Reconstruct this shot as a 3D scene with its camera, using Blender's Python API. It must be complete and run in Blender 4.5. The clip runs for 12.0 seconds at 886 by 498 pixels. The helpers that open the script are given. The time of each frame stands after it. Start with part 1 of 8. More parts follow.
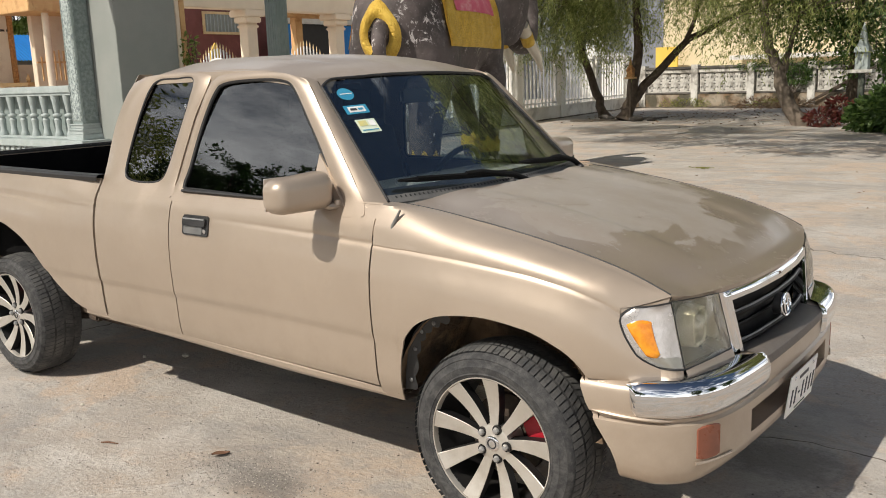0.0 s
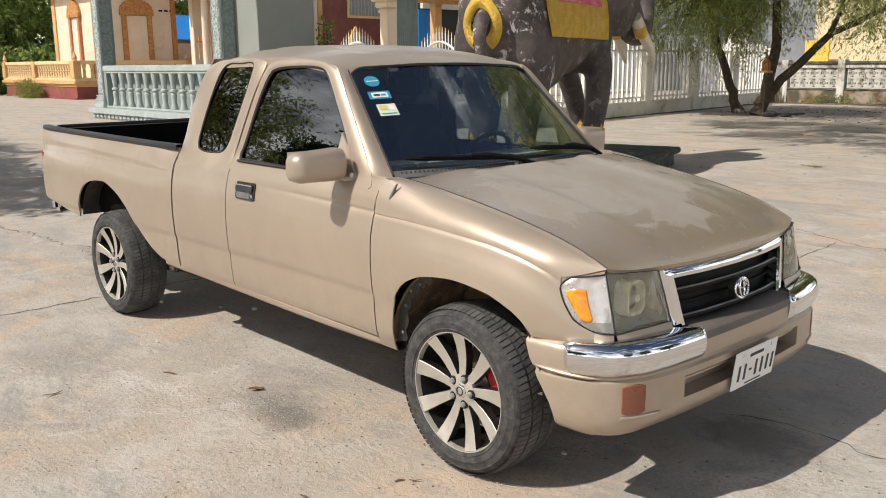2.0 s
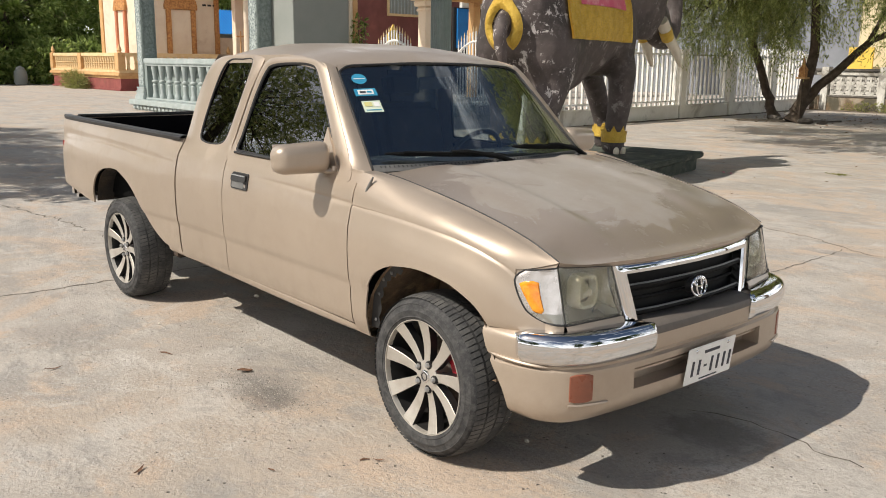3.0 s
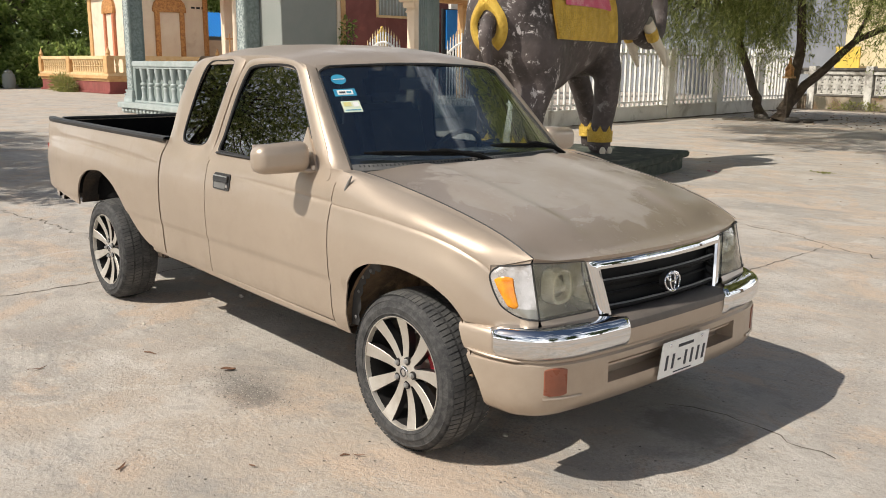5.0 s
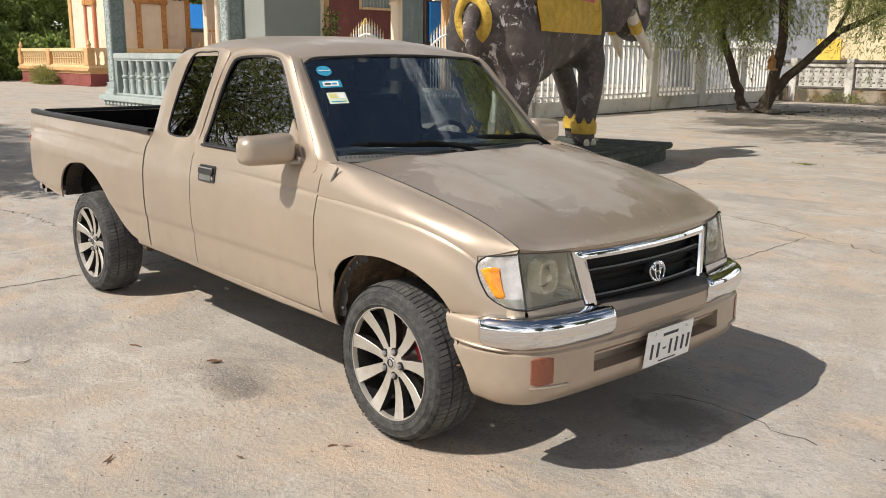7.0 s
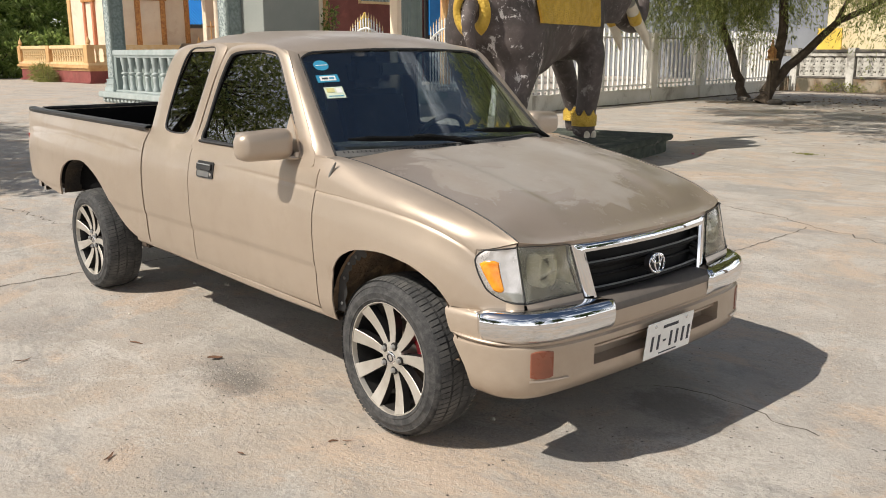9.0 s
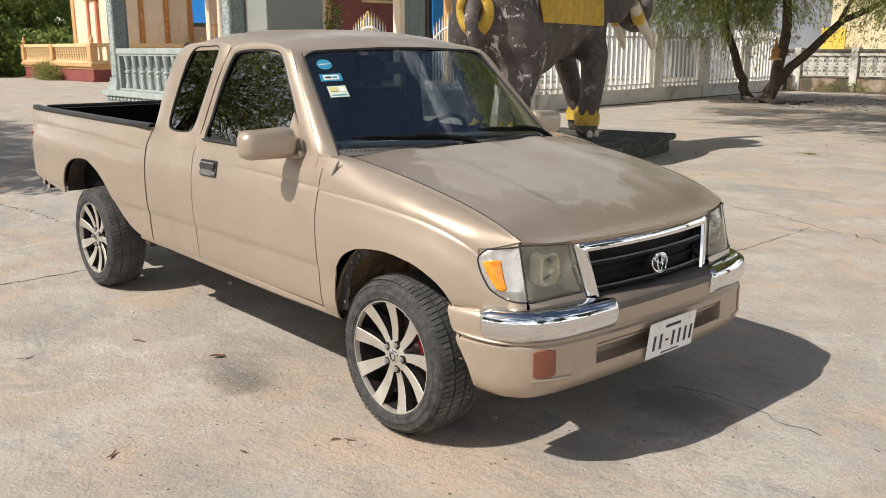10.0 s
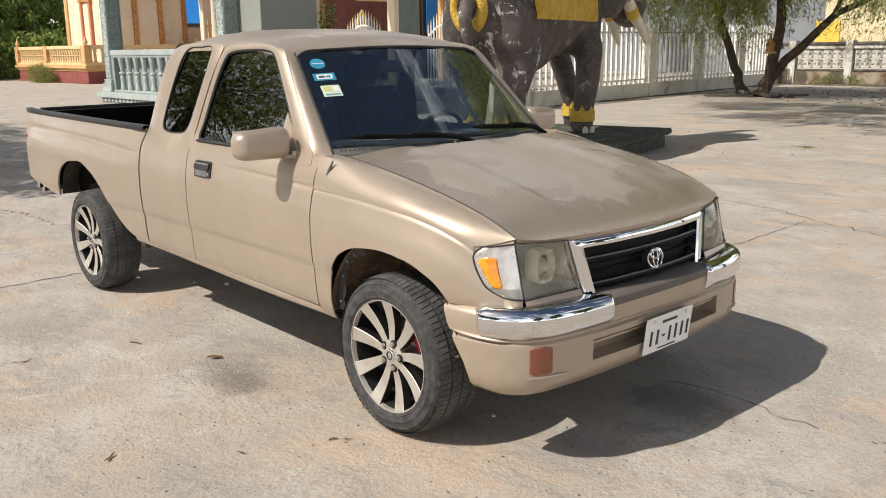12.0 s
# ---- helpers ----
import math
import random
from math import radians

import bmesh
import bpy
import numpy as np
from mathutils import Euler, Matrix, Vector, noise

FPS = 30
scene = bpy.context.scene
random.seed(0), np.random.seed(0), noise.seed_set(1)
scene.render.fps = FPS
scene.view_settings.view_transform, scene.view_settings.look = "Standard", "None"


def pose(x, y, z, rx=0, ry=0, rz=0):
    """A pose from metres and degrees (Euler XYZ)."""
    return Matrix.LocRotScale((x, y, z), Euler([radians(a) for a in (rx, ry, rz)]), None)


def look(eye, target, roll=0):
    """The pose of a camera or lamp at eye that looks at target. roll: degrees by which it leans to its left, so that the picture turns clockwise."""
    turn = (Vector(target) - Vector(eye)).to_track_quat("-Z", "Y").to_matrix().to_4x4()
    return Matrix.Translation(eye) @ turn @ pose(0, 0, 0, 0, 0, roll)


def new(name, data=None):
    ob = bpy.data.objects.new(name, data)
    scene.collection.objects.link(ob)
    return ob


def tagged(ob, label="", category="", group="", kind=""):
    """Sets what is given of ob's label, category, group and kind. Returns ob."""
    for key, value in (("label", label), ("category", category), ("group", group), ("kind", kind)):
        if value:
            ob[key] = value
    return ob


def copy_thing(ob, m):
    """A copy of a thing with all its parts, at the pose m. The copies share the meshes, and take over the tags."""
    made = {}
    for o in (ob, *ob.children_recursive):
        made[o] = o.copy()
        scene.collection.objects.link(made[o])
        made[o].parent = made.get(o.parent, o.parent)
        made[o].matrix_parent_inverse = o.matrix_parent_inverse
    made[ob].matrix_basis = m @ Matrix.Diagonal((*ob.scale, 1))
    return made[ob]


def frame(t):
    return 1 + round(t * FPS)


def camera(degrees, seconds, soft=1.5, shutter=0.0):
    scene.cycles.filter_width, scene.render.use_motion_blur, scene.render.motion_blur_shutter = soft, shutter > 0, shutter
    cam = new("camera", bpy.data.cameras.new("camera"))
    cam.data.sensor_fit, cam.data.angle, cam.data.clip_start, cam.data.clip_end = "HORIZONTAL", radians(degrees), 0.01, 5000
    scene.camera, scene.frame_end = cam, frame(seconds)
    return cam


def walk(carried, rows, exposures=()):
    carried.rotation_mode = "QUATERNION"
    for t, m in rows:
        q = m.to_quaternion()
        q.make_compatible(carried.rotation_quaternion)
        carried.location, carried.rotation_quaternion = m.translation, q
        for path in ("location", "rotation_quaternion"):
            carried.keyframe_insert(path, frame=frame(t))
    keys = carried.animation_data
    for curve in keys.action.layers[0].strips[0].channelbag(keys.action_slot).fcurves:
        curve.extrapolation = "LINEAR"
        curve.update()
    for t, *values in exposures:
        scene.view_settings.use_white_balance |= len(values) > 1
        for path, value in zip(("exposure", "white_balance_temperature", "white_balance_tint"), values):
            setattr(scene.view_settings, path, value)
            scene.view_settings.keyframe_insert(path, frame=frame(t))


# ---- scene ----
cam = camera(53.5, 12.0, soft=0.95)

PATH = [
    (0, (1.542, -3.017, 1.515), (0.34, -1.466, 1.127), -2.0),
    (0.5, (1.747, -3.0, 1.515), (0.431, -1.544, 1.13), -1.1),
    (1, (1.931, -2.929, 1.517), (0.529, -1.559, 1.121), -0.7),
    (1.5, (2.071, -2.943, 1.518), (0.64, -1.597, 1.143), -0.8),
    (2, (2.232, -2.976, 1.526), (0.804, -1.637, 1.115), -0.5),
    (2.5, (2.371, -2.955, 1.536), (0.916, -1.649, 1.117), -0.1),
    (3, (2.525, -2.884, 1.53), (1.041, -1.609, 1.117), 0.7),
    (5, (2.6, -2.874, 1.525), (1.127, -1.584, 1.115), 0.4),
    (5.5, (2.603, -2.874, 1.523), (1.136, -1.58, 1.109), 0.1),
    (6, (2.602, -2.876, 1.522), (1.146, -1.573, 1.096), 0.1),
    (6.5, (2.6, -2.884, 1.523), (1.148, -1.575, 1.098), 0.2),
    (7, (2.604, -2.89, 1.521), (1.158, -1.576, 1.095), 0.4),
    (9, (2.605, -2.874, 1.52), (1.158, -1.565, 1.08), -0.2),
    (9.5, (2.606, -2.873, 1.519), (1.157, -1.567, 1.08), -0.2),
    (10, (2.608, -2.878, 1.521), (1.158, -1.574, 1.079), -0.1),
    (10.5, (2.608, -2.884, 1.525), (1.151, -1.583, 1.092), -0.2),
    (11, (2.609, -2.881, 1.523), (1.152, -1.581, 1.089), -0.3),
    (11.5, (2.613, -2.871, 1.522), (1.163, -1.565, 1.083), -0.6),
    (12, (2.61, -2.869, 1.522), (1.165, -1.562, 1.075), -0.8),
]
walk(cam, [(t, look(eye, target, roll)) for t, eye, target, roll in PATH], exposures=((0.0, -0.10, 6700, 10), (1.5, -0.04, 6700, 10), (2.5, 0.0, 6700, 10), (12.0, 0.02, 6700, 10)))

# ---- world, sun, exposure ----
SUN = Vector((-0.26, -0.90, 1.0)).normalized()
sun_data = bpy.data.lights.new("sun", "SUN")
sun_data.energy, sun_data.angle, sun_data.color = 5.15, radians(0.53), (1.0, 0.95, 0.87)
sun = new("sun", sun_data)
sun.matrix_world = look(SUN * 60, (0, 0, 0))

world = bpy.data.worlds.new("sky")
scene.world = world
world.use_nodes = True
wn, wl = world.node_tree.nodes, world.node_tree.links
wn.clear()
sky = wn.new("ShaderNodeTexSky")
sky.sky_type, sky.sun_disc = "NISHITA", False
sky.sun_elevation = math.asin(SUN.z)
sky.sun_rotation = math.atan2(SUN.x, SUN.y)
sky.dust_density, sky.air_density = 1.5, 1.0
w_co = wn.new("ShaderNodeTexCoord")
w_map = wn.new("ShaderNodeMapping")
w_map.inputs["Scale"].default_value = (1.3, 1.3, 3.2)
w_map.inputs["Location"].default_value = (3.1, 1.7, 0.4)
w_noise = wn.new("ShaderNodeTexNoise")
w_noise.inputs["Scale"].default_value, w_noise.inputs["Detail"].default_value = 2.5, 8
w_noise.inputs["Roughness"].default_value = 0.66
w_ramp = wn.new("ShaderNodeValToRGB")
w_ramp.color_ramp.elements[0].position, w_ramp.color_ramp.elements[1].position = 0.47, 0.72
w_mix = wn.new("ShaderNodeMix")
w_mix.data_type = "RGBA"
w_mix.inputs["B"].default_value = (33.0, 33.6, 34.4, 1)
w_bg = wn.new("ShaderNodeBackground")
w_bg.inputs["Strength"].default_value = 0.064
w_out = wn.new("ShaderNodeOutputWorld")
wl.new(w_co.outputs["Generated"], w_map.inputs["Vector"])
wl.new(w_map.outputs["Vector"], w_noise.inputs["Vector"])
# cloud gathers towards the horizon
w_sep = wn.new("ShaderNodeSeparateXYZ")
w_low = wn.new("ShaderNodeMath")
w_low.operation = "MULTIPLY_ADD"
w_low.inputs[1].default_value, w_low.inputs[2].default_value = -0.30, 0.14
w_sum = wn.new("ShaderNodeMath")
w_sum.operation = "ADD"
wl.new(w_co.outputs["Generated"], w_sep.inputs[0])
wl.new(w_sep.outputs["Z"], w_low.inputs[0])
wl.new(w_noise.outputs["Fac"], w_sum.inputs[0])
wl.new(w_low.outputs[0], w_sum.inputs[1])
wl.new(w_sum.outputs[0], w_ramp.inputs["Fac"])
wl.new(w_ramp.outputs["Color"], w_mix.inputs["Factor"])
wl.new(sky.outputs["Color"], w_mix.inputs["A"])
wl.new(w_mix.outputs["Result"], w_bg.inputs["Color"])
wl.new(w_bg.outputs["Background"], w_out.inputs["Surface"])


# ---- materials ----
class Mat:
    """A small builder for a node material."""

    def __init__(self, name, color=(0.5, 0.5, 0.5), rough=0.6, metal=0.0, coat=0.0, spec=0.5):
        self.m = bpy.data.materials.new(name)
        self.m.use_nodes = True
        self.n, self.l = self.m.node_tree.nodes, self.m.node_tree.links
        self.b = self.n["Principled BSDF"]
        self.b.inputs["Base Color"].default_value = (*color, 1)
        self.b.inputs["Roughness"].default_value = rough
        self.b.inputs["Metallic"].default_value = metal
        self.b.inputs["Coat Weight"].default_value = coat
        self.b.inputs["Coat Roughness"].default_value = 0.06
        self.b.inputs["Specular IOR Level"].default_value = spec
        self.co = self.n.new("ShaderNodeTexCoord").outputs["Object"]
        self.height = None

    def noise(self, scale, detail=5, rough=0.55, stretch=None, vector=None, distort=0.0):
        vec = vector or self.co
        if stretch:
            mp = self.n.new("ShaderNodeMapping")
            mp.inputs["Scale"].default_value = stretch
            self.l.new(vec, mp.inputs["Vector"])
            vec = mp.outputs["Vector"]
        t = self.n.new("ShaderNodeTexNoise")
        t.inputs["Scale"].default_value, t.inputs["Detail"].default_value = scale, detail
        t.inputs["Roughness"].default_value, t.inputs["Distortion"].default_value = rough, distort
        self.l.new(vec, t.inputs["Vector"])
        return t.outputs["Fac"]

    def voronoi(self, scale, feature="F1", vector=None):
        t = self.n.new("ShaderNodeTexVoronoi")
        t.feature = feature
        t.inputs["Scale"].default_value = scale
        self.l.new(vector or self.co, t.inputs["Vector"])
        return t.outputs["Distance"]

    def ramp(self, fac, lo, hi, a=0.0, b=1.0):
        t = self.n.new("ShaderNodeMapRange")
        t.interpolation_type = "SMOOTHSTEP"
        for key, v in (("From Min", lo), ("From Max", hi), ("To Min", a), ("To Max", b)):
            t.inputs[key].default_value = v
        self.l.new(fac, t.inputs["Value"])
        return t.outputs["Result"]

    def math(self, op, a, b=0.0, c=0.0):
        t = self.n.new("ShaderNodeMath")
        t.operation = op
        for i, v in enumerate((a, b, c)):
            if isinstance(v, (int, float)):
                t.inputs[i].default_value = v
            else:
                self.l.new(v, t.inputs[i])
        return t.outputs[0]

    def axes(self, vector=None):
        t = self.n.new("ShaderNodeSeparateXYZ")
        self.l.new(vector or self.co, t.inputs[0])
        return t.outputs

    def random(self):
        return self.n.new("ShaderNodeObjectInfo").outputs["Random"]

    def island(self):
        return self.n.new("ShaderNodeNewGeometry").outputs["Random Per Island"]

    def mix(self, fac, a, b):
        t = self.n.new("ShaderNodeMix")
        t.data_type = "RGBA"
        if isinstance(fac, (int, float)):
            t.inputs["Factor"].default_value = fac
        else:
            self.l.new(fac, t.inputs["Factor"])
        for key, v in (("A", a), ("B", b)):
            if isinstance(v, tuple):
                t.inputs[key].default_value = (*v, 1)
            else:
                self.l.new(v, t.inputs[key])
        return t.outputs["Result"]

    def color(self, sock):
        self.l.new(sock, self.b.inputs["Base Color"])
        return self

    def rough(self, sock):
        self.l.new(sock, self.b.inputs["Roughness"])
        return self

    def bump(self, sock, strength=0.3, distance=0.01):
        t = self.n.new("ShaderNodeBump")
        t.inputs["Strength"].default_value, t.inputs["Distance"].default_value = strength, distance
        self.l.new(sock, t.inputs["Height"])
        if self.height:
            self.l.new(self.height, t.inputs["Normal"])
        self.height = t.outputs["Normal"]
        self.l.new(self.height, self.b.inputs["Normal"])
        return self


def mottled(name, a, b, scale=3.0, rough=0.7, metal=0.0, grain=40.0, bump=0.15, dirt=None, spec=0.4, coat=0.0, dist=0.01, soiled=0.52):
    """Two tones at a broad scale, grain and relief at a fine one, and dirt where given."""
    m = Mat(name, a, rough, metal, coat, spec)
    broad, fine = m.noise(scale, 6, 0.6), m.noise(grain, 4, 0.6)
    c = m.mix(m.ramp(broad, 0.35, 0.68), a, b)
    c = m.mix(m.ramp(fine, 0.3, 0.8, 0.0, 0.25), c, tuple(v * 0.7 for v in a))
    if dirt:
        c = m.mix(m.ramp(m.noise(scale * 0.7, 8, 0.7, distort=0.6), soiled, soiled + 0.18, 0.0, 0.85), c, dirt)
    m.color(c)
    m.rough(m.ramp(broad, 0.3, 0.7, rough - 0.06, min(1.0, rough + 0.08)))
    m.bump(fine, bump, dist)
    return m.m


# ---- mesh helpers ----
def curve(xs, ys):
    """A smooth function through points, monotone between them (no overshoot)."""
    xs, ys = np.array(xs, float), np.array(ys, float)
    if xs[0] > xs[-1]:
        xs, ys = xs[::-1], ys[::-1]
    d = np.diff(ys) / np.diff(xs)
    m = np.zeros(len(xs))
    for i in range(1, len(xs) - 1):
        if d[i - 1] * d[i] > 0:
            m[i] = 2 * d[i - 1] * d[i] / (d[i - 1] + d[i])
    m[0], m[-1] = d[0], d[-1]

    def f(x):
        x = min(max(float(x), xs[0]), xs[-1])
        i = min(max(int(np.searchsorted(xs, x)) - 1, 0), len(xs) - 2)
        h = xs[i + 1] - xs[i]
        t = (x - xs[i]) / h
        return float((2 * t**3 - 3 * t**2 + 1) * ys[i] + (t**3 - 2 * t**2 + t) * h * m[i] + (3 * t**2 - 2 * t**3) * ys[i + 1] + (t**3 - t**2) * h * m[i + 1])

    return f


def lerp(a, b, t):
    return a + (b - a) * t


def smooth(t):
    t = min(max(t, 0.0), 1.0)
    return t * t * (3 - 2 * t)


def link(name, bm, material, parent=None, label="", sharp=35.0, flip=False, kind="", category="", group=""):
    bmesh.ops.remove_doubles(bm, verts=bm.verts, dist=1e-5)
    if flip:
        bmesh.ops.reverse_faces(bm, faces=bm.faces)
    me = bpy.data.meshes.new(name)
    for f in bm.faces:
        f.smooth = True
    bm.to_mesh(me)
    bm.free()
    me.set_sharp_from_angle(angle=radians(sharp))
    for mt in material if isinstance(material, (list, tuple)) else [material]:
        me.materials.append(mt)
    ob = new(name, me)
    if parent:
        ob.parent = parent
    return tagged(ob, label, category, group, kind)


def part(name, bm, material, parent, label="", sharp=35.0, flip=False, kind=""):
    return link(name, bm, material, parent, label, sharp, flip, kind)


def thing(name, label, category, m=None, group="", kind=""):
    ob = new(name)
    if m is not None:
        ob.matrix_basis = m
    return tagged(ob, label, category, group, kind)


def normals(bm):
    bmesh.ops.recalc_face_normals(bm, faces=bm.faces)
    return bm


def grid(fn, us, vs, bm=None, close_u=False, close_v=False, skip=None, mat=0):
    bm = bm or bmesh.new()
    vv = [[bm.verts.new(fn(u, v)) for v in vs] for u in us]
    nu, nv = len(us), len(vs)
    for i in range(nu if close_u else nu - 1):
        for j in range(nv if close_v else nv - 1):
            if skip and skip(us[i], us[(i + 1) % nu], vs[j], vs[(j + 1) % nv]):
                continue
            q = [vv[i][j], vv[(i + 1) % nu][j], vv[(i + 1) % nu][(j + 1) % nv], vv[i][(j + 1) % nv]]
            f = bm.faces.new(q)
            f.material_index = mat
    return bm


def thicken(bm, depth):
    """Gives a sheet a thickness: a second skin behind it and a rim."""
    normals(bm)
    bmesh.ops.solidify(bm, geom=bm.faces[:], thickness=depth)
    return bm


def box(x0, x1, y0, y1, z0, z1, bevel=0.0, bm=None, segments=2, m=None, mat=0):
    bm = bm or bmesh.new()
    own = bmesh.new()
    bmesh.ops.create_cube(own, size=1.0, matrix=Matrix.LocRotScale(((x0 + x1) / 2, (y0 + y1) / 2, (z0 + z1) / 2), None, (abs(x1 - x0), abs(y1 - y0), abs(z1 - z0))))
    if bevel:
        bmesh.ops.bevel(own, geom=own.edges[:], offset=bevel, segments=segments, affect="EDGES", clamp_overlap=True)
    return absorb(bm, own, m, mat)


def absorb(bm, own, m=None, mat=0):
    if m is not None:
        bmesh.ops.transform(own, matrix=m, verts=own.verts)
    vs = {v: bm.verts.new(v.co) for v in own.verts}
    for f in own.faces:
        nf = bm.faces.new([vs[v] for v in f.verts])
        nf.material_index = mat
    own.free()
    return bm


def lathe(profile, n=32, bm=None, axis="z", m=None, close=False, mat=0, phase=0.0):
    """Turns a profile of (radius, height) round an axis."""
    own = bmesh.new()

    def fn(u, v):
        r, h = profile[v]
        c, s = math.cos(u), math.sin(u)
        return {"z": (r * c, r * s, h), "y": (r * c, h, r * s), "x": (h, r * c, r * s)}[axis]

    grid(fn, [phase + 2 * math.pi * i / n for i in range(n)], list(range(len(profile))), own, close_u=True)
    if close:
        bmesh.ops.holes_fill(own, edges=own.edges)
    bmesh.ops.remove_doubles(own, verts=own.verts, dist=1e-5)
    normals(own)
    return absorb(bm or bmesh.new(), own, m, mat)


def tube(points, radii, n=8, bm=None, caps=True, mat=0, flat=1.0):
    """A tube through points with a radius at each (or one for all)."""
    bm = bm or bmesh.new()
    pts = [Vector(p) for p in points]
    rr = radii if isinstance(radii, (list, tuple)) else [radii] * len(pts)
    rings, side = [], None
    for i, p in enumerate(pts):
        d = (pts[min(i + 1, len(pts) - 1)] - pts[max(i - 1, 0)]).normalized()
        if side is None:
            side = d.cross(Vector((0, 0, 1)) if abs(d.z) < 0.9 else Vector((1, 0, 0))).normalized()
        side = (side - d * side.dot(d)).normalized()
        up = d.cross(side)
        rings.append([bm.verts.new(p + side * (rr[i] * math.cos(a)) + up * (rr[i] * flat * math.sin(a))) for a in (2 * math.pi * k / n for k in range(n))])
    for a, b in zip(rings, rings[1:]):
        for k in range(n):
            f = bm.faces.new([a[k], a[(k + 1) % n], b[(k + 1) % n], b[k]])
            f.material_index = mat
    if caps:
        for ring, rev in ((rings[0], True), (rings[-1], False)):
            f = bm.faces.new(ring[::-1] if rev else ring)
            f.material_index = mat
    return bm


def ball(center, radii, bm=None, n=20, rot=None, mat=0):
    own = bmesh.new()
    bmesh.ops.create_uvsphere(own, u_segments=n, v_segments=max(8, n // 2), radius=1.0)
    return absorb(bm or bmesh.new(), own, Matrix.LocRotScale(center, rot, radii), mat)


def plate(outline, depth, to, bm=None, mat=0):
    """A flat plate from a 2D outline; to(a, b, d) gives its place."""
    bm = bm or bmesh.new()
    front = [bm.verts.new(to(a, b, 0.0)) for a, b in outline]
    back = [bm.verts.new(to(a, b, depth)) for a, b in outline]
    n = len(outline)
    fs = [bm.faces.new(front), bm.faces.new(back[::-1])]
    fs += [bm.faces.new([front[i], back[i], back[(i + 1) % n], front[(i + 1) % n]]) for i in range(n)]
    for f in fs:
        f.material_index = mat
    return bm


def spread(n, a, b):
    return [a + (b - a) * i / (n - 1) for i in range(n)]

# ---- materials of the truck ----
def make_paint(name, pale_spot=None):
    m = Mat(name, (0.50, 0.40, 0.28), 0.42, 0.47, 0.30)
    flake = m.voronoi(900)
    broad = m.noise(1.7, 4)
    c = m.mix(m.ramp(broad, 0.3, 0.7), (0.376, 0.304, 0.240), (0.420, 0.343, 0.274))
    c = m.mix(m.ramp(flake, 0.1, 0.7, 0.0, 0.10), c, (0.78, 0.68, 0.55))
    dust = m.ramp(m.noise(6, 8, 0.7), 0.42, 0.75, 0.0, 0.30)
    if pale_spot:
        # pale sharp-edged patches, thinning out from a given centre
        ax = m.axes()
        far = m.math("ADD", m.math("POWER", m.math("DIVIDE", m.math("SUBTRACT", ax[0], pale_spot[0]), pale_spot[2]), 2.0), m.math("POWER", m.math("DIVIDE", m.math("SUBTRACT", ax[1], pale_spot[1]), pale_spot[3]), 2.0))
        field = m.math("SUBTRACT", m.noise(3.0, 7, 0.62, stretch=(1.0, 0.8, 1.0), distort=0.7), m.math("MULTIPLY", m.math("MINIMUM", far, 2.5), 0.13))
        patches = m.ramp(field, 0.385, 0.400)
        # whole hood mixed darker and browner, standing in for its weaker reflection
        c = m.mix(m.ramp(dust, 0.0, 0.3, 0.30, 0.60), c, (0.310, 0.250, 0.207))
        c = m.mix(m.math("MULTIPLY", patches, m.ramp(m.noise(5, 5, 0.6), 0.3, 0.7, 0.35, 0.90)), c, (0.47, 0.425, 0.375))
        m.l.new(m.math("SUBTRACT", 0.5, m.math("MULTIPLY", patches, 0.35)), m.b.inputs["Coat Weight"])
        m.l.new(m.ramp(dust, 0.0, 0.3, 0.14, 0.38), m.b.inputs["Coat Roughness"])
        m.rough(m.math("ADD", 0.34, m.math("MULTIPLY", patches, 0.18)))
    else:
        low = m.axes()[2]
        grime = m.math("MULTIPLY", m.ramp(low, 0.75, 0.35), m.ramp(m.noise(9, 7, 0.7), 0.35, 0.7, 0.0, 0.5))
        c = m.mix(dust, c, (0.41, 0.335, 0.26))
        c = m.mix(grime, c, (0.36, 0.29, 0.22))
        m.rough(m.ramp(dust, 0.0, 0.3, 0.38, 0.50))
        m.l.new(m.ramp(dust, 0.0, 0.3, 0.10, 0.24), m.b.inputs["Coat Roughness"])
    return m.color(c).m


def make_glass(name, tint, rough=0.0, ior=1.45, wave=0.01):
    m = Mat(name, tint, rough)
    m.b.inputs["Transmission Weight"].default_value = 1.0
    m.b.inputs["IOR"].default_value = ior
    if wave:
        m.bump(m.noise(1.6, 1), wave, 0.006)
    return m.m


def make_rubber():
    m = Mat("tyre_rubber", (0.035, 0.035, 0.036), 0.8)
    dust = m.ramp(m.noise(26, 7, 0.7, distort=0.4), 0.35, 0.75)
    m.color(m.mix(dust, (0.024, 0.0245, 0.026), (0.082, 0.080, 0.077)))
    m.bump(m.noise(160, 3), 0.25, 0.002)
    m.bump(m.noise(34, 5, 0.6), 0.4, 0.004)
    return m.m


def make_tread():
    m = Mat("worn_tread_rubber", (0.07, 0.07, 0.07), 0.9)
    dust = m.ramp(m.noise(11, 7, 0.68), 0.35, 0.7)
    m.color(m.mix(dust, (0.048, 0.049, 0.051), (0.115, 0.112, 0.105)))
    m.bump(m.noise(120, 4, 0.65), 0.35, 0.003)
    return m.m


def make_machined():
    m = Mat("machined_alloy", (0.62, 0.58, 0.52), 0.30, 0.80)
    f = m.noise(60, 5, 0.7)
    d = m.ramp(m.noise(7, 6, 0.65), 0.45, 0.75, 0.0, 0.6)
    m.color(m.mix(d, (0.60, 0.57, 0.52), (0.40, 0.35, 0.29)))
    m.rough(m.ramp(f, 0.3, 0.7, 0.46, 0.60))
    return m.m


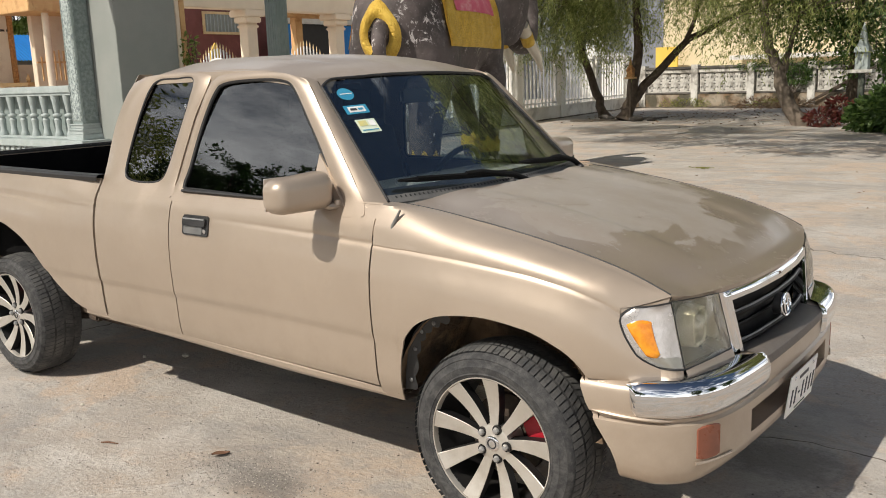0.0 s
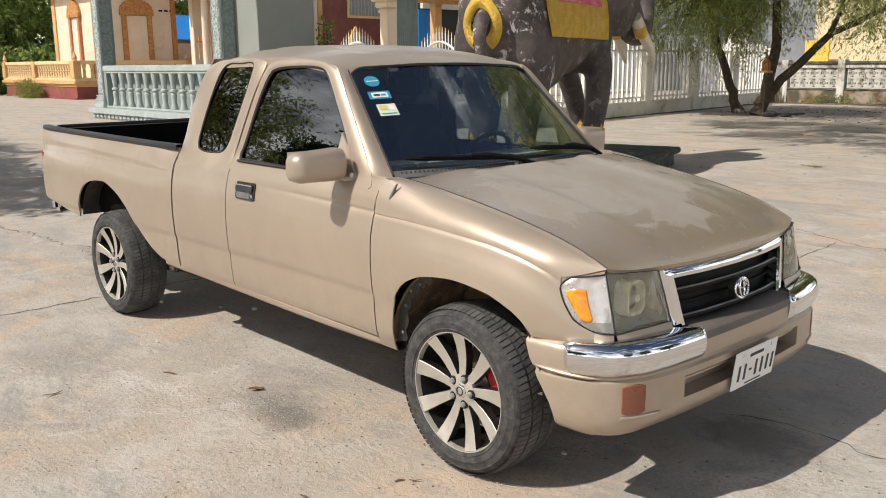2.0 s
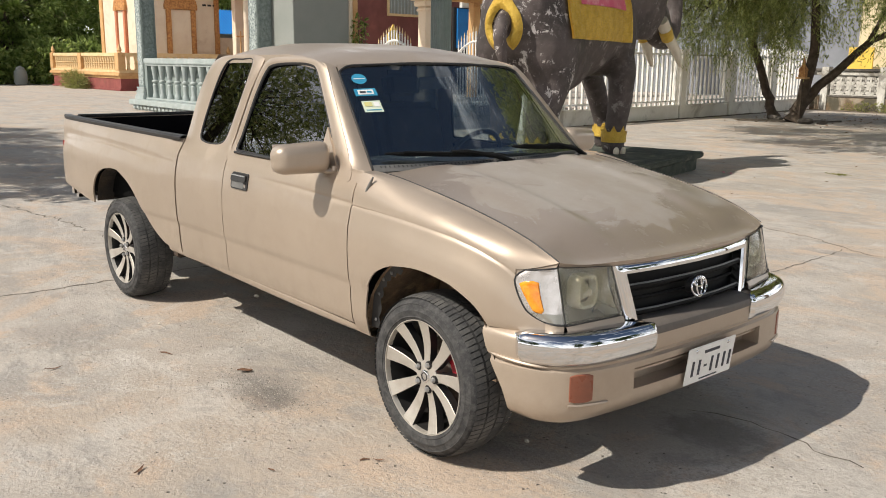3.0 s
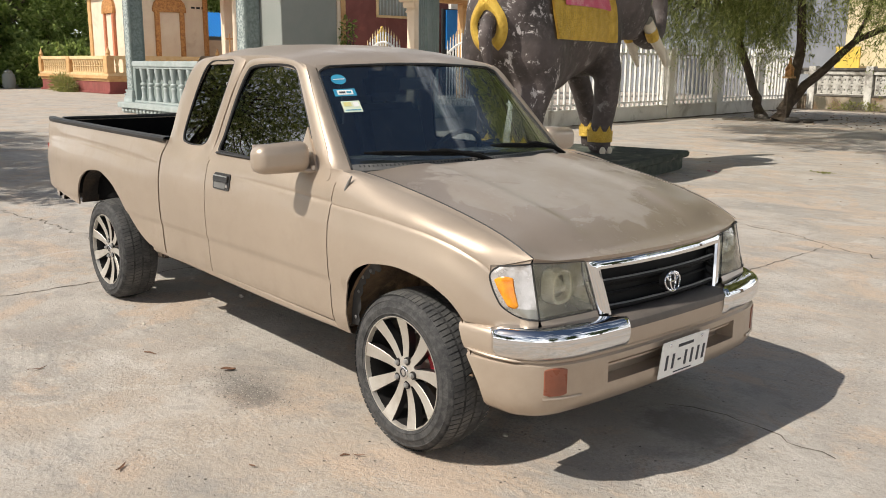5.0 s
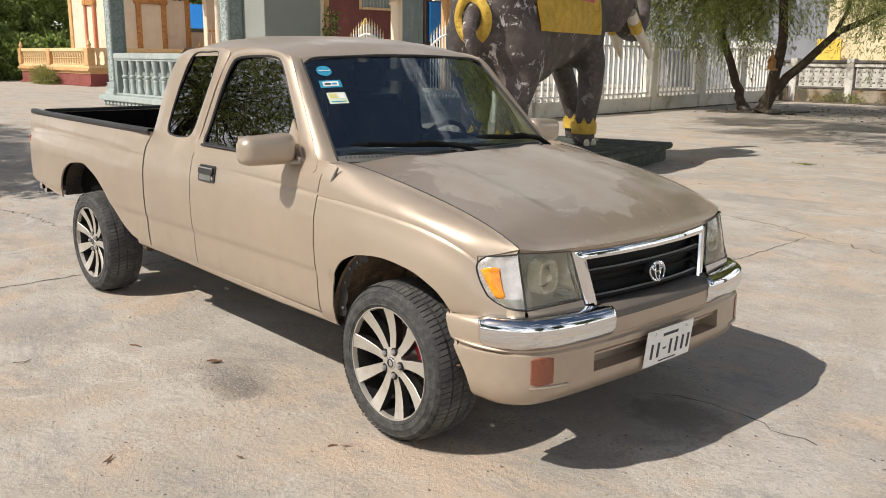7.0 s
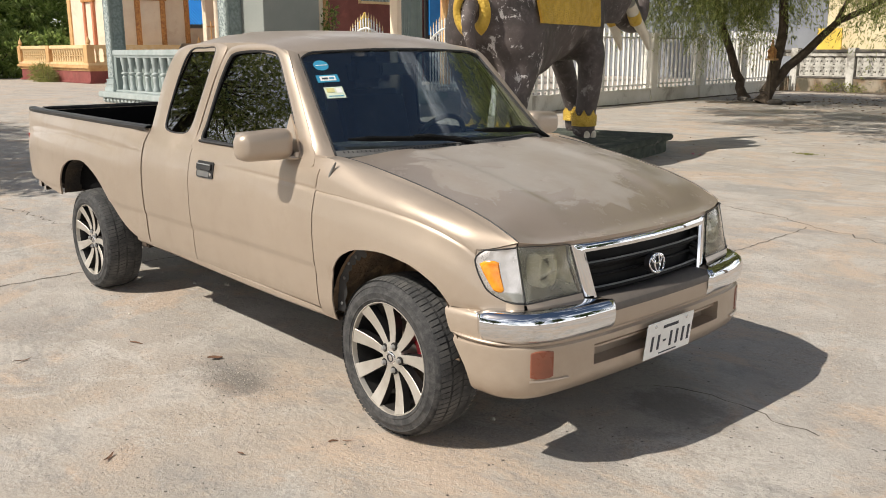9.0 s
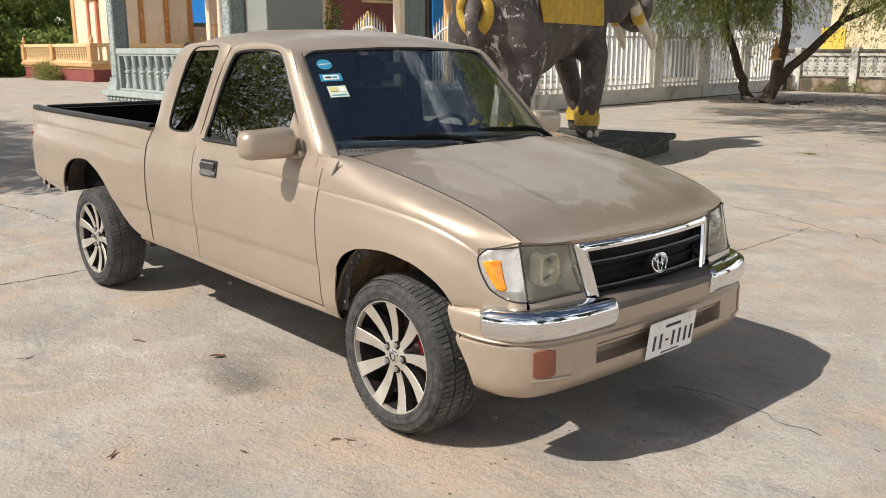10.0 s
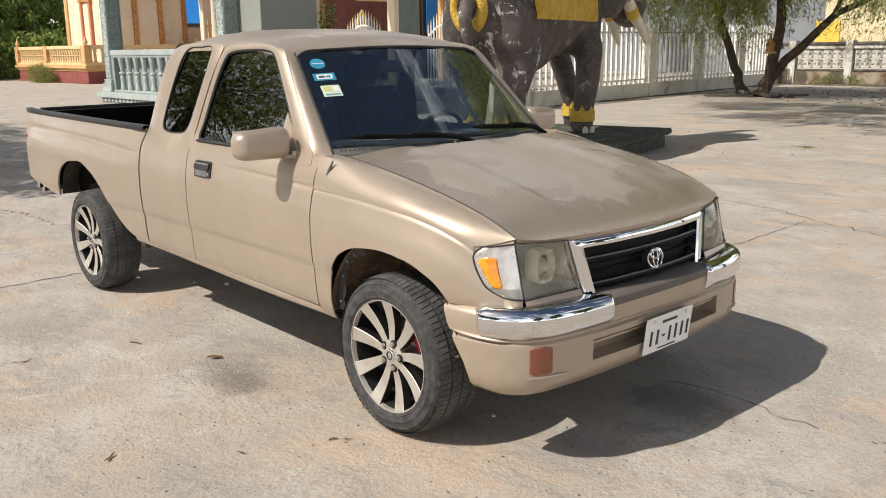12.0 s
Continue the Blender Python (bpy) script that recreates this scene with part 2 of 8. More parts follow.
def make_chrome():
    m = Mat("chrome", (0.74, 0.75, 0.77), 0.05, 1.0)
    d = m.ramp(m.noise(7, 7, 0.7), 0.55, 0.80)
    m.rough(m.ramp(d, 0, 1, 0.03, 0.20))
    m.color(m.mix(d, (0.74, 0.75, 0.77), (0.50, 0.48, 0.45)))
    return m.m


def make_haze():
    m = Mat("yellowed_lens", (0.52, 0.50, 0.38), 0.22, 0.0, 0.4)
    d = m.ramp(m.noise(8, 6, 0.65, distort=0.4), 0.35, 0.7)
    m.color(m.mix(d, (0.87, 0.86, 0.79), (0.72, 0.69, 0.58)))
    m.rough(m.ramp(d, 0, 1, 0.03, 0.16))
    m.b.inputs["Transmission Weight"].default_value = 0.93
    m.b.inputs["IOR"].default_value = 1.25
    return m.m


PAINT, PAINT_TOP = make_paint("champagne_paint"), make_paint("patchy_champagne_paint", (0.00, -0.02, 0.40, 0.62))
TINT, CLEAR = make_glass("tinted_glass", (0.085, 0.10, 0.11), 0.0, 1.75, 0.0), make_glass("windscreen_glass", (0.60, 0.70, 0.74), 0.0, 2.1)
SMOKED = make_glass("smoked_glass", (0.62, 0.66, 0.66), 0.0, 1.5, 0.0)
RUBBER, TREAD, MACHINED, CHROME = make_rubber(), make_tread(), make_machined(), make_chrome()
SEAL = mottled("black_rubber_seal", (0.018, 0.018, 0.019), (0.03, 0.03, 0.03), 6, 0.55, bump=0.05)
PLASTIC = mottled("black_plastic", (0.016, 0.016, 0.017), (0.035, 0.034, 0.033), 5, 0.42, bump=0.06)
WIPER_BLACK = mottled("matt_black_wiper", (0.006, 0.006, 0.006), (0.012, 0.012, 0.012), 9, 0.7, bump=0.05, spec=0.15)
# dark tone that paints the grille's reflection onto the bumper's deck
DECK_DARK = mottled("dark_grey_deck_reflection", (0.105, 0.092, 0.082), (0.14, 0.122, 0.108), 7, 0.5, bump=0.1)
COWL = mottled("dusty_grey_plastic", (0.10, 0.10, 0.098), (0.16, 0.155, 0.145), 9, 0.6, bump=0.2)
LINER = mottled("black_bed_liner", (0.005, 0.005, 0.0055), (0.009, 0.009, 0.009), 4, 0.95, bump=0.3, spec=0.03)
SILVER = mottled("silver_paint", (0.42, 0.42, 0.42), (0.5, 0.5, 0.49), 4, 0.32, 0.7, bump=0.03)
GRILLE_BLACK = mottled("matt_black_grille", (0.006, 0.006, 0.006), (0.011, 0.011, 0.011), 6, 0.6, bump=0.05, spec=0.2)
SILVER_DULL = mottled("dull_grey_trim", (0.16, 0.16, 0.16), (0.22, 0.22, 0.21), 8, 0.4, 0.4, bump=0.03)
DARK_ALLOY = mottled("black_alloy_paint", (0.012, 0.012, 0.013), (0.03, 0.028, 0.026), 7, 0.35, 0.2, bump=0.05)
CAST = mottled("rusty_cast_metal", (0.10, 0.075, 0.055), (0.05, 0.04, 0.035), 8, 0.75, 0.4, bump=0.4, dirt=(0.16, 0.10, 0.06))
RED = mottled("red_caliper_paint", (0.45, 0.015, 0.03), (0.32, 0.015, 0.025), 9, 0.4, bump=0.05)
MUD = mottled("muddy_wheel_well", (0.06, 0.046, 0.034), (0.26, 0.17, 0.10), 5, 0.9, bump=0.7, dist=0.02, dirt=(0.40, 0.28, 0.16))
UNDERSEAL = mottled("dirty_underseal", (0.022, 0.018, 0.015), (0.060, 0.044, 0.030), 9, 0.9, bump=0.7, dist=0.02, dirt=(0.11, 0.075, 0.045))
LENS = make_haze()
BULB = mottled("lamp_reflector", (0.46, 0.45, 0.41), (0.36, 0.35, 0.31), 6, 0.30, 0.75, bump=0.02)
BEZEL = mottled("bright_lamp_bezel", (0.80, 0.79, 0.70), (0.70, 0.68, 0.58), 9, 0.30, 0.3, bump=0.02)
AMBER = mottled("amber_lens", (0.60, 0.17, 0.008), (0.82, 0.34, 0.02), 26, 0.12, bump=0.12, coat=0.6)
MARKER = mottled("faded_marker_lens", (0.25, 0.080, 0.045), (0.20, 0.070, 0.042), 12, 0.30, bump=0.1, coat=0.3)
TAIL_RED = mottled("red_tail_lens", (0.42, 0.01, 0.012), (0.35, 0.01, 0.01), 10, 0.12, bump=0.05, coat=0.6)
SIGNAL_CLEAR = mottled("frosted_signal_lens", (0.56, 0.535, 0.515), (0.47, 0.44, 0.42), 18, 0.22, 0.5, bump=0.18, coat=0.8)
FABRIC = mottled("grey_seat_fabric", (0.060, 0.056, 0.054), (0.045, 0.042, 0.040), 7, 0.9, bump=0.3)
DASH = mottled("dashboard_vinyl", (0.34, 0.33, 0.30), (0.28, 0.27, 0.24), 5, 0.7, bump=0.2)
PLATE_WHITE = mottled("plate_enamel", (0.84, 0.84, 0.82), (0.78, 0.77, 0.74), 9, 0.35, bump=0.05)
BAR_INK = mottled("dark_plate_ink", (0.03, 0.035, 0.05), (0.05, 0.05, 0.06), 20, 0.5, bump=0.02)
STICKER_BLUE = mottled("blue_sticker", (0.03, 0.25, 0.42), (0.04, 0.30, 0.47), 30, 0.5, bump=0.02)
STICKER_YELLOW = mottled("yellow_print", (0.66, 0.60, 0.22), (0.60, 0.58, 0.30), 40, 0.5, bump=0.02)
STICKER_PALE = mottled("pale_sticker", (0.62, 0.72, 0.60), (0.70, 0.74, 0.55), 35, 0.5, bump=0.02)
MIRROR_GLASS = Mat("mirror_glass", (0.9, 0.9, 0.9), 0.02, 1.0).m


def skin(fn, us, vs, depth):
    """A closed thin sheet: fn(u, v, k) with k = 0 in front and k = depth behind."""
    bm = bmesh.new()
    grid(lambda u, v: fn(u, v, 0.0), us, vs, bm)
    grid(lambda u, v: fn(u, v, depth), us[::-1], vs, bm)
    for v in (vs[0], vs[-1]):
        grid(lambda u, k: fn(u, v, k), us, [0.0, depth], bm)
    for u in (us[0], us[-1]):
        grid(lambda v, k: fn(u, v, k), vs, [0.0, depth], bm)
    bmesh.ops.remove_doubles(bm, verts=bm.verts, dist=1e-5)
    return normals(bm)


# ---- the truck: forward is +x, its right side -y, front axle above the origin ----
truck = thing("pickup_truck", "champagne beige extended-cab pickup truck parked on concrete", "pickup truck")

crease_z = curve([-4.3, -3.6, -2.9, -2.25, -1.3, -0.45, 0.1, 0.25, 0.38, 0.46, 0.6], [1.035, 1.03, 1.01, 0.985, 0.975, 0.95, 0.915, 0.89, 0.845, 0.79, 0.70])
crease_w = curve([-4.3, -4.1, -3.6, -3.0, -0.2, 0.05, 0.2, 0.32, 0.42, 0.50, 0.56, 0.60], [0.800, 0.825, 0.845, 0.85, 0.85, 0.846, 0.835, 0.815, 0.785, 0.745, 0.70, 0.67])
top_w = curve([-4.3, -4.05, -2.6, -2.2, -0.6, -0.42, 0.3, 0.5, 0.6], [0.738, 0.776, 0.776, 0.762, 0.722, 0.69, 0.672, 0.664, 0.655])
hood_edge = curve([-0.6, -0.42, -0.1, 0.2, 0.4, 0.52, 0.60], [1.088, 1.078, 1.035, 0.978, 0.925, 0.876, 0.835])


base_w = curve([0.39, 0.44, 0.47, 0.52, 0.58, 0.612, 0.632, 0.665, 0.76, 0.85, 0.92, 0.97, 1.01, 1.04, 1.07, 1.10], [0.770, 0.792, 0.800, 0.8050, 0.8085, 0.8095, 0.8165, 0.8195, 0.8235, 0.822, 0.815, 0.805, 0.794, 0.779, 0.760, 0.748])
flare = curve([-4.3, -3.95, -3.55, -2.75, -2.45, -2.25, -1.05, -0.80, -0.50, -0.15, 0.30, 0.62], [0.0, 0.010, 0.021, 0.019, 0.006, 0.0, 0.0, 0.004, 0.011, 0.027, 0.030, 0.032])


bed_swoop = curve([-4.3, -4.0, -3.4, -2.9, -2.4], [0.99, 1.0, 1.0, 0.985, 0.945])


def side_width(x, z, top):
    """Half-width of the body's side at a place; top: the panel's upper edge there."""
    zc, wt = min(crease_z(x), top - 0.015), top_w(x)
    narrow = min(crease_w(x) - 0.85, 0.0)

    def low(z):
        f = flare(x)
        swell = smooth((zc + 0.002 - z) / 0.11) * (0.55 + 0.45 * smooth((zc - z) / 0.20))
        deep = max(min(f / 0.010, 1.0), 0.9 * smooth((x + 1.62) / 0.9))
        groove = 0.0055 * deep * math.exp(-(((z - zc) / 0.009) ** 2)) if x > -2.2 else 0.0
        # raised swoop along the cargo bed
        zs = bed_swoop(x)
        swoop = 0.007 * smooth((zs - z) / 0.014) * (1 - smooth((zs - z - 0.02) / 0.16)) * smooth((-2.42 - x) / 0.35) * smooth((x + 4.22) / 0.2)
        return base_w(min(z, 0.97 if abs(x + 1.34) > 0.87 else 2.0)) + f * swell + narrow - groove + swoop

    if z >= zc:
        t = min((z - zc) / max(top - zc, 1e-4), 1.0)
        if x < -2.20:
            return lerp(base_w(z), lerp(low(zc), wt, t**1.5), smooth((-2.21 - x) / 0.25))
        if x < -0.478:
            return base_w(z) - (low(zc) - base_w(zc)) * -math.exp(-(((z - zc) / 0.009) ** 2))
        dome = lerp(low(zc), wt, 1 - (1 - t**2.0) ** 0.62 if t < 1 else 1.0)
        return lerp(base_w(z), dome, smooth((x + 0.478) / 0.35))
    return low(z)


def panel(name, cols, bottom, top, s, rows_low=14, rows_high=7, shift=None, bm=None):
    """One skin of the body's side between two curves; s: -1 for the right side."""
    bm = bm or bmesh.new()
    vs = spread(rows_low, 0, 0.90) + [0.93, 0.95, 0.965, 0.98, 0.99, 1.0, 1.05, 1.1, 1.16] + [1 + k for k in spread(rows_high, 0.25, 1)]

    def fn(x, v):
        zb, zt = bottom(x), top(x)
        zc = min(crease_z(x), zt - 0.015)
        z = lerp(zb, zc, v) if v <= 1 else lerp(zc, zt, v - 1)
        w = side_width(x, z, zt)
        xx = shift(x, z) if shift else x
        return (xx, s * w, z)

    return grid(fn, cols, vs, bm)


ARCH_F = curve([-0.375, -0.362, -0.35, -0.325, -0.26, -0.14, 0.0, 0.15, 0.27, 0.325, 0.348], [0.40, 0.52, 0.585, 0.645, 0.708, 0.752, 0.765, 0.748, 0.700, 0.655, 0.618])
ARCH_R = curve([-3.53, -3.515, -3.47, -3.40, -3.27, -3.08, -2.90, -2.77, -2.66, -2.56, -2.47, -2.40, -2.30], [0.575, 0.64, 0.725, 0.785, 0.832, 0.848, 0.80, 0.725, 0.62, 0.54, 0.487, 0.462, 0.445])


def fender_bottom(x):
    if x < -0.375:
        return 0.395
    return ARCH_F(x) if x < 0.348 else 0.618


def bed_bottom(x):
    if x > -3.53:
        return ARCH_R(x)
    return lerp(0.575, 0.635, (-3.53 - x) / 0.75)


fender_front = curve([0.60, 0.625, 0.645, 0.70, 0.82, 0.83], [0.60, 0.592, 0.555, 0.478, 0.428, 0.428])


def row_height(x, v, zb, zt):
    zc = min(crease_z(x), zt - 0.015)
    zc = max(zc, zb + 0.02)
    return lerp(zb, zc, v) if v <= 1 else lerp(zc, zt, v - 1)


def fender_end(v):
    """Where the fender's skin ends ahead: round the corner lamp, up to the hood's corner."""
    if v >= 1.19:
        return lerp(0.428, 0.548, (v - 1.19) / 0.81)
    x = 0.50
    for _ in range(30):
        x = lerp(x, fender_front(row_height(x, v, 0.618, hood_edge(x))), 0.5)
    return x


def fender_skin(s):
    us = spread(9, 0, 0.094) + spread(9, 0.096, 0.145) + spread(40, 0.15, 0.80) + spread(12, 0.81, 1.0)
    vs = spread(16, 0, 0.90) + [0.925, 0.945, 0.96, 0.972, 0.982, 0.99, 1.0, 1.02, 1.04] + [1 + k for k in spread(17, 0, 1)[1:]]
    ends = {v: fender_end(v) for v in vs}
    ends[2.5] = ends[3.0] = ends[vs[-1]]
    vs = vs + [2.5, 3.0]

    def fn(u, v):
        x = -0.4755 + u * 1.0755
        x = x + smooth((x - 0.20) / 0.40) ** 1.3 * (ends[v] - 0.60)
        zt = hood_edge(x)
        if v > 2:
            w = side_width(x, zt, zt)
            return (x, s * lerp(w, min(w, top_w(x) - 0.002), v - 2), zt + 0.002 * (v - 2))
        z = row_height(x, v, fender_bottom(x), zt)
        return (x, s * side_width(x, z, zt), z)

    return grid(fn, us, vs)


bed_top = curve([-4.28, -3.4, -2.25], [1.118, 1.108, 1.098])

# greenhouse: half-width by height
green_w = curve([1.03, 1.06, 1.09, 1.25, 1.40, 1.50, 1.55, 1.585, 1.605], [0.785, 0.766, 0.745, 0.694, 0.653, 0.622, 0.597, 0.555, 0.50])


def outline(points, n):
    """A closed outline through corner points, resampled to n evenly spread places, with rounded corners."""
    pts = [Vector(p) for p in points]
    dense = []
    k = len(pts)
    for i in range(k):
        p0, p1, p2, p3 = pts[i - 1], pts[i], pts[(i + 1) % k], pts[(i + 2) % k]
        for j in range(16):
            t = j / 16
            q = 0.5 * ((2 * p1) + (p2 - p0) * t + (2 * p0 - 5 * p1 + 4 * p2 - p3) * t * t + (3 * p1 - p0 - 3 * p2 + p3) * t**3)
            dense.append(q)
    ln = [0.0]
    for a, b in zip(dense, dense[1:] + dense[:1]):
        ln.append(ln[-1] + (b - a).length)
    out, j = [], 0
    for i in range(n):
        want = ln[-1] * i / n
        while ln[j + 1] < want:
            j += 1
        t = (want - ln[j]) / (ln[j + 1] - ln[j])
        out.append(dense[j].lerp(dense[(j + 1) % len(dense)], t))
    return out


DOOR_WIN = [(-1.600, 1.085), (-1.585, 1.16), (-1.545, 1.33), (-1.487, 1.475), (-1.43, 1.512), (-1.25, 1.523), (-1.09, 1.517), (-1.01, 1.485), (-0.90, 1.36), (-0.80, 1.235), (-0.735, 1.14), (-0.69, 1.062), (-0.85, 1.062), (-1.20, 1.070), (-1.50, 1.078)]
DOOR_OUT = [(-1.655, 1.040), (-1.635, 1.16), (-1.590, 1.34), (-1.53, 1.505), (-1.45, 1.552), (-1.25, 1.563), (-1.06, 1.556), (-0.95, 1.515), (-0.83, 1.385), (-0.71, 1.245), (-0.62, 1.14), (-0.545, 1.035), (-0.80, 1.030), (-1.20, 1.033), (-1.52, 1.036)]
QUARTER_WIN = [(-2.045, 1.125), (-2.040, 1.22), (-2.005, 1.36), (-1.955, 1.49), (-1.90, 1.535), (-1.78, 1.54), (-1.655, 1.535), (-1.655, 1.44), (-1.70, 1.28), (-1.735, 1.16), (-1.775, 1.105), (-1.88, 1.092), (-1.99, 1.098)]
QUARTER_OUT = [(-2.195, 1.04), (-2.195, 1.22), (-2.170, 1.36), (-2.10, 1.505), (-2.00, 1.575), (-1.80, 1.578), (-1.545, 1.557), (-1.600, 1.36), (-1.642, 1.20), (-1.660, 1.10), (-1.667, 1.04), (-1.88, 1.04), (-2.05, 1.04)]


edge_z = curve([-2.16, -2.08, -2.0, -1.85, -1.55, -1.3, -1.18, -1.08, -1.0, -0.93], [1.495, 1.528, 1.548, 1.560, 1.562, 1.560, 1.553, 1.542, 1.526, 1.500])


def frame_ring(inner, outer, s, bm=None, rings=7, n=96, lip=0.014):
    """The sheet metal round a window: from its edge (turned in by a lip) to the panel's outline."""
    a, b = outline(inner, n), outline(outer, n)
    best = min(range(n), key=lambda k: sum((a[i] - b[(i + k) % n]).length_squared for i in range(0, n, 6)))
    b = b[best:] + b[:best]

    def fn(i, v):
        p = a[i].lerp(b[i], max(v, 0.0))
        z = min(p[1], edge_z(p[0]) + 0.003) if p[1] > 1.45 else p[1]
        w = green_w(z) + 0.010 * math.sin(math.pi * max(v, 0.0)) * smooth((z - 1.05) / 0.10) - (lip if v < 0 else 0.0)
        return (p[0], s * w, z)

    return grid(fn, list(range(n)), [-1.0] + spread(rings, 0, 1), bm, close_u=True)


def pane_w(z):
    """Half-width of the side glass: one even bow, free of ripples."""
    d = z - 1.09
    return 0.7425 - 0.265 * d - 0.09 * d * d


def pane(points, s, inset=0.012, thick=0.004, n=64, width=pane_w):
    """A curved pane of glass with a real thickness."""
    o = outline(points, n)
    cx, cz = sum(p[0] for p in o) / n, sum(p[1] for p in o) / n
    bm = bmesh.new()
    skins = []
    for back in (0.0, thick):
        rows = []
        for k in spread(10, 1.0, 0.1):
            rows.append([bm.verts.new((cx + (p[0] - cx) * k, s * (width(cz + (p[1] - cz) * k) - inset - back), cz + (p[1] - cz) * k)) for p in o])
        mid = bm.verts.new((cx, s * (width(cz) - inset - back), cz))
        for a, b in zip(rows, rows[1:]):
            for i in range(n):
                bm.faces.new([a[i], a[(i + 1) % n], b[(i + 1) % n], b[i]])
        for i in range(n):
            bm.faces.new([rows[-1][i], rows[-1][(i + 1) % n], mid])
        skins.append(rows[0])
    for i in range(n):
        bm.faces.new([skins[0][i], skins[0][(i + 1) % n], skins[1][(i + 1) % n], skins[1][i]])
    return normals(bm)


def seal(points, s, inset=0.006, r=0.009, n=80):
    o = outline(points, n)
    pts = [(p[0], s * (green_w(p[1]) - inset), p[1]) for p in o]
    bm = bmesh.new()
    tube(pts + pts[:2], r, 6, bm, caps=False)
    return bm


def shell(bm, depth=0.006, s=-1):
    """Thickens a side skin towards the inside."""
    for f in bm.faces:
        f.normal_update()
    n = sum((f.normal.y * f.calc_area() for f in bm.faces))
    if n * s < 0:
        bmesh.ops.reverse_faces(bm, faces=bm.faces)
    bmesh.ops.solidify(bm, geom=bm.faces[:], thickness=depth)
    return bm


def build_side(s):
    part("front_fender", shell(fender_skin(s), 0.006, s), PAINT, truck, sharp=50)
    # door: lower skin and window frame in one mesh
    door_bm = panel("d", spread(26, -1.632, -0.4825), lambda x: 0.435, lambda x: 1.036, s, rows_low=40)
    frame_ring(DOOR_WIN, DOOR_OUT, s, door_bm)
    door = part("door", shell(door_bm, 0.006, s), PAINT, truck)
    dw = part("door_window", pane(DOOR_WIN, s), TINT if s < 0 else SMOKED, door, "dark tinted side window" if s < 0 else "lightly tinted side window")
    dw.visible_shadow = s < 0
    part("window_seal", seal(DOOR_WIN, s), SEAL, door)
    part("belt_moulding", tube([(x, s * (green_w(1.072) + 0.006), 1.070 + 0.006 * (x + 0.7) * -1.0) for x in spread(10, -1.585, -0.735)], 0.010, 6, flat=0.7), SEAL, door)
    # handle: dark bezel that follows the skin, with a cup and a pull bar
    def bezel(x0, x1, z0, z1, out, depth, r=0.014):
        o = []
        for cx, cz, a0 in ((x1 - r, z1 - r, 0), (x0 + r, z1 - r, 90), (x0 + r, z0 + r, 180), (x1 - r, z0 + r, 270)):
            o += [(cx + r * math.cos(radians(a0 + k * 22.5)), cz + r * math.sin(radians(a0 + k * 22.5))) for k in range(5)]
        return normals(plate(o, depth, lambda a, b, d: (a, s * (side_width(a, b, 1.09) + out - d), b)))

    handle = part("door_handle", bezel(-1.534, -1.366, 0.902, 0.984, 0.006, 0.02), PLASTIC, door, "black recessed pull handle")
    part("finger_cup", bezel(-1.522, -1.402, 0.909, 0.940, 0.0075, 0.004, 0.008), SILVER_DULL, handle)
    part("pull", bezel(-1.524, -1.378, 0.943, 0.976, 0.016, 0.012, 0.008), PLASTIC, handle)
    part("pull_edge", bezel(-1.520, -1.384, 0.969, 0.974, 0.0175, 0.003, 0.002), SILVER, handle)
    hy = side_width(-1.385, 0.925, 1.09)
    part("lock_cylinder", lathe([(0.0, 0.0), (0.010, 0.0), (0.010, 0.004), (0.0, 0.005)], 12, axis="y", m=Matrix.Translation((-1.384, s * (hy + 0.006), 0.925)) @ Matrix.Diagonal((1, s, 1, 1))), CHROME, handle)
    # sail panel behind the mirror foot
    sail = plate([(-0.815, 1.245), (-0.645, 1.068), (-0.815, 1.068)], 0.012, lambda a, b, d: (a, s * (green_w(b) + 0.008 - d), b))
    part("mirror_sail", normals(sail), PAINT, door)
    # mirror
    turn = Matrix.Translation((-0.742, s * 0.892, 1.124)) @ Matrix.Diagonal((1, s, 1, 1)) @ Euler((0, 0, radians(8))).to_matrix().to_4x4()
    own = bmesh.new()
    bmesh.ops.create_cube(own, size=2.0)
    bmesh.ops.subdivide_edges(own, edges=own.edges[:], cuts=19, use_grid_fill=True)
    half = Vector((0.058, 0.128, 0.069))
    for v in own.verts:
        q = Vector([math.copysign(1 - (1 - abs(k)) ** 1.5, k) * h for k, h in zip(v.co, half)])
        core = Vector([max(-(h - 0.046), min(h - 0.046, k)) for k, h in zip(q, half)])
        q = core + (q - core).normalized() * 0.046
        q.z = q.z * (1.0 - 0.06 * (q.y / 0.128 + 1)) - 0.004 * q.y / 0.128
        q.x += 0.010 * (1 - (q.y / 0.13) ** 2) * (1 if q.x > 0 else 0)
        v.co = q
    mb = absorb(bmesh.new(), own, turn)
    mirror = part("side_mirror", normals(mb), PAINT, door, "body-coloured rounded wing mirror", 60)
    ft = bmesh.new()
    tube([(-0.655, s * 0.712, 1.072), (-0.675, s * 0.745, 1.066), (-0.70, s * 0.785, 1.066), (-0.725, s * 0.82, 1.078)], [0.020, 0.021, 0.022, 0.018], 10, ft, flat=0.6)
    part("mirror_foot", normals(ft), PAINT, mirror)
    part("mirror_pivot", lathe([(0, 0.03), (0.016, 0.028), (0.018, 0.0), (0.0, 0.0)], 14, m=Matrix.Translation((-0.676, s * 0.765, 1.070)) @ Matrix.Diagonal((0.8, 0.8, 0.7, 1))), PAINT, mirror)
    gl = box(-0.0545, -0.0515, -0.105, 0.105, -0.058, 0.058, 0.001)
    bmesh.ops.transform(gl, matrix=turn, verts=gl.verts)
    part("mirror_glass", normals(gl), MIRROR_GLASS, mirror)
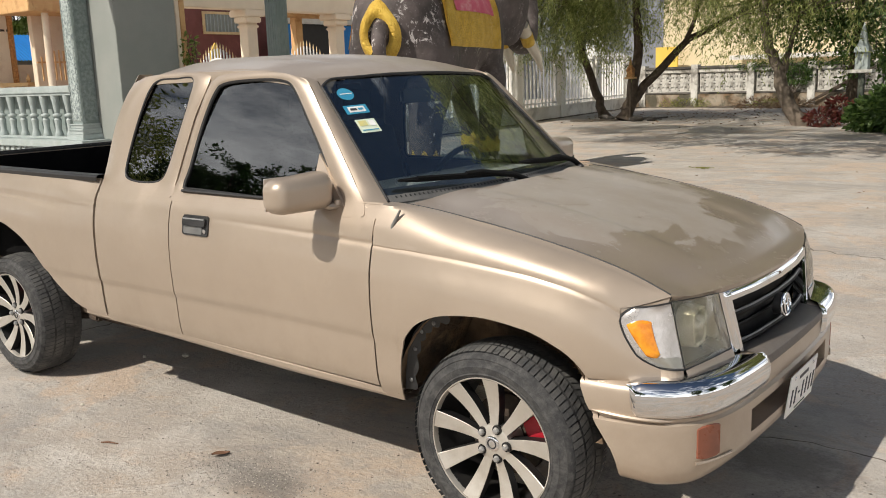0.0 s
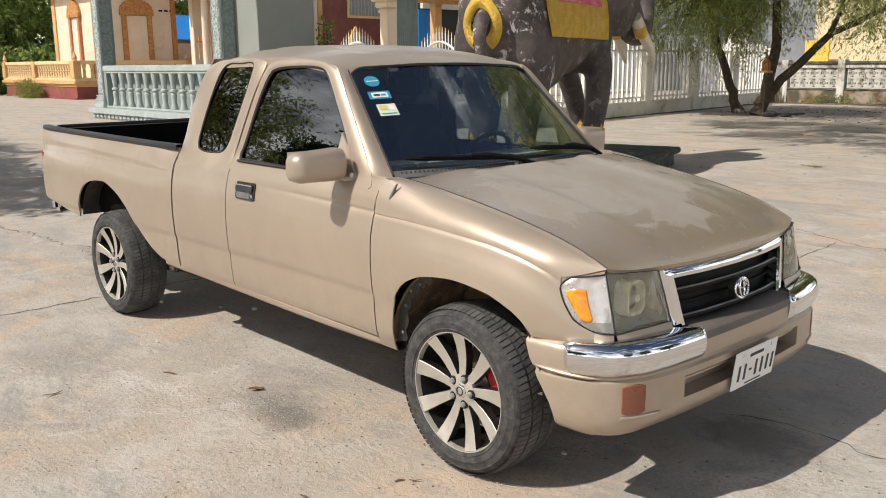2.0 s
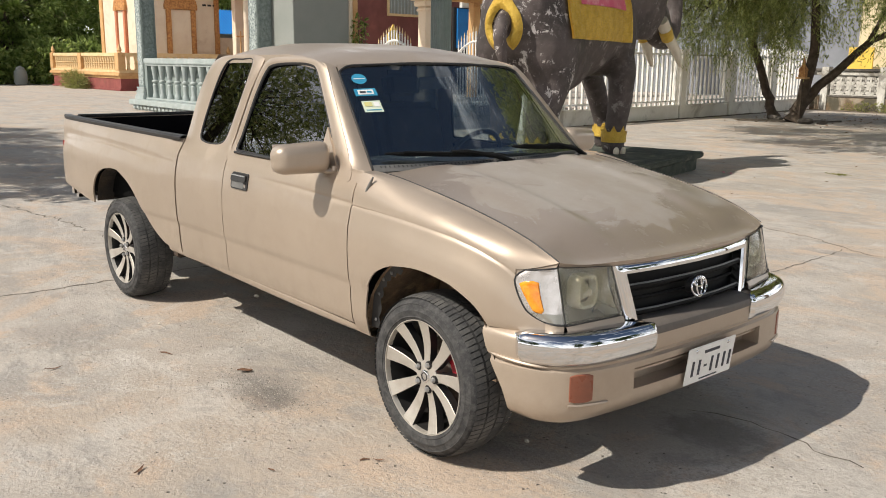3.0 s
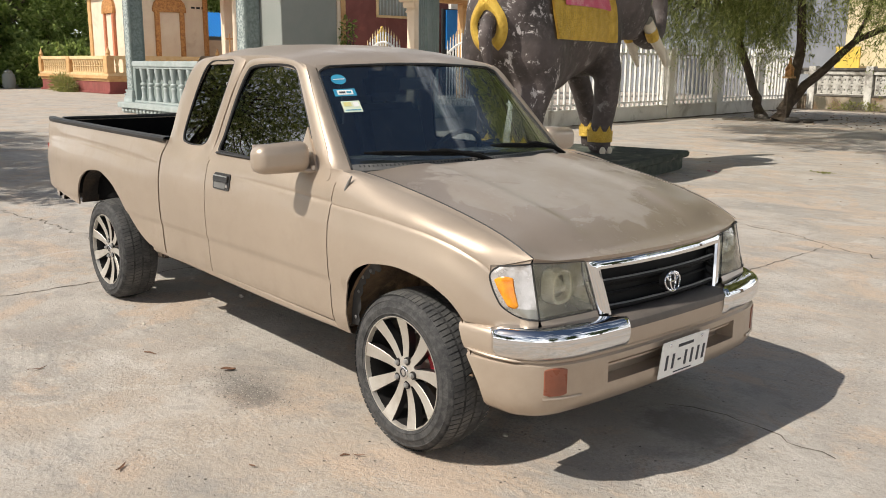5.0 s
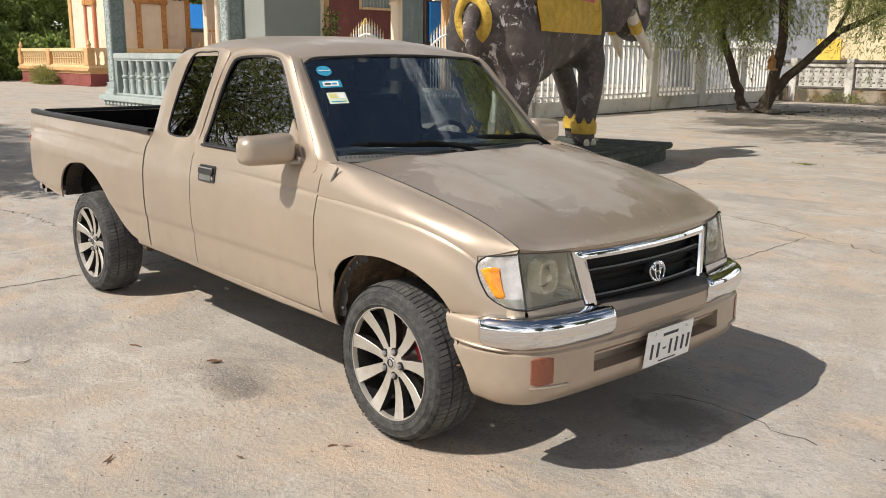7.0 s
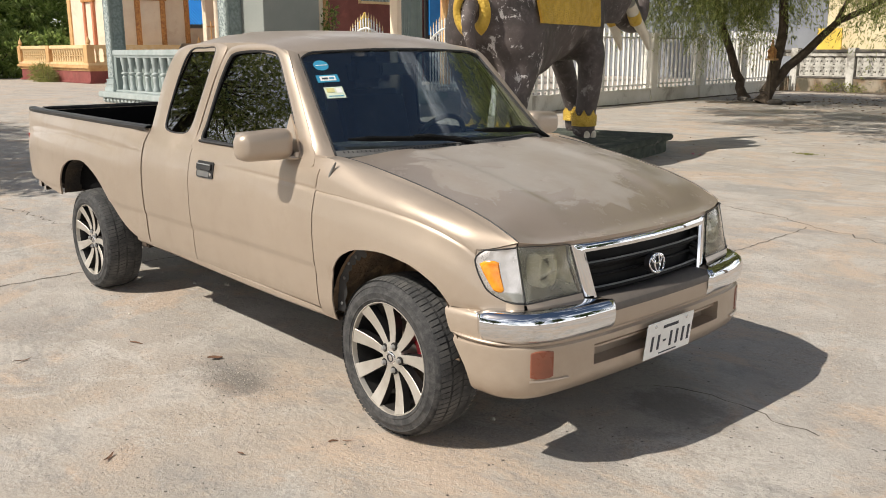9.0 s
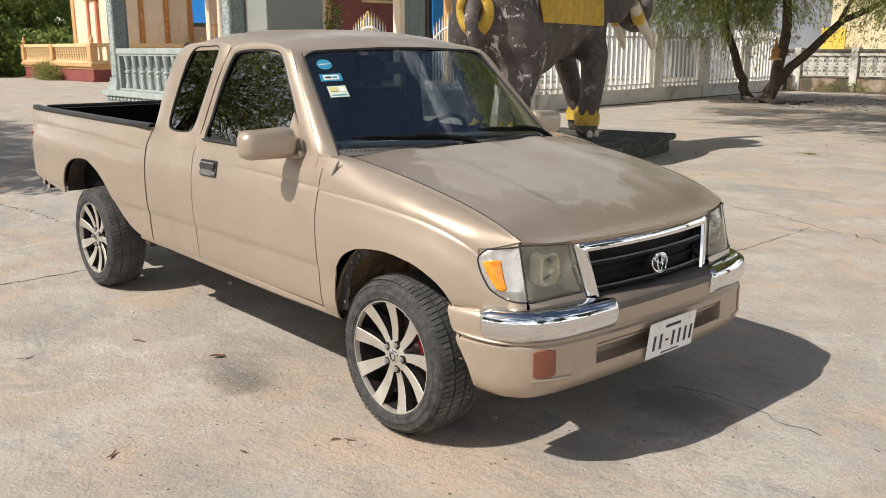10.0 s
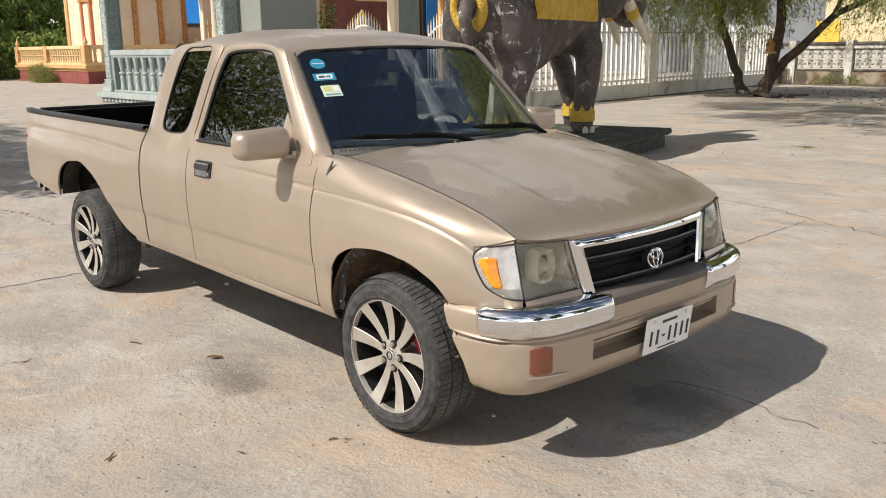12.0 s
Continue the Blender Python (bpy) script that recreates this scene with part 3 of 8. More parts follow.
    # extended cab
    qb = panel("q", spread(14, -2.198, -1.638), lambda x: 0.425, lambda x: 1.042, s, rows_low=40)
    frame_ring(QUARTER_WIN, QUARTER_OUT, s, qb)
    cab = part("cab_side_panel", shell(qb, 0.006, s), PAINT, truck)
    part("quarter_window", pane(QUARTER_WIN, s, 0.010), TINT, cab, "dark tinted fixed rear quarter window")
    part("window_seal", seal(QUARTER_WIN, s, 0.004, 0.006), SEAL, cab)
    for bx, bz in ((-1.672, 1.42), (-1.722, 1.20)):
        part("window_hinge", ball((bx, s * (green_w(bz) - 0.004), bz), (0.009, 0.005, 0.012), n=10), CHROME, cab)
    # pillar skin behind the door's rear edge
    bp = grid(lambda z, k: (lerp(-1.662, -1.540, smooth((z - 1.04) / 0.50) ** 1.2) + k, s * (green_w(z) - 0.007), z), spread(16, 1.03, 1.548), [-0.045, 0.0, 0.045])
    part("pillar_skin", bp, PAINT, truck)
    cc = bmesh.new()
    grid(lambda x, k: (x, s * lerp(0.640, side_width(x, 1.075, 1.088) - 0.004, k), lerp(1.064, 1.081, k**0.6)), spread(8, -0.60, -0.44), spread(5, 0, 1), cc)
    part("cowl_corner", cc, PAINT, truck)
    pf = grid(lambda x, z: (x, s * (side_width(x, z, 1.088) - 0.004), z), spread(6, -0.575, -0.470), spread(8, 0.98, 1.087))
    part("pillar_foot", pf, PAINT, truck)
    # sill
    def sill(x, v):
        pts = [(0.778, 0.440), (0.792, 0.428), (0.790, 0.408), (0.772, 0.392), (0.70, 0.388), (0.66, 0.42)]
        w, z = pts[v]
        rise = 0.03 * smooth((-x - 0.7) / 1.7)
        return (x, s * w, z + rise - 0.004)

    part("sill", normals(grid(sill, spread(20, -2.40, -0.385), list(range(6)))), PAINT, truck)
    # bed side
    bc = spread(20, -4.262, -3.54) + [-3.5299, -3.526, -3.52, -3.51, -3.495] + spread(44, -3.475, -2.215)
    bb = panel("b", bc, bed_bottom, bed_top, s, rows_low=40, rows_high=8)
    bed = part("bed_side", shell(bb, 0.010, s), PAINT, truck)
    rail = bmesh.new()
    grid(lambda x, v: (x, s * (top_w(x) + [0.006, 0.009, 0.0, -0.040, -0.048, -0.048][v]), bed_top(x) + [-0.012, 0.006, 0.016, 0.017, 0.010, -0.06][v]), spread(20, -4.255, -2.222), list(range(6)), rail)
    part("bed_rail_cap", normals(rail), PLASTIC, bed, "black plastic rail cap along the cargo bed")
    tl = bmesh.new()
    box(-4.268, -4.215, s * 0.64, s * 0.775, 0.78, 0.955, 0.012, tl)
    part("tail_light", tl, TAIL_RED, truck, "red tail lamp at the bed's rear corner")
    # seam behind the panels
    for xs, z0, z1, w in ((-0.4785, 0.40, 1.08, 0.012), (-1.634, 0.42, 1.04, 0.012), (-2.207, 0.42, 1.06, 0.012)):
        sb = bmesh.new()
        grid(lambda a, z: (xs + a, s * (min(side_width(xs, z, 1.09), base_w(z)) - (0.014 if xs > -2 else 0.020)), z), [-w, w], spread(16, z0, z1), sb)
        part("door_gap", sb, SEAL, truck)


def wheel_well(xc, s, r, low):
    bm = bmesh.new()
    grid(lambda a, y: (xc + r * math.cos(a), s * y, max(0.40 + r * math.sin(a), low)), spread(24, -0.35, math.pi + 0.35), [0.80, 0.70, 0.55, 0.42], bm)
    bm.faces.new([bm.verts.new((xc + r * math.cos(a), s * 0.42, max(0.40 + r * math.sin(a), low))) for a in spread(24, -0.35, math.pi + 0.35)])
    return part("wheel_well", bm, MUD, truck, "muddy inner wheel arch")


def rear_well(s):
    """Dark liner that follows the rear arch inwards, with a wall at its back."""
    xs = spread(40, -3.529, -2.42)
    bm = grid(lambda x, y: (x, s * y, ARCH_R(x) + 0.004), xs, [0.805, 0.70, 0.55, 0.42])
    grid(lambda x, k: (x, s * 0.42, lerp(0.36, ARCH_R(x) + 0.004, k)), xs, spread(4, 0, 1), bm)
    grid(lambda x, z: (x, s * 0.42, z), spread(4, -4.15, -3.529), spread(3, 0.36, 0.62), bm)
    return part("wheel_well", bm, UNDERSEAL, truck, "muddy inner wheel arch")


def build_wheel(x, s, steer=0.0, turn=0.0):
    """A wheel with its outer face towards s."""
    w = new("wheel")
    w.parent = truck
    w.matrix_basis = Matrix.Translation((x, s * 0.712, 0.327)) @ Euler((0, 0, radians(steer))).to_matrix().to_4x4() @ Matrix.Diagonal((1, s, 1, 1))
    tagged(w, "alloy wheel with a low-profile tyre")
    # local: +y is outside; face at y = 0.10
    prof = [(0.226, 0.104), (0.234, 0.112), (0.240, 0.114), (0.242, 0.1170), (0.246, 0.1150), (0.258, 0.1175), (0.268, 0.1180), (0.2705, 0.1155), (0.282, 0.1130), (0.291, 0.1100), (0.2935, 0.1120), (0.300, 0.1060), (0.310, 0.096), (0.319, 0.076), (0.323, 0.045), (0.325, 0.0), (0.323, -0.045), (0.319, -0.078), (0.308, -0.102), (0.285, -0.118), (0.255, -0.118), (0.232, -0.10)]
    tb = lathe(prof, 96, axis="y")
    tyre = part("tyre", tb, RUBBER, w, "worn black tyre with dusty sidewalls")
    blocks = bmesh.new()
    for k in range(84):
        a0 = 2 * math.pi * k / 84
        for y0, y1, sk, gap in ((0.101, 0.057, 0.006, 0.0600), (0.0475, 0.0050, 0.013, 0.0600), (-0.0050, -0.0475, -0.013, 0.0600), (-0.057, -0.101, -0.006, 0.0600)):
            def fn(a, v, a0=a0 + (0.024 if y0 < 0.05 else 0.0), y0=y0, y1=y1, sk=sk, gap=gap):
                y = lerp(y0, y1, v)
                rr = 0.3290 - 0.0066 * abs(y / 0.076) ** 2.2
                aa = a0 + (a - 0.5) * gap + sk * (v - 0.5) * 3
                return (rr * math.cos(aa), y, rr * math.sin(aa))
            grid(fn, [0, 1], [0, 0.35, 1] if abs(y0) + abs(y1) > 0.14 else [0, 1], blocks)
    bmesh.ops.solidify(blocks, geom=blocks.faces[:], thickness=0.006)
    part("tread", normals(blocks), TREAD, tyre, kind="stuff")
    rim = part("rim", lathe([(0.231, 0.084), (0.230, 0.091), (0.2265, 0.0905), (0.224, 0.080), (0.222, 0.070)], 72, axis="y"), MACHINED, w)
    rim.matrix_basis = Matrix.Translation((0, 0.020, 0))
    part("barrel", lathe([(0.2225, 0.071), (0.206, -0.002), (0.203, -0.088), (0.232, -0.095)], 48, axis="y"), DARK_ALLOY, rim)
    for k in range(9):
        a = 2 * math.pi * (k + 0.5) / 9 + turn
        sb = bmesh.new()
        radii = spread(9, 0.035, 0.2245)
        def fn(r, v, a=a):
            t = (r - 0.035) / 0.1895
            half = 0.0150 + 0.0160 * t**1.3
            y = 0.062 + 0.026 * t - 0.012 * math.sin(math.pi * t)
            off, dep = [(-half, -0.035), (-half, -0.0015), (-half * 0.94, 0.0), (half * 0.94, 0.0), (half, -0.0015), (half, -0.035)][v]
            return (r * math.cos(a) - off * math.sin(a), y + dep, r * math.sin(a) + off * math.cos(a))
        grid(fn, radii, [1, 2, 3, 4], sb)
        grid(fn, radii, [0, 1], sb, mat=1)
        grid(fn, radii, [4, 5], sb, mat=1)
        part("spoke", sb, [MACHINED, DARK_ALLOY], rim)
    part("hub", lathe([(0.0, 0.066), (0.045, 0.066), (0.062, 0.060), (0.066, 0.03), (0.066, -0.02)], 32, axis="y"), MACHINED, rim)
    part("centre_cap", lathe([(0.0, 0.072), (0.020, 0.072), (0.026, 0.069), (0.028, 0.064)], 28, axis="y"), CHROME, rim, "chrome cap with a dark ring emblem")
    part("cap_ring", lathe([(0.013, 0.0725), (0.0155, 0.0745), (0.018, 0.0725)], 24, axis="y"), PLASTIC, rim)
    for k in range(5):
        a = 2 * math.pi * k / 5 + 0.2 + turn
        at = Matrix.Translation((0.052 * math.cos(a), 0, 0.052 * math.sin(a)))
        # black disc on the hub paints the shade of the nut's recess
        part("lug_seat", lathe([(0.0, 0.0668), (0.0165, 0.0668), (0.0175, 0.064), (0.0175, 0.055)], 18, axis="y", m=at), DARK_ALLOY, rim)
        lb = lathe([(0.0, 0.080), (0.005, 0.080), (0.0085, 0.0785), (0.0110, 0.072), (0.0120, 0.055)], 6, axis="y", m=Matrix.Translation((0.052 * math.cos(a), 0, 0.052 * math.sin(a))))
        part("lug_nut", lb, SILVER, rim)
    part("brake_disc", lathe([(0.05, -0.012), (0.140, -0.012), (0.140, -0.034), (0.05, -0.034)], 40, axis="y"), CAST, w)
    cb = bmesh.new()
    box(-0.075, 0.075, -0.045, 0.040, 0.100, 0.190, 0.014, cb)
    bmesh.ops.transform(cb, matrix=Euler((0, radians(68), 0)).to_matrix().to_4x4(), verts=cb.verts)
    part("brake_caliper", cb, RED, w, "red brake caliper")
    return w


def arch_flange(s):
    """Bolted liner edge inside the front wheel arch, with a scalloped rim."""
    us = spread(49, 0, 1)

    def fn(u, k):
        x = lerp(-0.371, -0.19, u ** 1.8)
        p = Vector((x, 0, ARCH_F(x)))
        inward = (Vector((0, 0, 0.40)) - p).normalized()
        p = p + inward * (k * (0.030 + 0.014 * abs(math.sin(u * 7 * math.pi))) - 0.004)
        return (p.x, s * (0.786 - 0.014 * k), p.z)

    fl = part("liner_flange", normals(grid(fn, us, [0, 0.5, 1])), PLASTIC, truck, "black scalloped liner edge in the wheel arch")
    for u in (0.12, 0.34, 0.56, 0.78):
        p = Vector(fn(u, 0.55))
        part("liner_clip", ball((p.x, p.y - s * -0.002, p.z), (0.008, 0.004, 0.008), n=10), SILVER_DULL, fl)


for s in (-1, 1):
    build_side(s)
    arch_flange(s)
    wheel_well(0.0, s, 0.40, 0.42)
    rear_well(s)
    build_wheel(0.0, s, 0.0, -0.21)
    build_wheel(-3.096, s, 0.0, 0.35)

# hood
front_x = curve([0.0, 0.25, 0.43, 0.55, 0.62, 0.664], [0.668, 0.652, 0.618, 0.585, 0.565, 0.548])


def hood_fn(u, y):
    a = abs(y)
    x0, x1 = -0.415 + 0.060 * (1 - (a / 0.665) ** 2), front_x(a)
    x = lerp(x0, x1, u)
    edge = top_w(min(x, 0.55)) - 0.006
    yy = y / 0.664 * edge
    k = 1 - (a / 0.664) ** 2
    z = hood_edge(min(x, 0.60)) + 0.034 * k * (1 - 0.45 * u) - 0.012 * k * max(0.0, 1 - 2.2 * u) ** 1.5
    z += 0.010 * smooth((a - 0.30) / 0.06) * (1 - smooth((a - 0.42) / 0.2)) * (1 - smooth((u - 0.7) / 0.3))
    if u > 0.86:
        z = lerp(z, hood_edge(min(x1, 0.575)) - 0.003 + 0.006 * k, smooth((u - 0.86) / 0.14) * 0.9 * smooth(k * 2.5))
    return (x, yy, z)


hb = grid(hood_fn, spread(34, 0, 1), [0.664 * v for v in spread(49, -1, 1)])
rim_edge = [hood_fn(1.0, 0.664 * v) for v in spread(49, -1, 1)]
grid(lambda i, k: (rim_edge[i][0] - [0.0, 0.004, 0.02][k], rim_edge[i][1], rim_edge[i][2] - [0.0, 0.014, 0.020][k]), list(range(49)), [0, 1, 2], hb)
bmesh.ops.remove_doubles(hb, verts=hb.verts, dist=1e-5)
hood = part("hood", normals(hb), PAINT_TOP, truck, "hood toned browner than the body, with pale sharp-edged patches", 50)
for y in (-0.09, 0.47):
    nb = ball((-0.365, y, hood_fn(0.05, y)[2] + 0.006), (0.016, 0.010, 0.008), n=12)
    part("washer_nozzle", nb, PLASTIC, hood)
for s in (-1, 1):
    part("hood_seam", tube([(x, s * (top_w(x) - 0.003), hood_edge(x) + 0.0015) for x in spread(30, -0.42, 0.545)], 0.0030 if s < 0 else 0.0016, 6), SEAL, hood)
ib = bmesh.new()
grid(lambda x, y: (x, y, 0.80 + 0.16 * (0.5 - x)), spread(6, -0.46, 0.52), spread(5, -0.64, 0.64), ib)
part("engine_bay", ib, PLASTIC, truck)

# cowl and windscreen
def screen_fn(u, v, inset=0.0):
    """u across from -1 to 1, v from the base to the header."""
    w = lerp(0.672, 0.568, v)
    x = lerp(-0.515, -0.935, v) + lerp(0.095, 0.055, v) * (1 - u * u)
    z = lerp(1.082, 1.512, v) + 0.016 * (1 - u * u) * v
    n = Vector((0.70, 0, 0.71))
    return Vector((x, u * w, z)) - n * inset


vs = spread(15, 0, 1)


def glass_top(u):
    """The glass has rounded upper corners."""
    return 1 - 0.06 * max(0.0, (abs(u) - 0.86) / 0.14) ** 2.2


us = spread(21, -1, -0.78) + spread(13, -0.78, 0.78)[1:-1] + spread(21, 0.78, 1)
gb = skin(lambda u, v, k: screen_fn(u, v * glass_top(u), 0.004 + k), us, vs, 0.005)
screen = part("windscreen", gb, CLEAR, truck, "laminated windscreen reflecting trees and sky")
screen.visible_shadow = False
edge = [screen_fn(-1, v * glass_top(-1)) for v in vs] + [screen_fn(u, glass_top(u)) for u in us[1:]] + [screen_fn(1, v * glass_top(1)) for v in vs[::-1][1:]] + [screen_fn(u, 0) for u in us[::-1][1:]]
for c0, c1 in ((-1.0, -0.78), (0.78, 1.0)):
    part("header_corner", grid(lambda u, k: screen_fn(u, lerp(glass_top(u) - 0.01, 1.02, k), 0.003), spread(12, c0, c1), spread(5, 0, 1)), PAINT, truck)
part("windscreen_seal", tube(edge + edge[:1], 0.0055, 6, caps=False), SEAL, screen)
band = grid(lambda u, v: screen_fn(u, v, 0.0115), us, [0.0, 0.05, 0.10])
part("frit_band", band, SEAL, screen)
part("cowl_grille", grid(lambda u, v: screen_fn(u, v, -0.006), us, [-0.03, 0.0, 0.030]), COWL, truck, "dark grey slotted cowl panel")
for k in range(64):
    u = lerp(-0.95, 0.95, k / 63)
    q = screen_fn(u, 0.014, -0.0065)
    part("cowl_slot", box(-0.003, 0.006, -0.0022, 0.0022, -0.001, 0.002, m=Matrix.Translation(q) @ Euler((0, radians(45), 0)).to_matrix().to_4x4()), SEAL, truck)
cb = bmesh.new()
grid(lambda u, v: (lerp(-0.535, -0.40, v) + 0.085 * (1 - u * u), u * lerp(0.69, 0.672, v), lerp(1.068, 1.046, v) + 0.024 * (1 - u * u)), us, spread(4, 0, 1), cb)
part("cowl", cb, COWL, truck, "dusty grey slotted cowl below the windscreen")

def build_wiper(y0, y1, base_y):
    """Arm from its pivot, blade along the base of the glass."""
    wp = new("wiper")
    wp.parent = truck
    p = screen_fn(base_y / 0.672, -0.04) + Vector((0.024, 0, 0.012))
    pts = []
    for t in spread(9, 0, 1):
        y = lerp(y0, y1, t)
        v = lerp(0.035, 0.105, t)
        pts.append(screen_fn(y / lerp(0.672, 0.545, v), v) + Vector((0.020, 0, 0.018)))
    mid = pts[4]
    part("wiper_arm", tube([p, p.lerp(pts[2], 0.5) + Vector((0.012, 0, 0.012)), pts[3] + Vector((0.010, 0, 0.014)), mid + Vector((0.006, 0, 0.012))], [0.013, 0.012, 0.010, 0.008], 8), WIPER_BLACK, wp)
    part("wiper_blade", tube(pts, [0.005] + [0.011] * 7 + [0.005], 6), WIPER_BLACK, wp)
    part("blade_bridge", tube([q + Vector((0.006, 0, 0.007)) for q in pts[1:8]], 0.007, 6), WIPER_BLACK, wp)
    part("pivot_cap", lathe([(0, 0.022), (0.013, 0.020), (0.016, 0.0)], 14, m=Matrix.Translation(p - Vector((0, 0, 0.012)))), PLASTIC, wp)
    return wp


build_wiper(0.02, -0.60, 0.06)
build_wiper(0.62, 0.10, 0.64)

# stickers behind the glass
def on_glass(u, v):
    return screen_fn(u, v, 0.0032)


sb = bmesh.new()
c0 = [bm_v for bm_v in [(0.080 * math.cos(a), 0.085 * math.sin(a)) for a in spread(29, 0, 2 * math.pi)[:-1]]]
sb.faces.new([sb.verts.new(on_glass(-0.852 + a * 0.80, 0.866 + b * 0.60)) for a, b in c0])
part("sticker", sb, STICKER_BLUE, screen, "round blue sticker")
for (u0, u1, v0, v1), mt, lb in (((-0.93, -0.75, 0.695, 0.768), STICKER_BLUE, "blue and white label"), ((-0.905, -0.775, 0.708, 0.755), PLATE_WHITE, "white field of a label"), ((-0.905, -0.755, 0.535, 0.645), STICKER_PALE, "pale green and yellow inspection sticker")):
    sb = grid(lambda a, b: on_glass(a, b) + Vector((0.0006, 0, 0.0006)) * (1 if mt is PLATE_WHITE else 0), [u0, u1], [v0, v1])
    part("sticker", sb, mt, screen, lb)

for (u0, u1, v0, v1), mt in (((-0.89, -0.84, 0.722, 0.740), BAR_INK), ((-0.83, -0.79, 0.722, 0.740), STICKER_BLUE), ((-0.89, -0.83, 0.59, 0.632), STICKER_YELLOW), ((-0.815, -0.77, 0.585, 0.63), PLATE_WHITE), ((-0.89, -0.77, 0.55, 0.558), STICKER_BLUE), ((-0.90, -0.80, 0.862, 0.870), PLATE_WHITE)):
    part("print_bar", grid(lambda a, b: on_glass(a, b) + Vector((0.0012, 0, 0.0012)), [u0, u1], [v0, v1]), mt, screen)

# roof, pillars and back of the cab
def roof_fn(u, v):
    """u across, v from the header backwards."""
    a = abs(u)
    x0 = -0.945 + 0.055 * (1 - u * u)
    x1 = -2.135 + 0.03 * a**3 * 2
    x = lerp(x0, x1, v)
    w = 0.598 - 0.02 * smooth((v - 0.85) / 0.15)
    zc = 1.530 + 0.10 * (1 - math.exp(-v / 0.16)) - 0.045 * smooth((v - 0.80) / 0.2) * 1.2
    zs = edge_z(x)
    k = 1 - a**2.6
    rib = 0.006 * (1 - smooth(abs(a - 0.55) / 0.08)) * smooth((v - 0.1) / 0.1) * smooth((0.95 - v) / 0.1)
    return (x, u * w, zs + (zc - zs + 0.005) * k - rib)


def cab_w(z):
    return green_w(z) if z > 1.04 else side_width(-1.9, z, 1.036)


rb = grid(roof_fn, spread(41, -1, 1), spread(40, 0, 1))
roof = part("roof", normals(rb), PAINT, truck, "dusty faded cab roof", 60)
for s in (-1, 1):
    ab = bmesh.new()
    dout = [(-0.545, 1.035), (-0.62, 1.14), (-0.71, 1.245), (-0.83, 1.385), (-0.95, 1.515), (-1.00, 1.540)]
    dx = curve([p[1] for p in dout], [p[0] for p in dout])

    def pillar(t, k):
        z = lerp(1.03, 1.528, t)
        o = Vector((dx(z) + 0.004, s * green_w(z), z))
        v = max((z - 1.082) / 0.43, -0.04)
        i = screen_fn(s, min(v, 1.0)) + Vector((0.0, s * 0.008, 0))
        p = o.lerp(i, k)
        return p + Vector((0.35, s * 0.5, 0.3)) * (0.012 * math.sin(math.pi * k) * smooth(t / 0.2) * smooth((1 - t) / 0.15))

    grid(pillar, spread(22, 0, 1), spread(7, 0, 1), ab)
    part("pillar", normals(ab), PAINT, truck, sharp=70)
    # skirt that closes the roof's edge against the door frame
    part("roof_skirt", grid(lambda v, k: Vector(roof_fn(s, v)).lerp(Vector((roof_fn(s, v)[0], s * (green_w(roof_fn(s, v)[2] - 0.04) - 0.008), roof_fn(s, v)[2] - 0.04)), k), spread(36, 0.0, 0.88), [0, 0.5, 1]), PAINT, roof)
    # drip rail between door frame and roof
    db = bmesh.new()
    rail_pts = [(x, edge_z(x)) for x in (-1.10, -1.20, -1.35, -1.50, -1.80, -1.98, -2.08)]
    tube([(x, s * (green_w(z) - 0.006), z + 0.001) for x, z in rail_pts], [0.001, 0.004, 0.006, 0.006, 0.006, 0.006, 0.002], 8, db)
    part("drip_rail", db, PAINT, roof)
    # rear corner
    kb = bmesh.new()
    grid(lambda z, k: (lerp(-2.175, -2.215, math.sin(k * math.pi / 2)) + 0.10 * smooth((z - 1.30) / 0.28) * (1 if z > 1.3 else 0), s * (cab_w(min(z, 1.56)) - 0.10 * (1 - math.cos(k * math.pi / 2)) - 0.002), z), spread(24, 0.50, 1.565), spread(6, 0, 1), kb)
    part("rear_corner", normals(kb), PAINT, truck)
def back_x(z):
    return -2.215 + 0.10 * smooth((z - 1.30) / 0.28)


bb = grid(lambda y, z: (back_x(z) + 0.0, y / 0.64 * min(0.64, cab_w(min(z, 1.56)) - 0.05), z), spread(15, -0.64, 0.64), [0.60, 0.9, 1.14, 1.16, 1.3, 1.40, 1.46, 1.56], skip=lambda a, b, c, d: c > 1.13 and d < 1.47 and abs(a + b) / 2 < 0.50)
part("cab_back", thicken(bb, 0.02), PAINT, truck)
gb = skin(lambda y, z, k: Vector((back_x(z) - 0.004 + k, y, z)), spread(9, -0.51, 0.51), spread(6, 1.14, 1.47), 0.005)
part("rear_window", gb, TINT, truck, "tinted rear cab window")

# cargo bed
liner = part("bed_liner", box(-4.23, -2.25, -0.69, 0.69, 0.60, 0.63), LINER, truck, "ribbed black plastic bed liner")
part("liner_front", box(-2.255, -2.235, -0.69, 0.69, 0.632, 1.10, 0.004), LINER, liner)
for s in (-1, 1):
    part("liner_wall", box(-4.213, -2.258, s * 0.66, s * 0.70, 0.632, 1.10, 0.004), LINER, liner)
    part("wheel_hump", box(-3.50, -2.60, s * 0.50, s * 0.658, 0.632, 0.86, 0.03), LINER, liner)
part("liner_tailgate", box(-4.233, -4.215, -0.655, 0.655, 0.632, 1.10, 0.004), LINER, liner)
for k in range(9):
    part("rib", box(-4.21, -2.26, -0.62 + k * 0.15, -0.57 + k * 0.15, 0.632, 0.642, 0.004), LINER, liner)
tg = bmesh.new()
box(-4.275, -4.235, -0.655, 0.655, 0.64, 1.105, 0.012, tg)
gate = part("tailgate", tg, PAINT, truck)
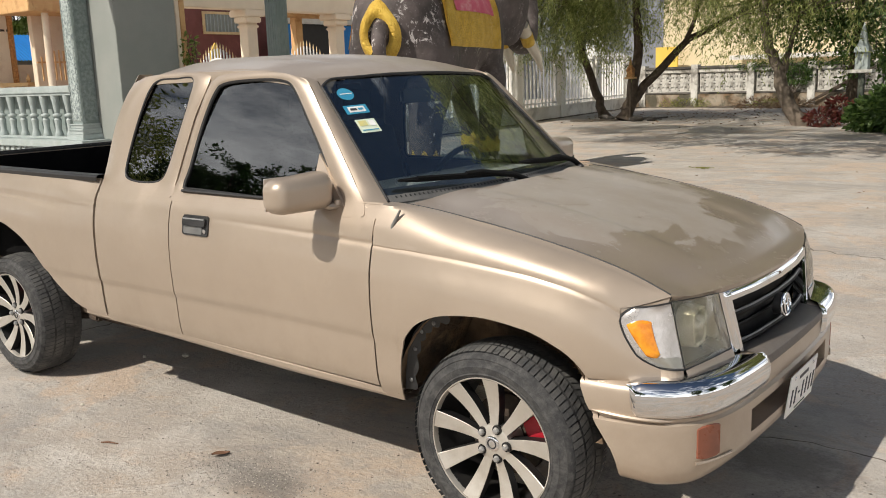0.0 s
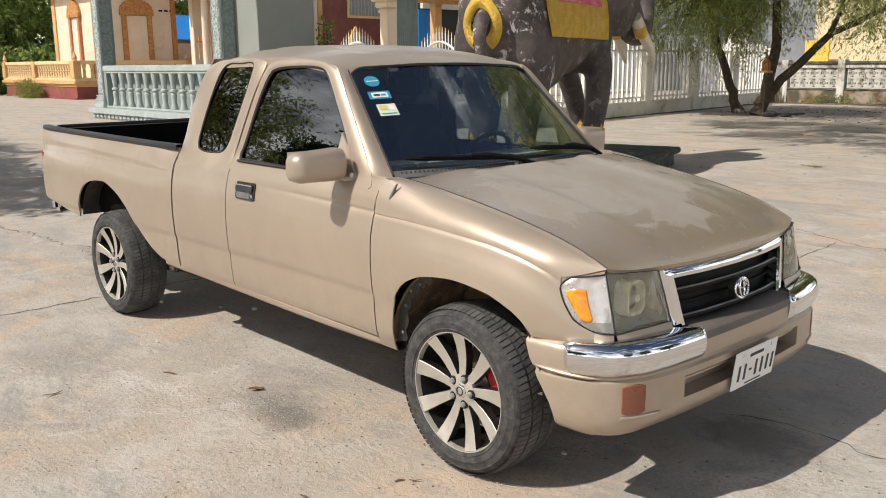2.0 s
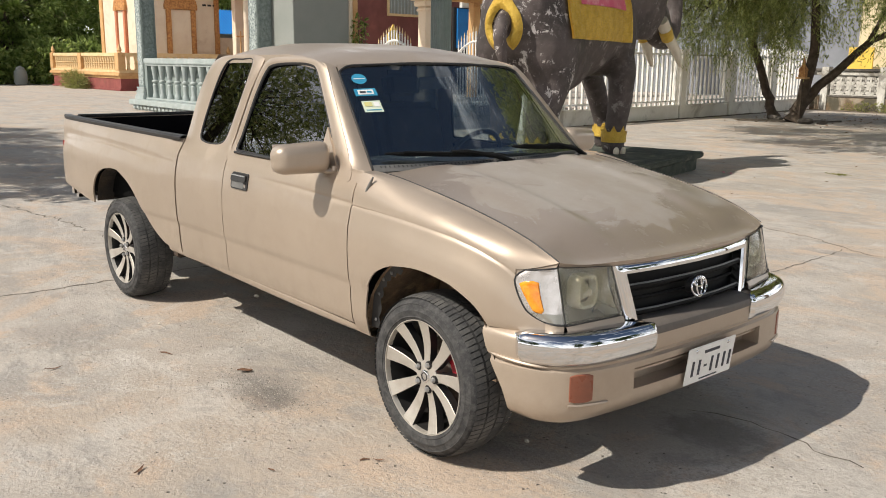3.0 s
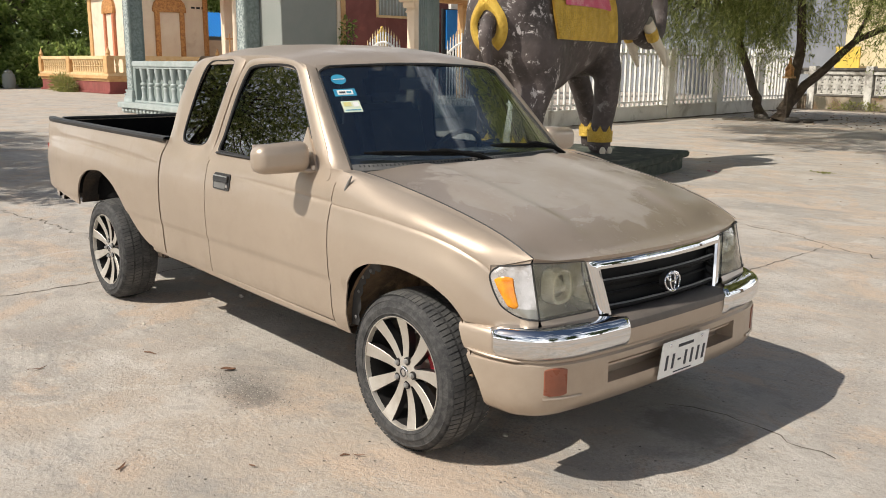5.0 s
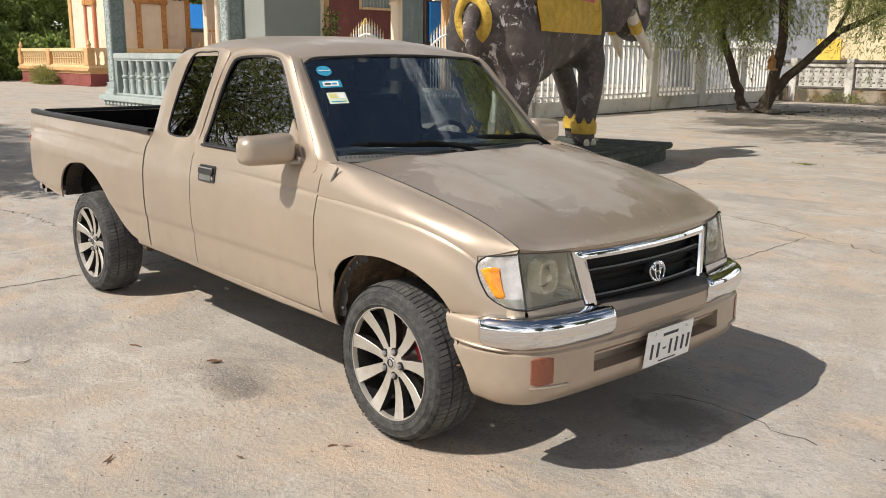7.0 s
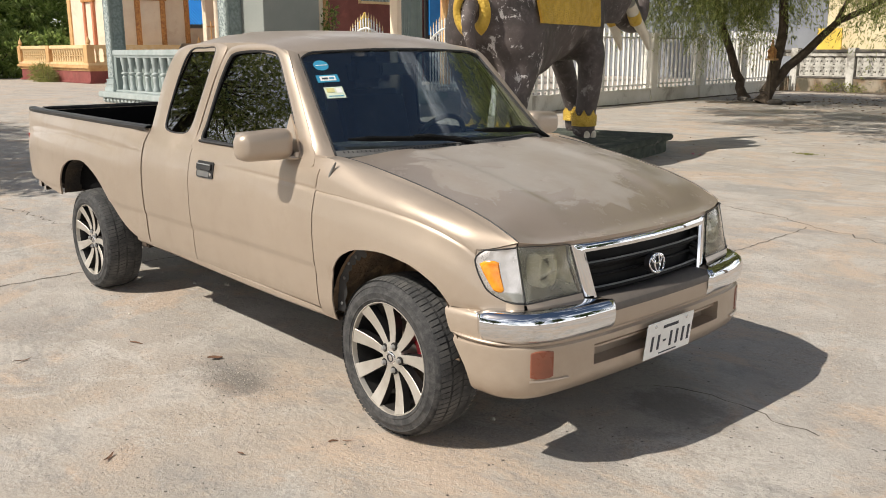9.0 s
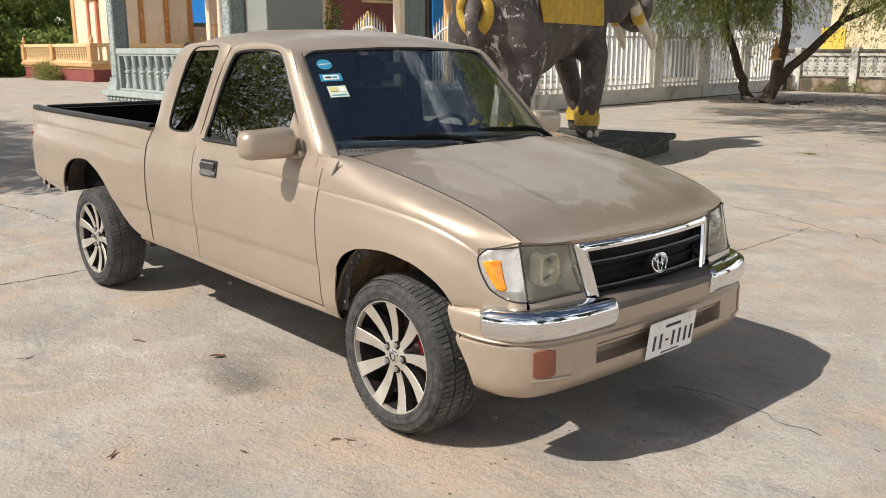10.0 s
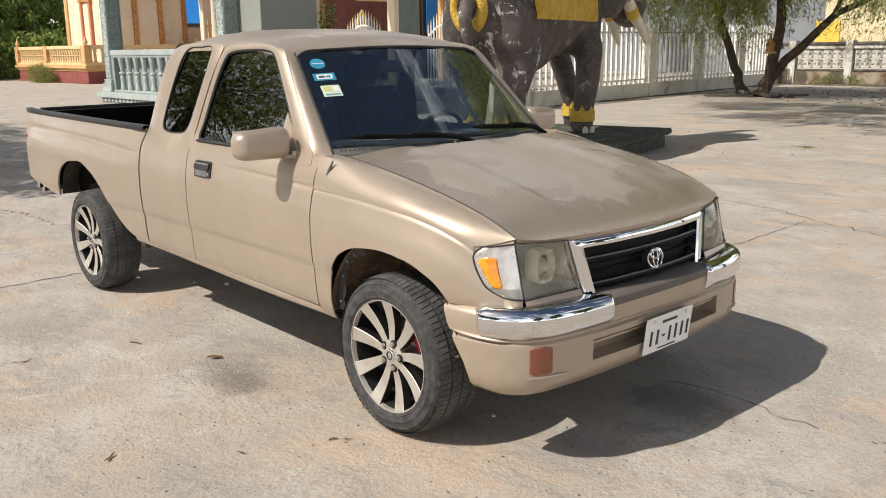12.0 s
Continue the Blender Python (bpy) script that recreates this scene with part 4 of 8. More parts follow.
part("tailgate_cap", box(-4.285, -4.225, -0.655, 0.655, 1.105, 1.128, 0.008), PLASTIC, gate)
part("tailgate_latch", box(-4.290, -4.270, -0.10, 0.10, 0.90, 0.98, 0.008), PLASTIC, gate)
rb = bmesh.new()
box(-4.40, -4.29, -0.70, 0.70, 0.50, 0.61, 0.03, rb)
part("rear_bumper", rb, CHROME, truck, "chrome step bumper")

# underbody
ub = bmesh.new()
for s in (-1, 1):
    box(-4.1, 0.4, s * 0.34, s * 0.44, 0.36, 0.46, 0.01, ub)
box(-1.9, 0.45, -0.36, 0.36, 0.30, 0.50, 0.05, ub)
box(-2.9, -2.25, -0.60, -0.30, 0.30, 0.55, 0.04, ub)
box(-2.2, -0.4, -0.78, 0.78, 0.42, 0.46, 0.0, ub)
part("chassis", ub, CAST, truck, "dirty steel chassis frame")
ax = bmesh.new()
tube([(-3.096, -0.62, 0.325), (-3.096, 0.62, 0.325)], 0.045, 12, ax)
ball((-3.096, 0.0, 0.325), (0.15, 0.14, 0.14), ax)
part("rear_axle", ax, CAST, truck)
ax = bmesh.new()
tube([(0, -0.60, 0.325), (0, 0.60, 0.325)], 0.035, 10, ax)
part("front_axle", ax, CAST, truck)
for s in (-1, 1):
    lf = bmesh.new()
    tube([(-2.45, s * 0.52, 0.44), (-2.75, s * 0.52, 0.33), (-3.096, s * 0.52, 0.28), (-3.45, s * 0.52, 0.35), (-3.75, s * 0.52, 0.46)], 0.028, 6, lf, flat=1.6)
    part("leaf_spring", lf, CAST, truck)
    br = bmesh.new()
    box(-2.52, -2.44, s * 0.60, s * 0.72, 0.36, 0.47, 0.01, br)
    part("spring_bracket", br, CAST, truck)

# front bumper: a lofted shell round the nose
PLAN = [(0.305, 0.806), (0.38, 0.804), (0.46, 0.795), (0.540, 0.770), (0.608, 0.728), (0.656, 0.672), (0.685, 0.602), (0.703, 0.518), (0.713, 0.430), (0.721, 0.300), (0.726, 0.150), (0.728, 0.0)]
path_s = [0.0]
for a, b in zip(PLAN, PLAN[1:]):
    path_s.append(path_s[-1] + math.hypot(b[0] - a[0], b[1] - a[1]))
plan_x, plan_y = curve(path_s, [p[0] for p in PLAN]), curve(path_s, [p[1] for p in PLAN])
S_END = path_s[-1]


def nose(t, d, z, s=1):
    """A place on the bumper: t along the plan curve, d inwards."""
    x, y = plan_x(t), plan_y(t)
    e = 0.004
    tx, ty = plan_x(t + e) - plan_x(t - e), plan_y(t + e) - plan_y(t - e)
    n = Vector((-ty, tx, 0)).normalized()
    if n.x < 0 and n.y < 0:
        n = -n
    if t > S_END - 0.02:
        n = Vector((1, 0, 0))
    p = Vector((x, y, z)) - n * d
    return Vector((p.x, s * p.y, p.z))


def at_y(y):
    lo, hi = 0.0, S_END
    for _ in range(40):
        mid = (lo + hi) / 2
        lo, hi = (mid, hi) if plan_y(mid) > y else (lo, mid)
    return lo


S_SLOT = at_y(0.42)
BUMPER = [(0.135, 0.622), (0.06, 0.622), (0.018, 0.617), (0.004, 0.606), (0.0, 0.59), (0.0, 0.545), (0.003, 0.522), (0.012, 0.514), (0.012, 0.506), (0.001, 0.498), (0.0, 0.488), (0.0, 0.4755), (0.0, 0.397), (0.001, 0.378), (0.004, 0.355), (0.014, 0.322), (0.034, 0.303), (0.07, 0.297), (0.13, 0.306)]
ts = spread(26, 0, S_SLOT) + spread(14, S_SLOT, S_END)[1:]
bb = bmesh.new()


def bump_fn(t, v, s):
    d, z = BUMPER[v]
    lift = 0.012 * smooth((0.20 - t) / 0.2) if z < 0.42 else 0.0
    d += 0.02 * smooth((0.36 - z) / 0.05) * smooth((t - 0.3) / 0.3)
    if t < 0.4:
        t += (1 - t / 0.4) * (0.02 + 0.12 * smooth((0.62 - z) / 0.30))
    return nose(t, d, z + lift, s)


for s in (-1, 1):
    grid(lambda t, v: bump_fn(t, v, s), ts, list(range(len(BUMPER))), bb, skip=lambda a, b, c, d: a >= S_SLOT - 1e-6 and c == 11)
    for v0, d in ((11, 0), (12, 0)):
        grid(lambda t, k: nose(t, [0.0, 0.075][k], BUMPER[v0][1], s), ts[25:], [0, 1], bb)
    grid(lambda t, k: nose(t, 0.075, [0.4755, 0.397][k], s), ts[25:], [0, 1], bb)
    grid(lambda k, z: nose(S_SLOT, k, z, s), [0.0, 0.075], [0.4755, 0.397], bb)
bmesh.ops.remove_doubles(bb, verts=bb.verts, dist=1e-4)
bumper = part("front_bumper", normals(bb), PAINT, truck, "body-coloured front bumper with a lower air slot", 40)
for s in (-1, 1):
    part("air_slot_bar", grid(lambda t, k: nose(t, [0.070, 0.022, 0.016, 0.018, 0.070][k], [0.468, 0.466, 0.461, 0.452, 0.448][k], s), spread(10, S_SLOT + 0.004, S_END), list(range(5))), PAINT, bumper)
    # added skin over the deck, darkened for the grille mirrored in it
    part("step_pad", normals(grid(lambda t, k: nose(t, [0.118, 0.116, 0.060, 0.016, 0.000, -0.005, -0.003, 0.003][k], [0.622, 0.627, 0.627, 0.6225, 0.611, 0.596, 0.583, 0.579][k], s), spread(14, at_y(0.335), S_END), list(range(8)))), DECK_DARK, bumper, "added dark grey skin for the grille's reflection on the bumper's top")
    # chrome corner strip
    cbm = bmesh.new()
    CH = [(0.10, 0.630), (0.028, 0.6305), (0.006, 0.628), (-0.007, 0.620), (-0.0150, 0.608), (-0.0190, 0.592), (-0.0195, 0.574), (-0.0170, 0.554), (-0.0115, 0.537), (-0.003, 0.524), (0.008, 0.517), (0.02, 0.518)]
    t0, t1 = 0.165, at_y(0.315)

    def chrome_fn(t, v):
        d, z = CH[v]
        f = (t - t0) / (t1 - t0)
        end = t1 - 0.115 * smooth((d + 0.008) / 0.09) * (1 if z > 0.61 else 0)
        tt = lerp(t0, end, f)
        k = smooth(f / 0.05) * smooth((1 - f) / 0.015 + 0.5)
        if f < 0.08:
            z = lerp(0.58, z, 0.75 + 0.25 * smooth(f / 0.08))
        return nose(tt, lerp(0.012, d, k), z, s)

    grid(chrome_fn, spread(40, t0, t1), list(range(len(CH))), cbm)
    part("chrome_trim", normals(cbm), CHROME, bumper, "chrome strip wrapping the bumper corner")
    # marker lamp
    mbm = bmesh.new()
    m0, m1 = at_y(0.692), at_y(0.606)
    grid(lambda t, z: nose(t, 0.006 if (t in (m0, m1) or z in (0.382, 0.495)) else -0.004, 0.4385 + (z - 0.4385) * (1 - 0.20 * abs((2 * t - m0 - m1) / (m1 - m0)) ** 4), s), [m0] + spread(6, m0 + 0.006, m1 - 0.006) + [m1], [0.382] + spread(5, 0.389, 0.488) + [0.495], mbm)
    part("marker_lamp", normals(mbm), MARKER, bumper, "faded orange side marker lamp")
    rec = tube([nose(t, -0.001, 0.377, s) for t in spread(8, m0, m1 + 0.06)], 0.006, 6)
    part("marker_ledge", rec, PAINT, bumper)
    part("bumper_ridge", tube([nose(t, 0.0, 0.528 - 0.05 * t, s) for t in spread(8, 0.06, 0.30)], [0.001] + [0.006] * 6 + [0.001], 6), PAINT, bumper)

# number plate with plain bars
pl = bmesh.new()
box(-0.004, 0.0, -0.158, 0.158, -0.076, 0.076, 0.003, pl)
lplate = part("number_plate", pl, PLATE_WHITE, bumper, "white number plate with dark plain bars")
lplate.matrix_basis = pose(0.742, 0.020, 0.418, 0, 7, 0)
for y0, y1, z0, z1 in ((-0.122, -0.108, -0.045, 0.018), (-0.080, -0.066, -0.045, 0.018), (-0.042, -0.022, -0.017, -0.009), (0.003, 0.017, -0.045, 0.018), (0.045, 0.059, -0.045, 0.018), (0.087, 0.101, -0.045, 0.018), (0.126, 0.140, -0.045, 0.018), (-0.050, 0.050, 0.040, 0.052), (-0.060, 0.060, -0.066, -0.061)):
    part("dark_bar", box(0.0, 0.0015, y0, y1, z0, z1), BAR_INK, lplate)
for y in (-0.105, 0.105):
    part("plate_bolt", ball((0.001, y, 0.058), (0.003, 0.007, 0.007), n=10), CHROME, lplate)

# grille
gx = curve([0.0, 0.2, 0.336, 0.39, 0.452], [0.669, 0.660, 0.643, 0.635, 0.622])


def grille_pt(y, z, d=0.0):
    return Vector((gx(abs(y)) - d - 0.12 * (z - 0.72), y, z))


gb = bmesh.new()
outer = [(-0.450, 0.837), (0.450, 0.837), (0.395, 0.612), (-0.395, 0.612)]
inner = [(-0.376, 0.793), (0.376, 0.793), (0.332, 0.616), (-0.332, 0.616)]


def rim_loop(c, n=80):
    o = []
    for i in range(4):
        a, b = Vector(c[i]), Vector(c[(i + 1) % 4])
        o += [a.lerp(b, k / (n // 4)) for k in range(n // 4)]
    return o


lo, li = rim_loop(outer), rim_loop(inner)
grid(lambda i, v: grille_pt(*lo[i].lerp(li[i], [0.0, 0.03, 0.14, 0.36, 0.62, 0.84, 0.97, 1.0][v]), d=[0.03, 0.010, -0.001, -0.006, -0.0075, -0.006, 0.003, 0.04][v]), list(range(80)), list(range(8)), gb, close_u=True)
grille = part("grille", normals(gb), CHROME, truck, "chrome grille surround with black slats")
bk = grid(lambda y, z: grille_pt(y, z, 0.055), spread(13, -0.392, 0.392), [0.60, 0.70, 0.808])
part("grille_backing", bk, GRILLE_BLACK, grille)
part("grille_backing_top", grid(lambda y, k: grille_pt(y, 0.790 + 0.016 * k, 0.02 + 0.03 * k), spread(13, -0.385, 0.385), [0, 1]), GRILLE_BLACK, grille)
for z, thick in ((0.748, 0.013), (0.652, 0.013)):
    sl = bmesh.new()
    tube([grille_pt(y, z - 0.004, 0.022) for y in spread(17, -0.385 + 0.25 * (0.80 - z), 0.385 - 0.25 * (0.80 - z))], thick, 8, sl, flat=0.8)
    part("slat", sl, GRILLE_BLACK, grille)
    part("slat_edge", tube([grille_pt(y, z + 0.004, 0.015) for y in spread(17, -0.382 + 0.25 * (0.80 - z), 0.382 - 0.25 * (0.80 - z))], 0.0045, 6), SILVER_DULL, grille)
for z in (0.722, 0.690, 0.628):
    part("slat", tube([grille_pt(y, z, 0.046) for y in spread(17, -0.362, 0.362)], 0.006, 6), GRILLE_BLACK, grille)
em = bmesh.new()
def ring(cx, cz, a, b, r):
    pts = [grille_pt(cx + a * math.cos(t), cz + b * math.sin(t), -0.012) for t in spread(33, 0, 2 * math.pi)]
    tube(pts, r, 8, em, caps=False)
ring(0.0, 0.705, 0.048, 0.037, 0.0046)
ring(0.0, 0.705, 0.016, 0.035, 0.0040)
ring(0.0, 0.721, 0.031, 0.015, 0.0040)
part("emblem", em, CHROME, grille, "chrome oval badge")
part("emblem_back", lathe([(0.0, 0.004), (0.044, 0.004), (0.046, -0.02)], 32, axis="x", m=Matrix.Translation(grille_pt(0, 0.705)) @ Matrix.Diagonal((1, 1, 0.84, 1))), PLASTIC, grille)

# head lamps
for s in (-1, 1):
    HL = {"tl": Vector((0.548, s * 0.662, 0.846)), "tr": Vector((0.612, s * 0.455, 0.836)), "br": Vector((0.642, s * 0.412, 0.656)), "bl": Vector((0.594, s * 0.662, 0.648))}

    def hl_fn(a, b, out=0.0):
        p = HL["bl"].lerp(HL["br"], a).lerp(HL["tl"].lerp(HL["tr"], a), b)
        bul = 0.022 * math.sin(math.pi * a) * (0.4 + 0.6 * math.sin(math.pi * b)) + out
        return p + Vector((0.9, s * 0.35, 0.15)) * bul

    lamp = new("headlight")
    lamp.parent = truck
    tagged(lamp, "yellowed head lamp with an amber turn signal")
    lb = skin(lambda a, b, k: hl_fn(a, b, -k), spread(15, 0, 1), spread(13, 0, 1), 0.004)
    part("lens", lb, LENS, lamp, "hazy yellowed plastic lens")
    rb = bmesh.new()
    grid(lambda a, b: hl_fn(a, b) - Vector((0.075, 0, 0.0)) * math.sin(math.pi * min(max(a, 0.02), 0.98)) ** 0.5 * math.sin(math.pi * min(max(b, 0.02), 0.98)) ** 0.5 - Vector((0.014, 0, 0)), spread(15, 0, 1), spread(13, 0, 1), rb)
    part("reflector", rb, BULB, lamp)
    c = hl_fn(0.54, 0.50) - Vector((0.035, 0, 0))
    bz = bmesh.new()
    sq = [Vector((0.0, 0.046 * math.copysign(abs(math.cos(q)) ** 0.6, math.cos(q)), 0.056 * math.copysign(abs(math.sin(q)) ** 0.6, math.sin(q)))) for q in spread(33, 0, 2 * math.pi)]
    grid(lambda i, v: c + Vector(([-0.05, 0.004, 0.008, 0.004, -0.02][v], sq[i].y * [1.15, 1.08, 1.0, 0.86, 0.72][v], sq[i].z * [1.15, 1.08, 1.0, 0.86, 0.72][v])), list(range(33)), list(range(5)), bz)
    part("bulb_bezel", normals(bz), BEZEL, lamp, "rounded bright bezel round the bulb")
    part("bulb_shield", lathe([(0.0, 0.022), (0.014, 0.020), (0.022, 0.0), (0.034, -0.012), (0.036, -0.03)], 28, axis="x", m=Matrix.Translation(c - Vector((0.012, 0, 0)))), BEZEL, lamp)
    hs = [hl_fn(a, 0) for a in spread(9, 0, 1)] + [hl_fn(1, b) for b in spread(9, 0, 1)[1:]] + [hl_fn(a, 1) for a in spread(9, 1, 0)[1:]] + [hl_fn(0, b) for b in spread(9, 1, 0)[1:-1]]
    part("lens_gasket", tube(hs + hs[:1], 0.0016, 6, caps=False), SEAL, lamp)
    # corner signal: outer edge follows the fender's cut-out
    def sg_fn(a, b, out=0.0):
        z = lerp(0.656, 0.832, b)
        inn = Vector((lerp(0.592, 0.548, b), s * 0.668, lerp(0.650, 0.845, b)))
        xe = fender_front(min(max(z, 0.645), 0.82)) - 0.002 + 0.030 * max(0.0, (b - 0.78) / 0.22) ** 2.2
        w = side_width(min(xe, 0.58), z, hood_edge(min(xe, 0.58)))
        outp = Vector((xe, s * (w - 0.003), z))
        p = outp.lerp(inn, a)
        return p + Vector((0.6, s * 0.7, 0.1)) * (0.016 * math.sin(math.pi * a) + out)

    sb = skin(lambda a, b, k: sg_fn(a, b, -k), spread(11, 0, 1), spread(13, 0, 1), 0.004)
    sig = part("turn_signal", sb, SIGNAL_CLEAR, lamp, "clear corner lens with an amber insert")
    ob_ = grid(lambda a, b: sg_fn(lerp(0.20, 0.10, b) + lerp(0.32, 0.46, b) * a, 0.17 + 0.60 * b + 0.03 * a - 0.05 * (2 * a - 1) ** 2 * (2 * b - 1), 0.005 if 0 < a < 1 and 0 < b < 1 else 0.001), [0] + spread(7, 0.05, 0.95) + [1], [0] + spread(9, 0.05, 0.95) + [1])
    part("amber_insert", normals(ob_), AMBER, sig, "amber turn lens")
    part("lens_base", grid(lambda a, b: sg_fn(0.06 + 0.90 * a, 0.03 + 0.16 * b, 0.003), spread(8, 0, 1), spread(4, 0, 1)), BULB, sig, "dull lower part of the corner lens")
    ss = [sg_fn(a, 1, 0.002) for a in spread(7, 1, 0)] + [sg_fn(0, b, 0.002) for b in spread(15, 1, 0)[1:]] + [sg_fn(a, 0, 0.002) for a in spread(7, 0, 1)[1:]]
    part("signal_gasket", tube(ss, 0.0030, 8), SEAL, sig)
    # body-coloured lip between the lamp's top and the fender's edge
    def lip(a, k):
        v = lerp(1.19, 2.0, a)
        x = fender_end(v)
        zt = hood_edge(x)
        z = row_height(x, v, 0.618, zt)
        return Vector((x - 0.004, s * (side_width(x, z, zt) - 0.005), z - 0.003)).lerp(sg_fn(a, 1.0) - Vector((0.006, 0, 0.001)), k)

    part("lamp_lip", grid(lip, spread(12, 0, 1), [0, 0.5, 1]), PAINT, lamp)
    def cheek(b, k):
        z = lerp(0.656, 0.832, b)
        xe = fender_front(min(max(z, 0.645), 0.82))
        w = side_width(min(xe, 0.58), z, hood_edge(min(xe, 0.58)))
        return Vector((xe - 0.003, s * (w - 0.004), z)).lerp(sg_fn(0.0, b) - Vector((0.004, 0, 0)), k)

    part("lamp_cheek", grid(cheek, spread(8, 0.74, 1.0), [0, 0.5, 1]), PAINT, lamp)
    part("lamp_sill", grid(lambda a, k: sg_fn(a, 0.0) + Vector((0.004, s * 0.003, 0)) * k + Vector((0, 0, -0.004 - 0.034 * k)), spread(12, 0, 1), [0, 0.5, 1]), PAINT, lamp)
    # filler strip under the lamp
    fs = grid(lambda a, k: HL["bl"].lerp(HL["br"], a) + Vector(([0.003, 0.012, 0.004][k], 0, [-0.003, -0.024, -0.046][k])), spread(9, 0, 1), [0, 1, 2])
    part("filler_panel", normals(fs), PAINT, truck)
nb = bmesh.new()
grid(lambda y, z: (0.45, y, z), [-0.70, 0.70], [0.32, 0.80], nb)
part("radiator_support", nb, PLASTIC, truck)

# stub aerial on the right fender
am = bmesh.new()
tube([(-0.405, -0.782, 1.000), (-0.398, -0.785, 1.018), (-0.385, -0.782, 1.045), (-0.372, -0.776, 1.072)], [0.011, 0.010, 0.007, 0.004], 10, am, flat=0.8)
ball((-0.402, -0.781, 1.008), (0.018, 0.010, 0.012), am, 12)
part("aerial_base", am, SILVER_DULL, truck, "dull grey aerial stub")

# cabin
cab_in = bmesh.new()
box(-0.99, -0.56, -0.60, 0.60, 0.80, 1.082, 0.045, cab_in)
part("dashboard", cab_in, DASH, truck)
part("cabin_floor", box(-2.18, -0.5, -0.72, 0.72, 0.47, 0.50), FABRIC, truck)
for y in (-0.33, 0.33):
    st = bmesh.new()
    box(-1.42, -0.98, y - 0.24, y + 0.24, 0.62, 0.80, 0.06, st, 3)
    own = box(-0.07, 0.07, -0.23, 0.23, 0.0, 0.58, 0.05, segments=3)
    absorb(st, own, pose(-1.42, y, 0.74, 0, -16, 0))
    own = box(-0.05, 0.05, -0.13, 0.13, 0.0, 0.18, 0.045, segments=3)
    absorb(st, own, pose(-1.60, y, 1.31, 0, -10, 0))
    part("seat", st, FABRIC, truck)
sw = bmesh.new()
tube([Vector((-0.98, 0.33, 1.02)) + Euler((0, radians(-62), 0)).to_matrix() @ Vector((0.18 * math.cos(a), 0.18 * math.sin(a), 0)) for a in spread(33, 0, 2 * math.pi)], 0.014, 8, sw, caps=False)
tube([(-0.98, 0.33, 1.02), (-0.75, 0.33, 0.93)], 0.03, 8, sw)
part("steering_wheel", sw, PLASTIC, truck)
part("rear_view_mirror", box(-0.93, -0.905, -0.11, 0.11, 1.40, 1.46, 0.01), PLASTIC, truck)

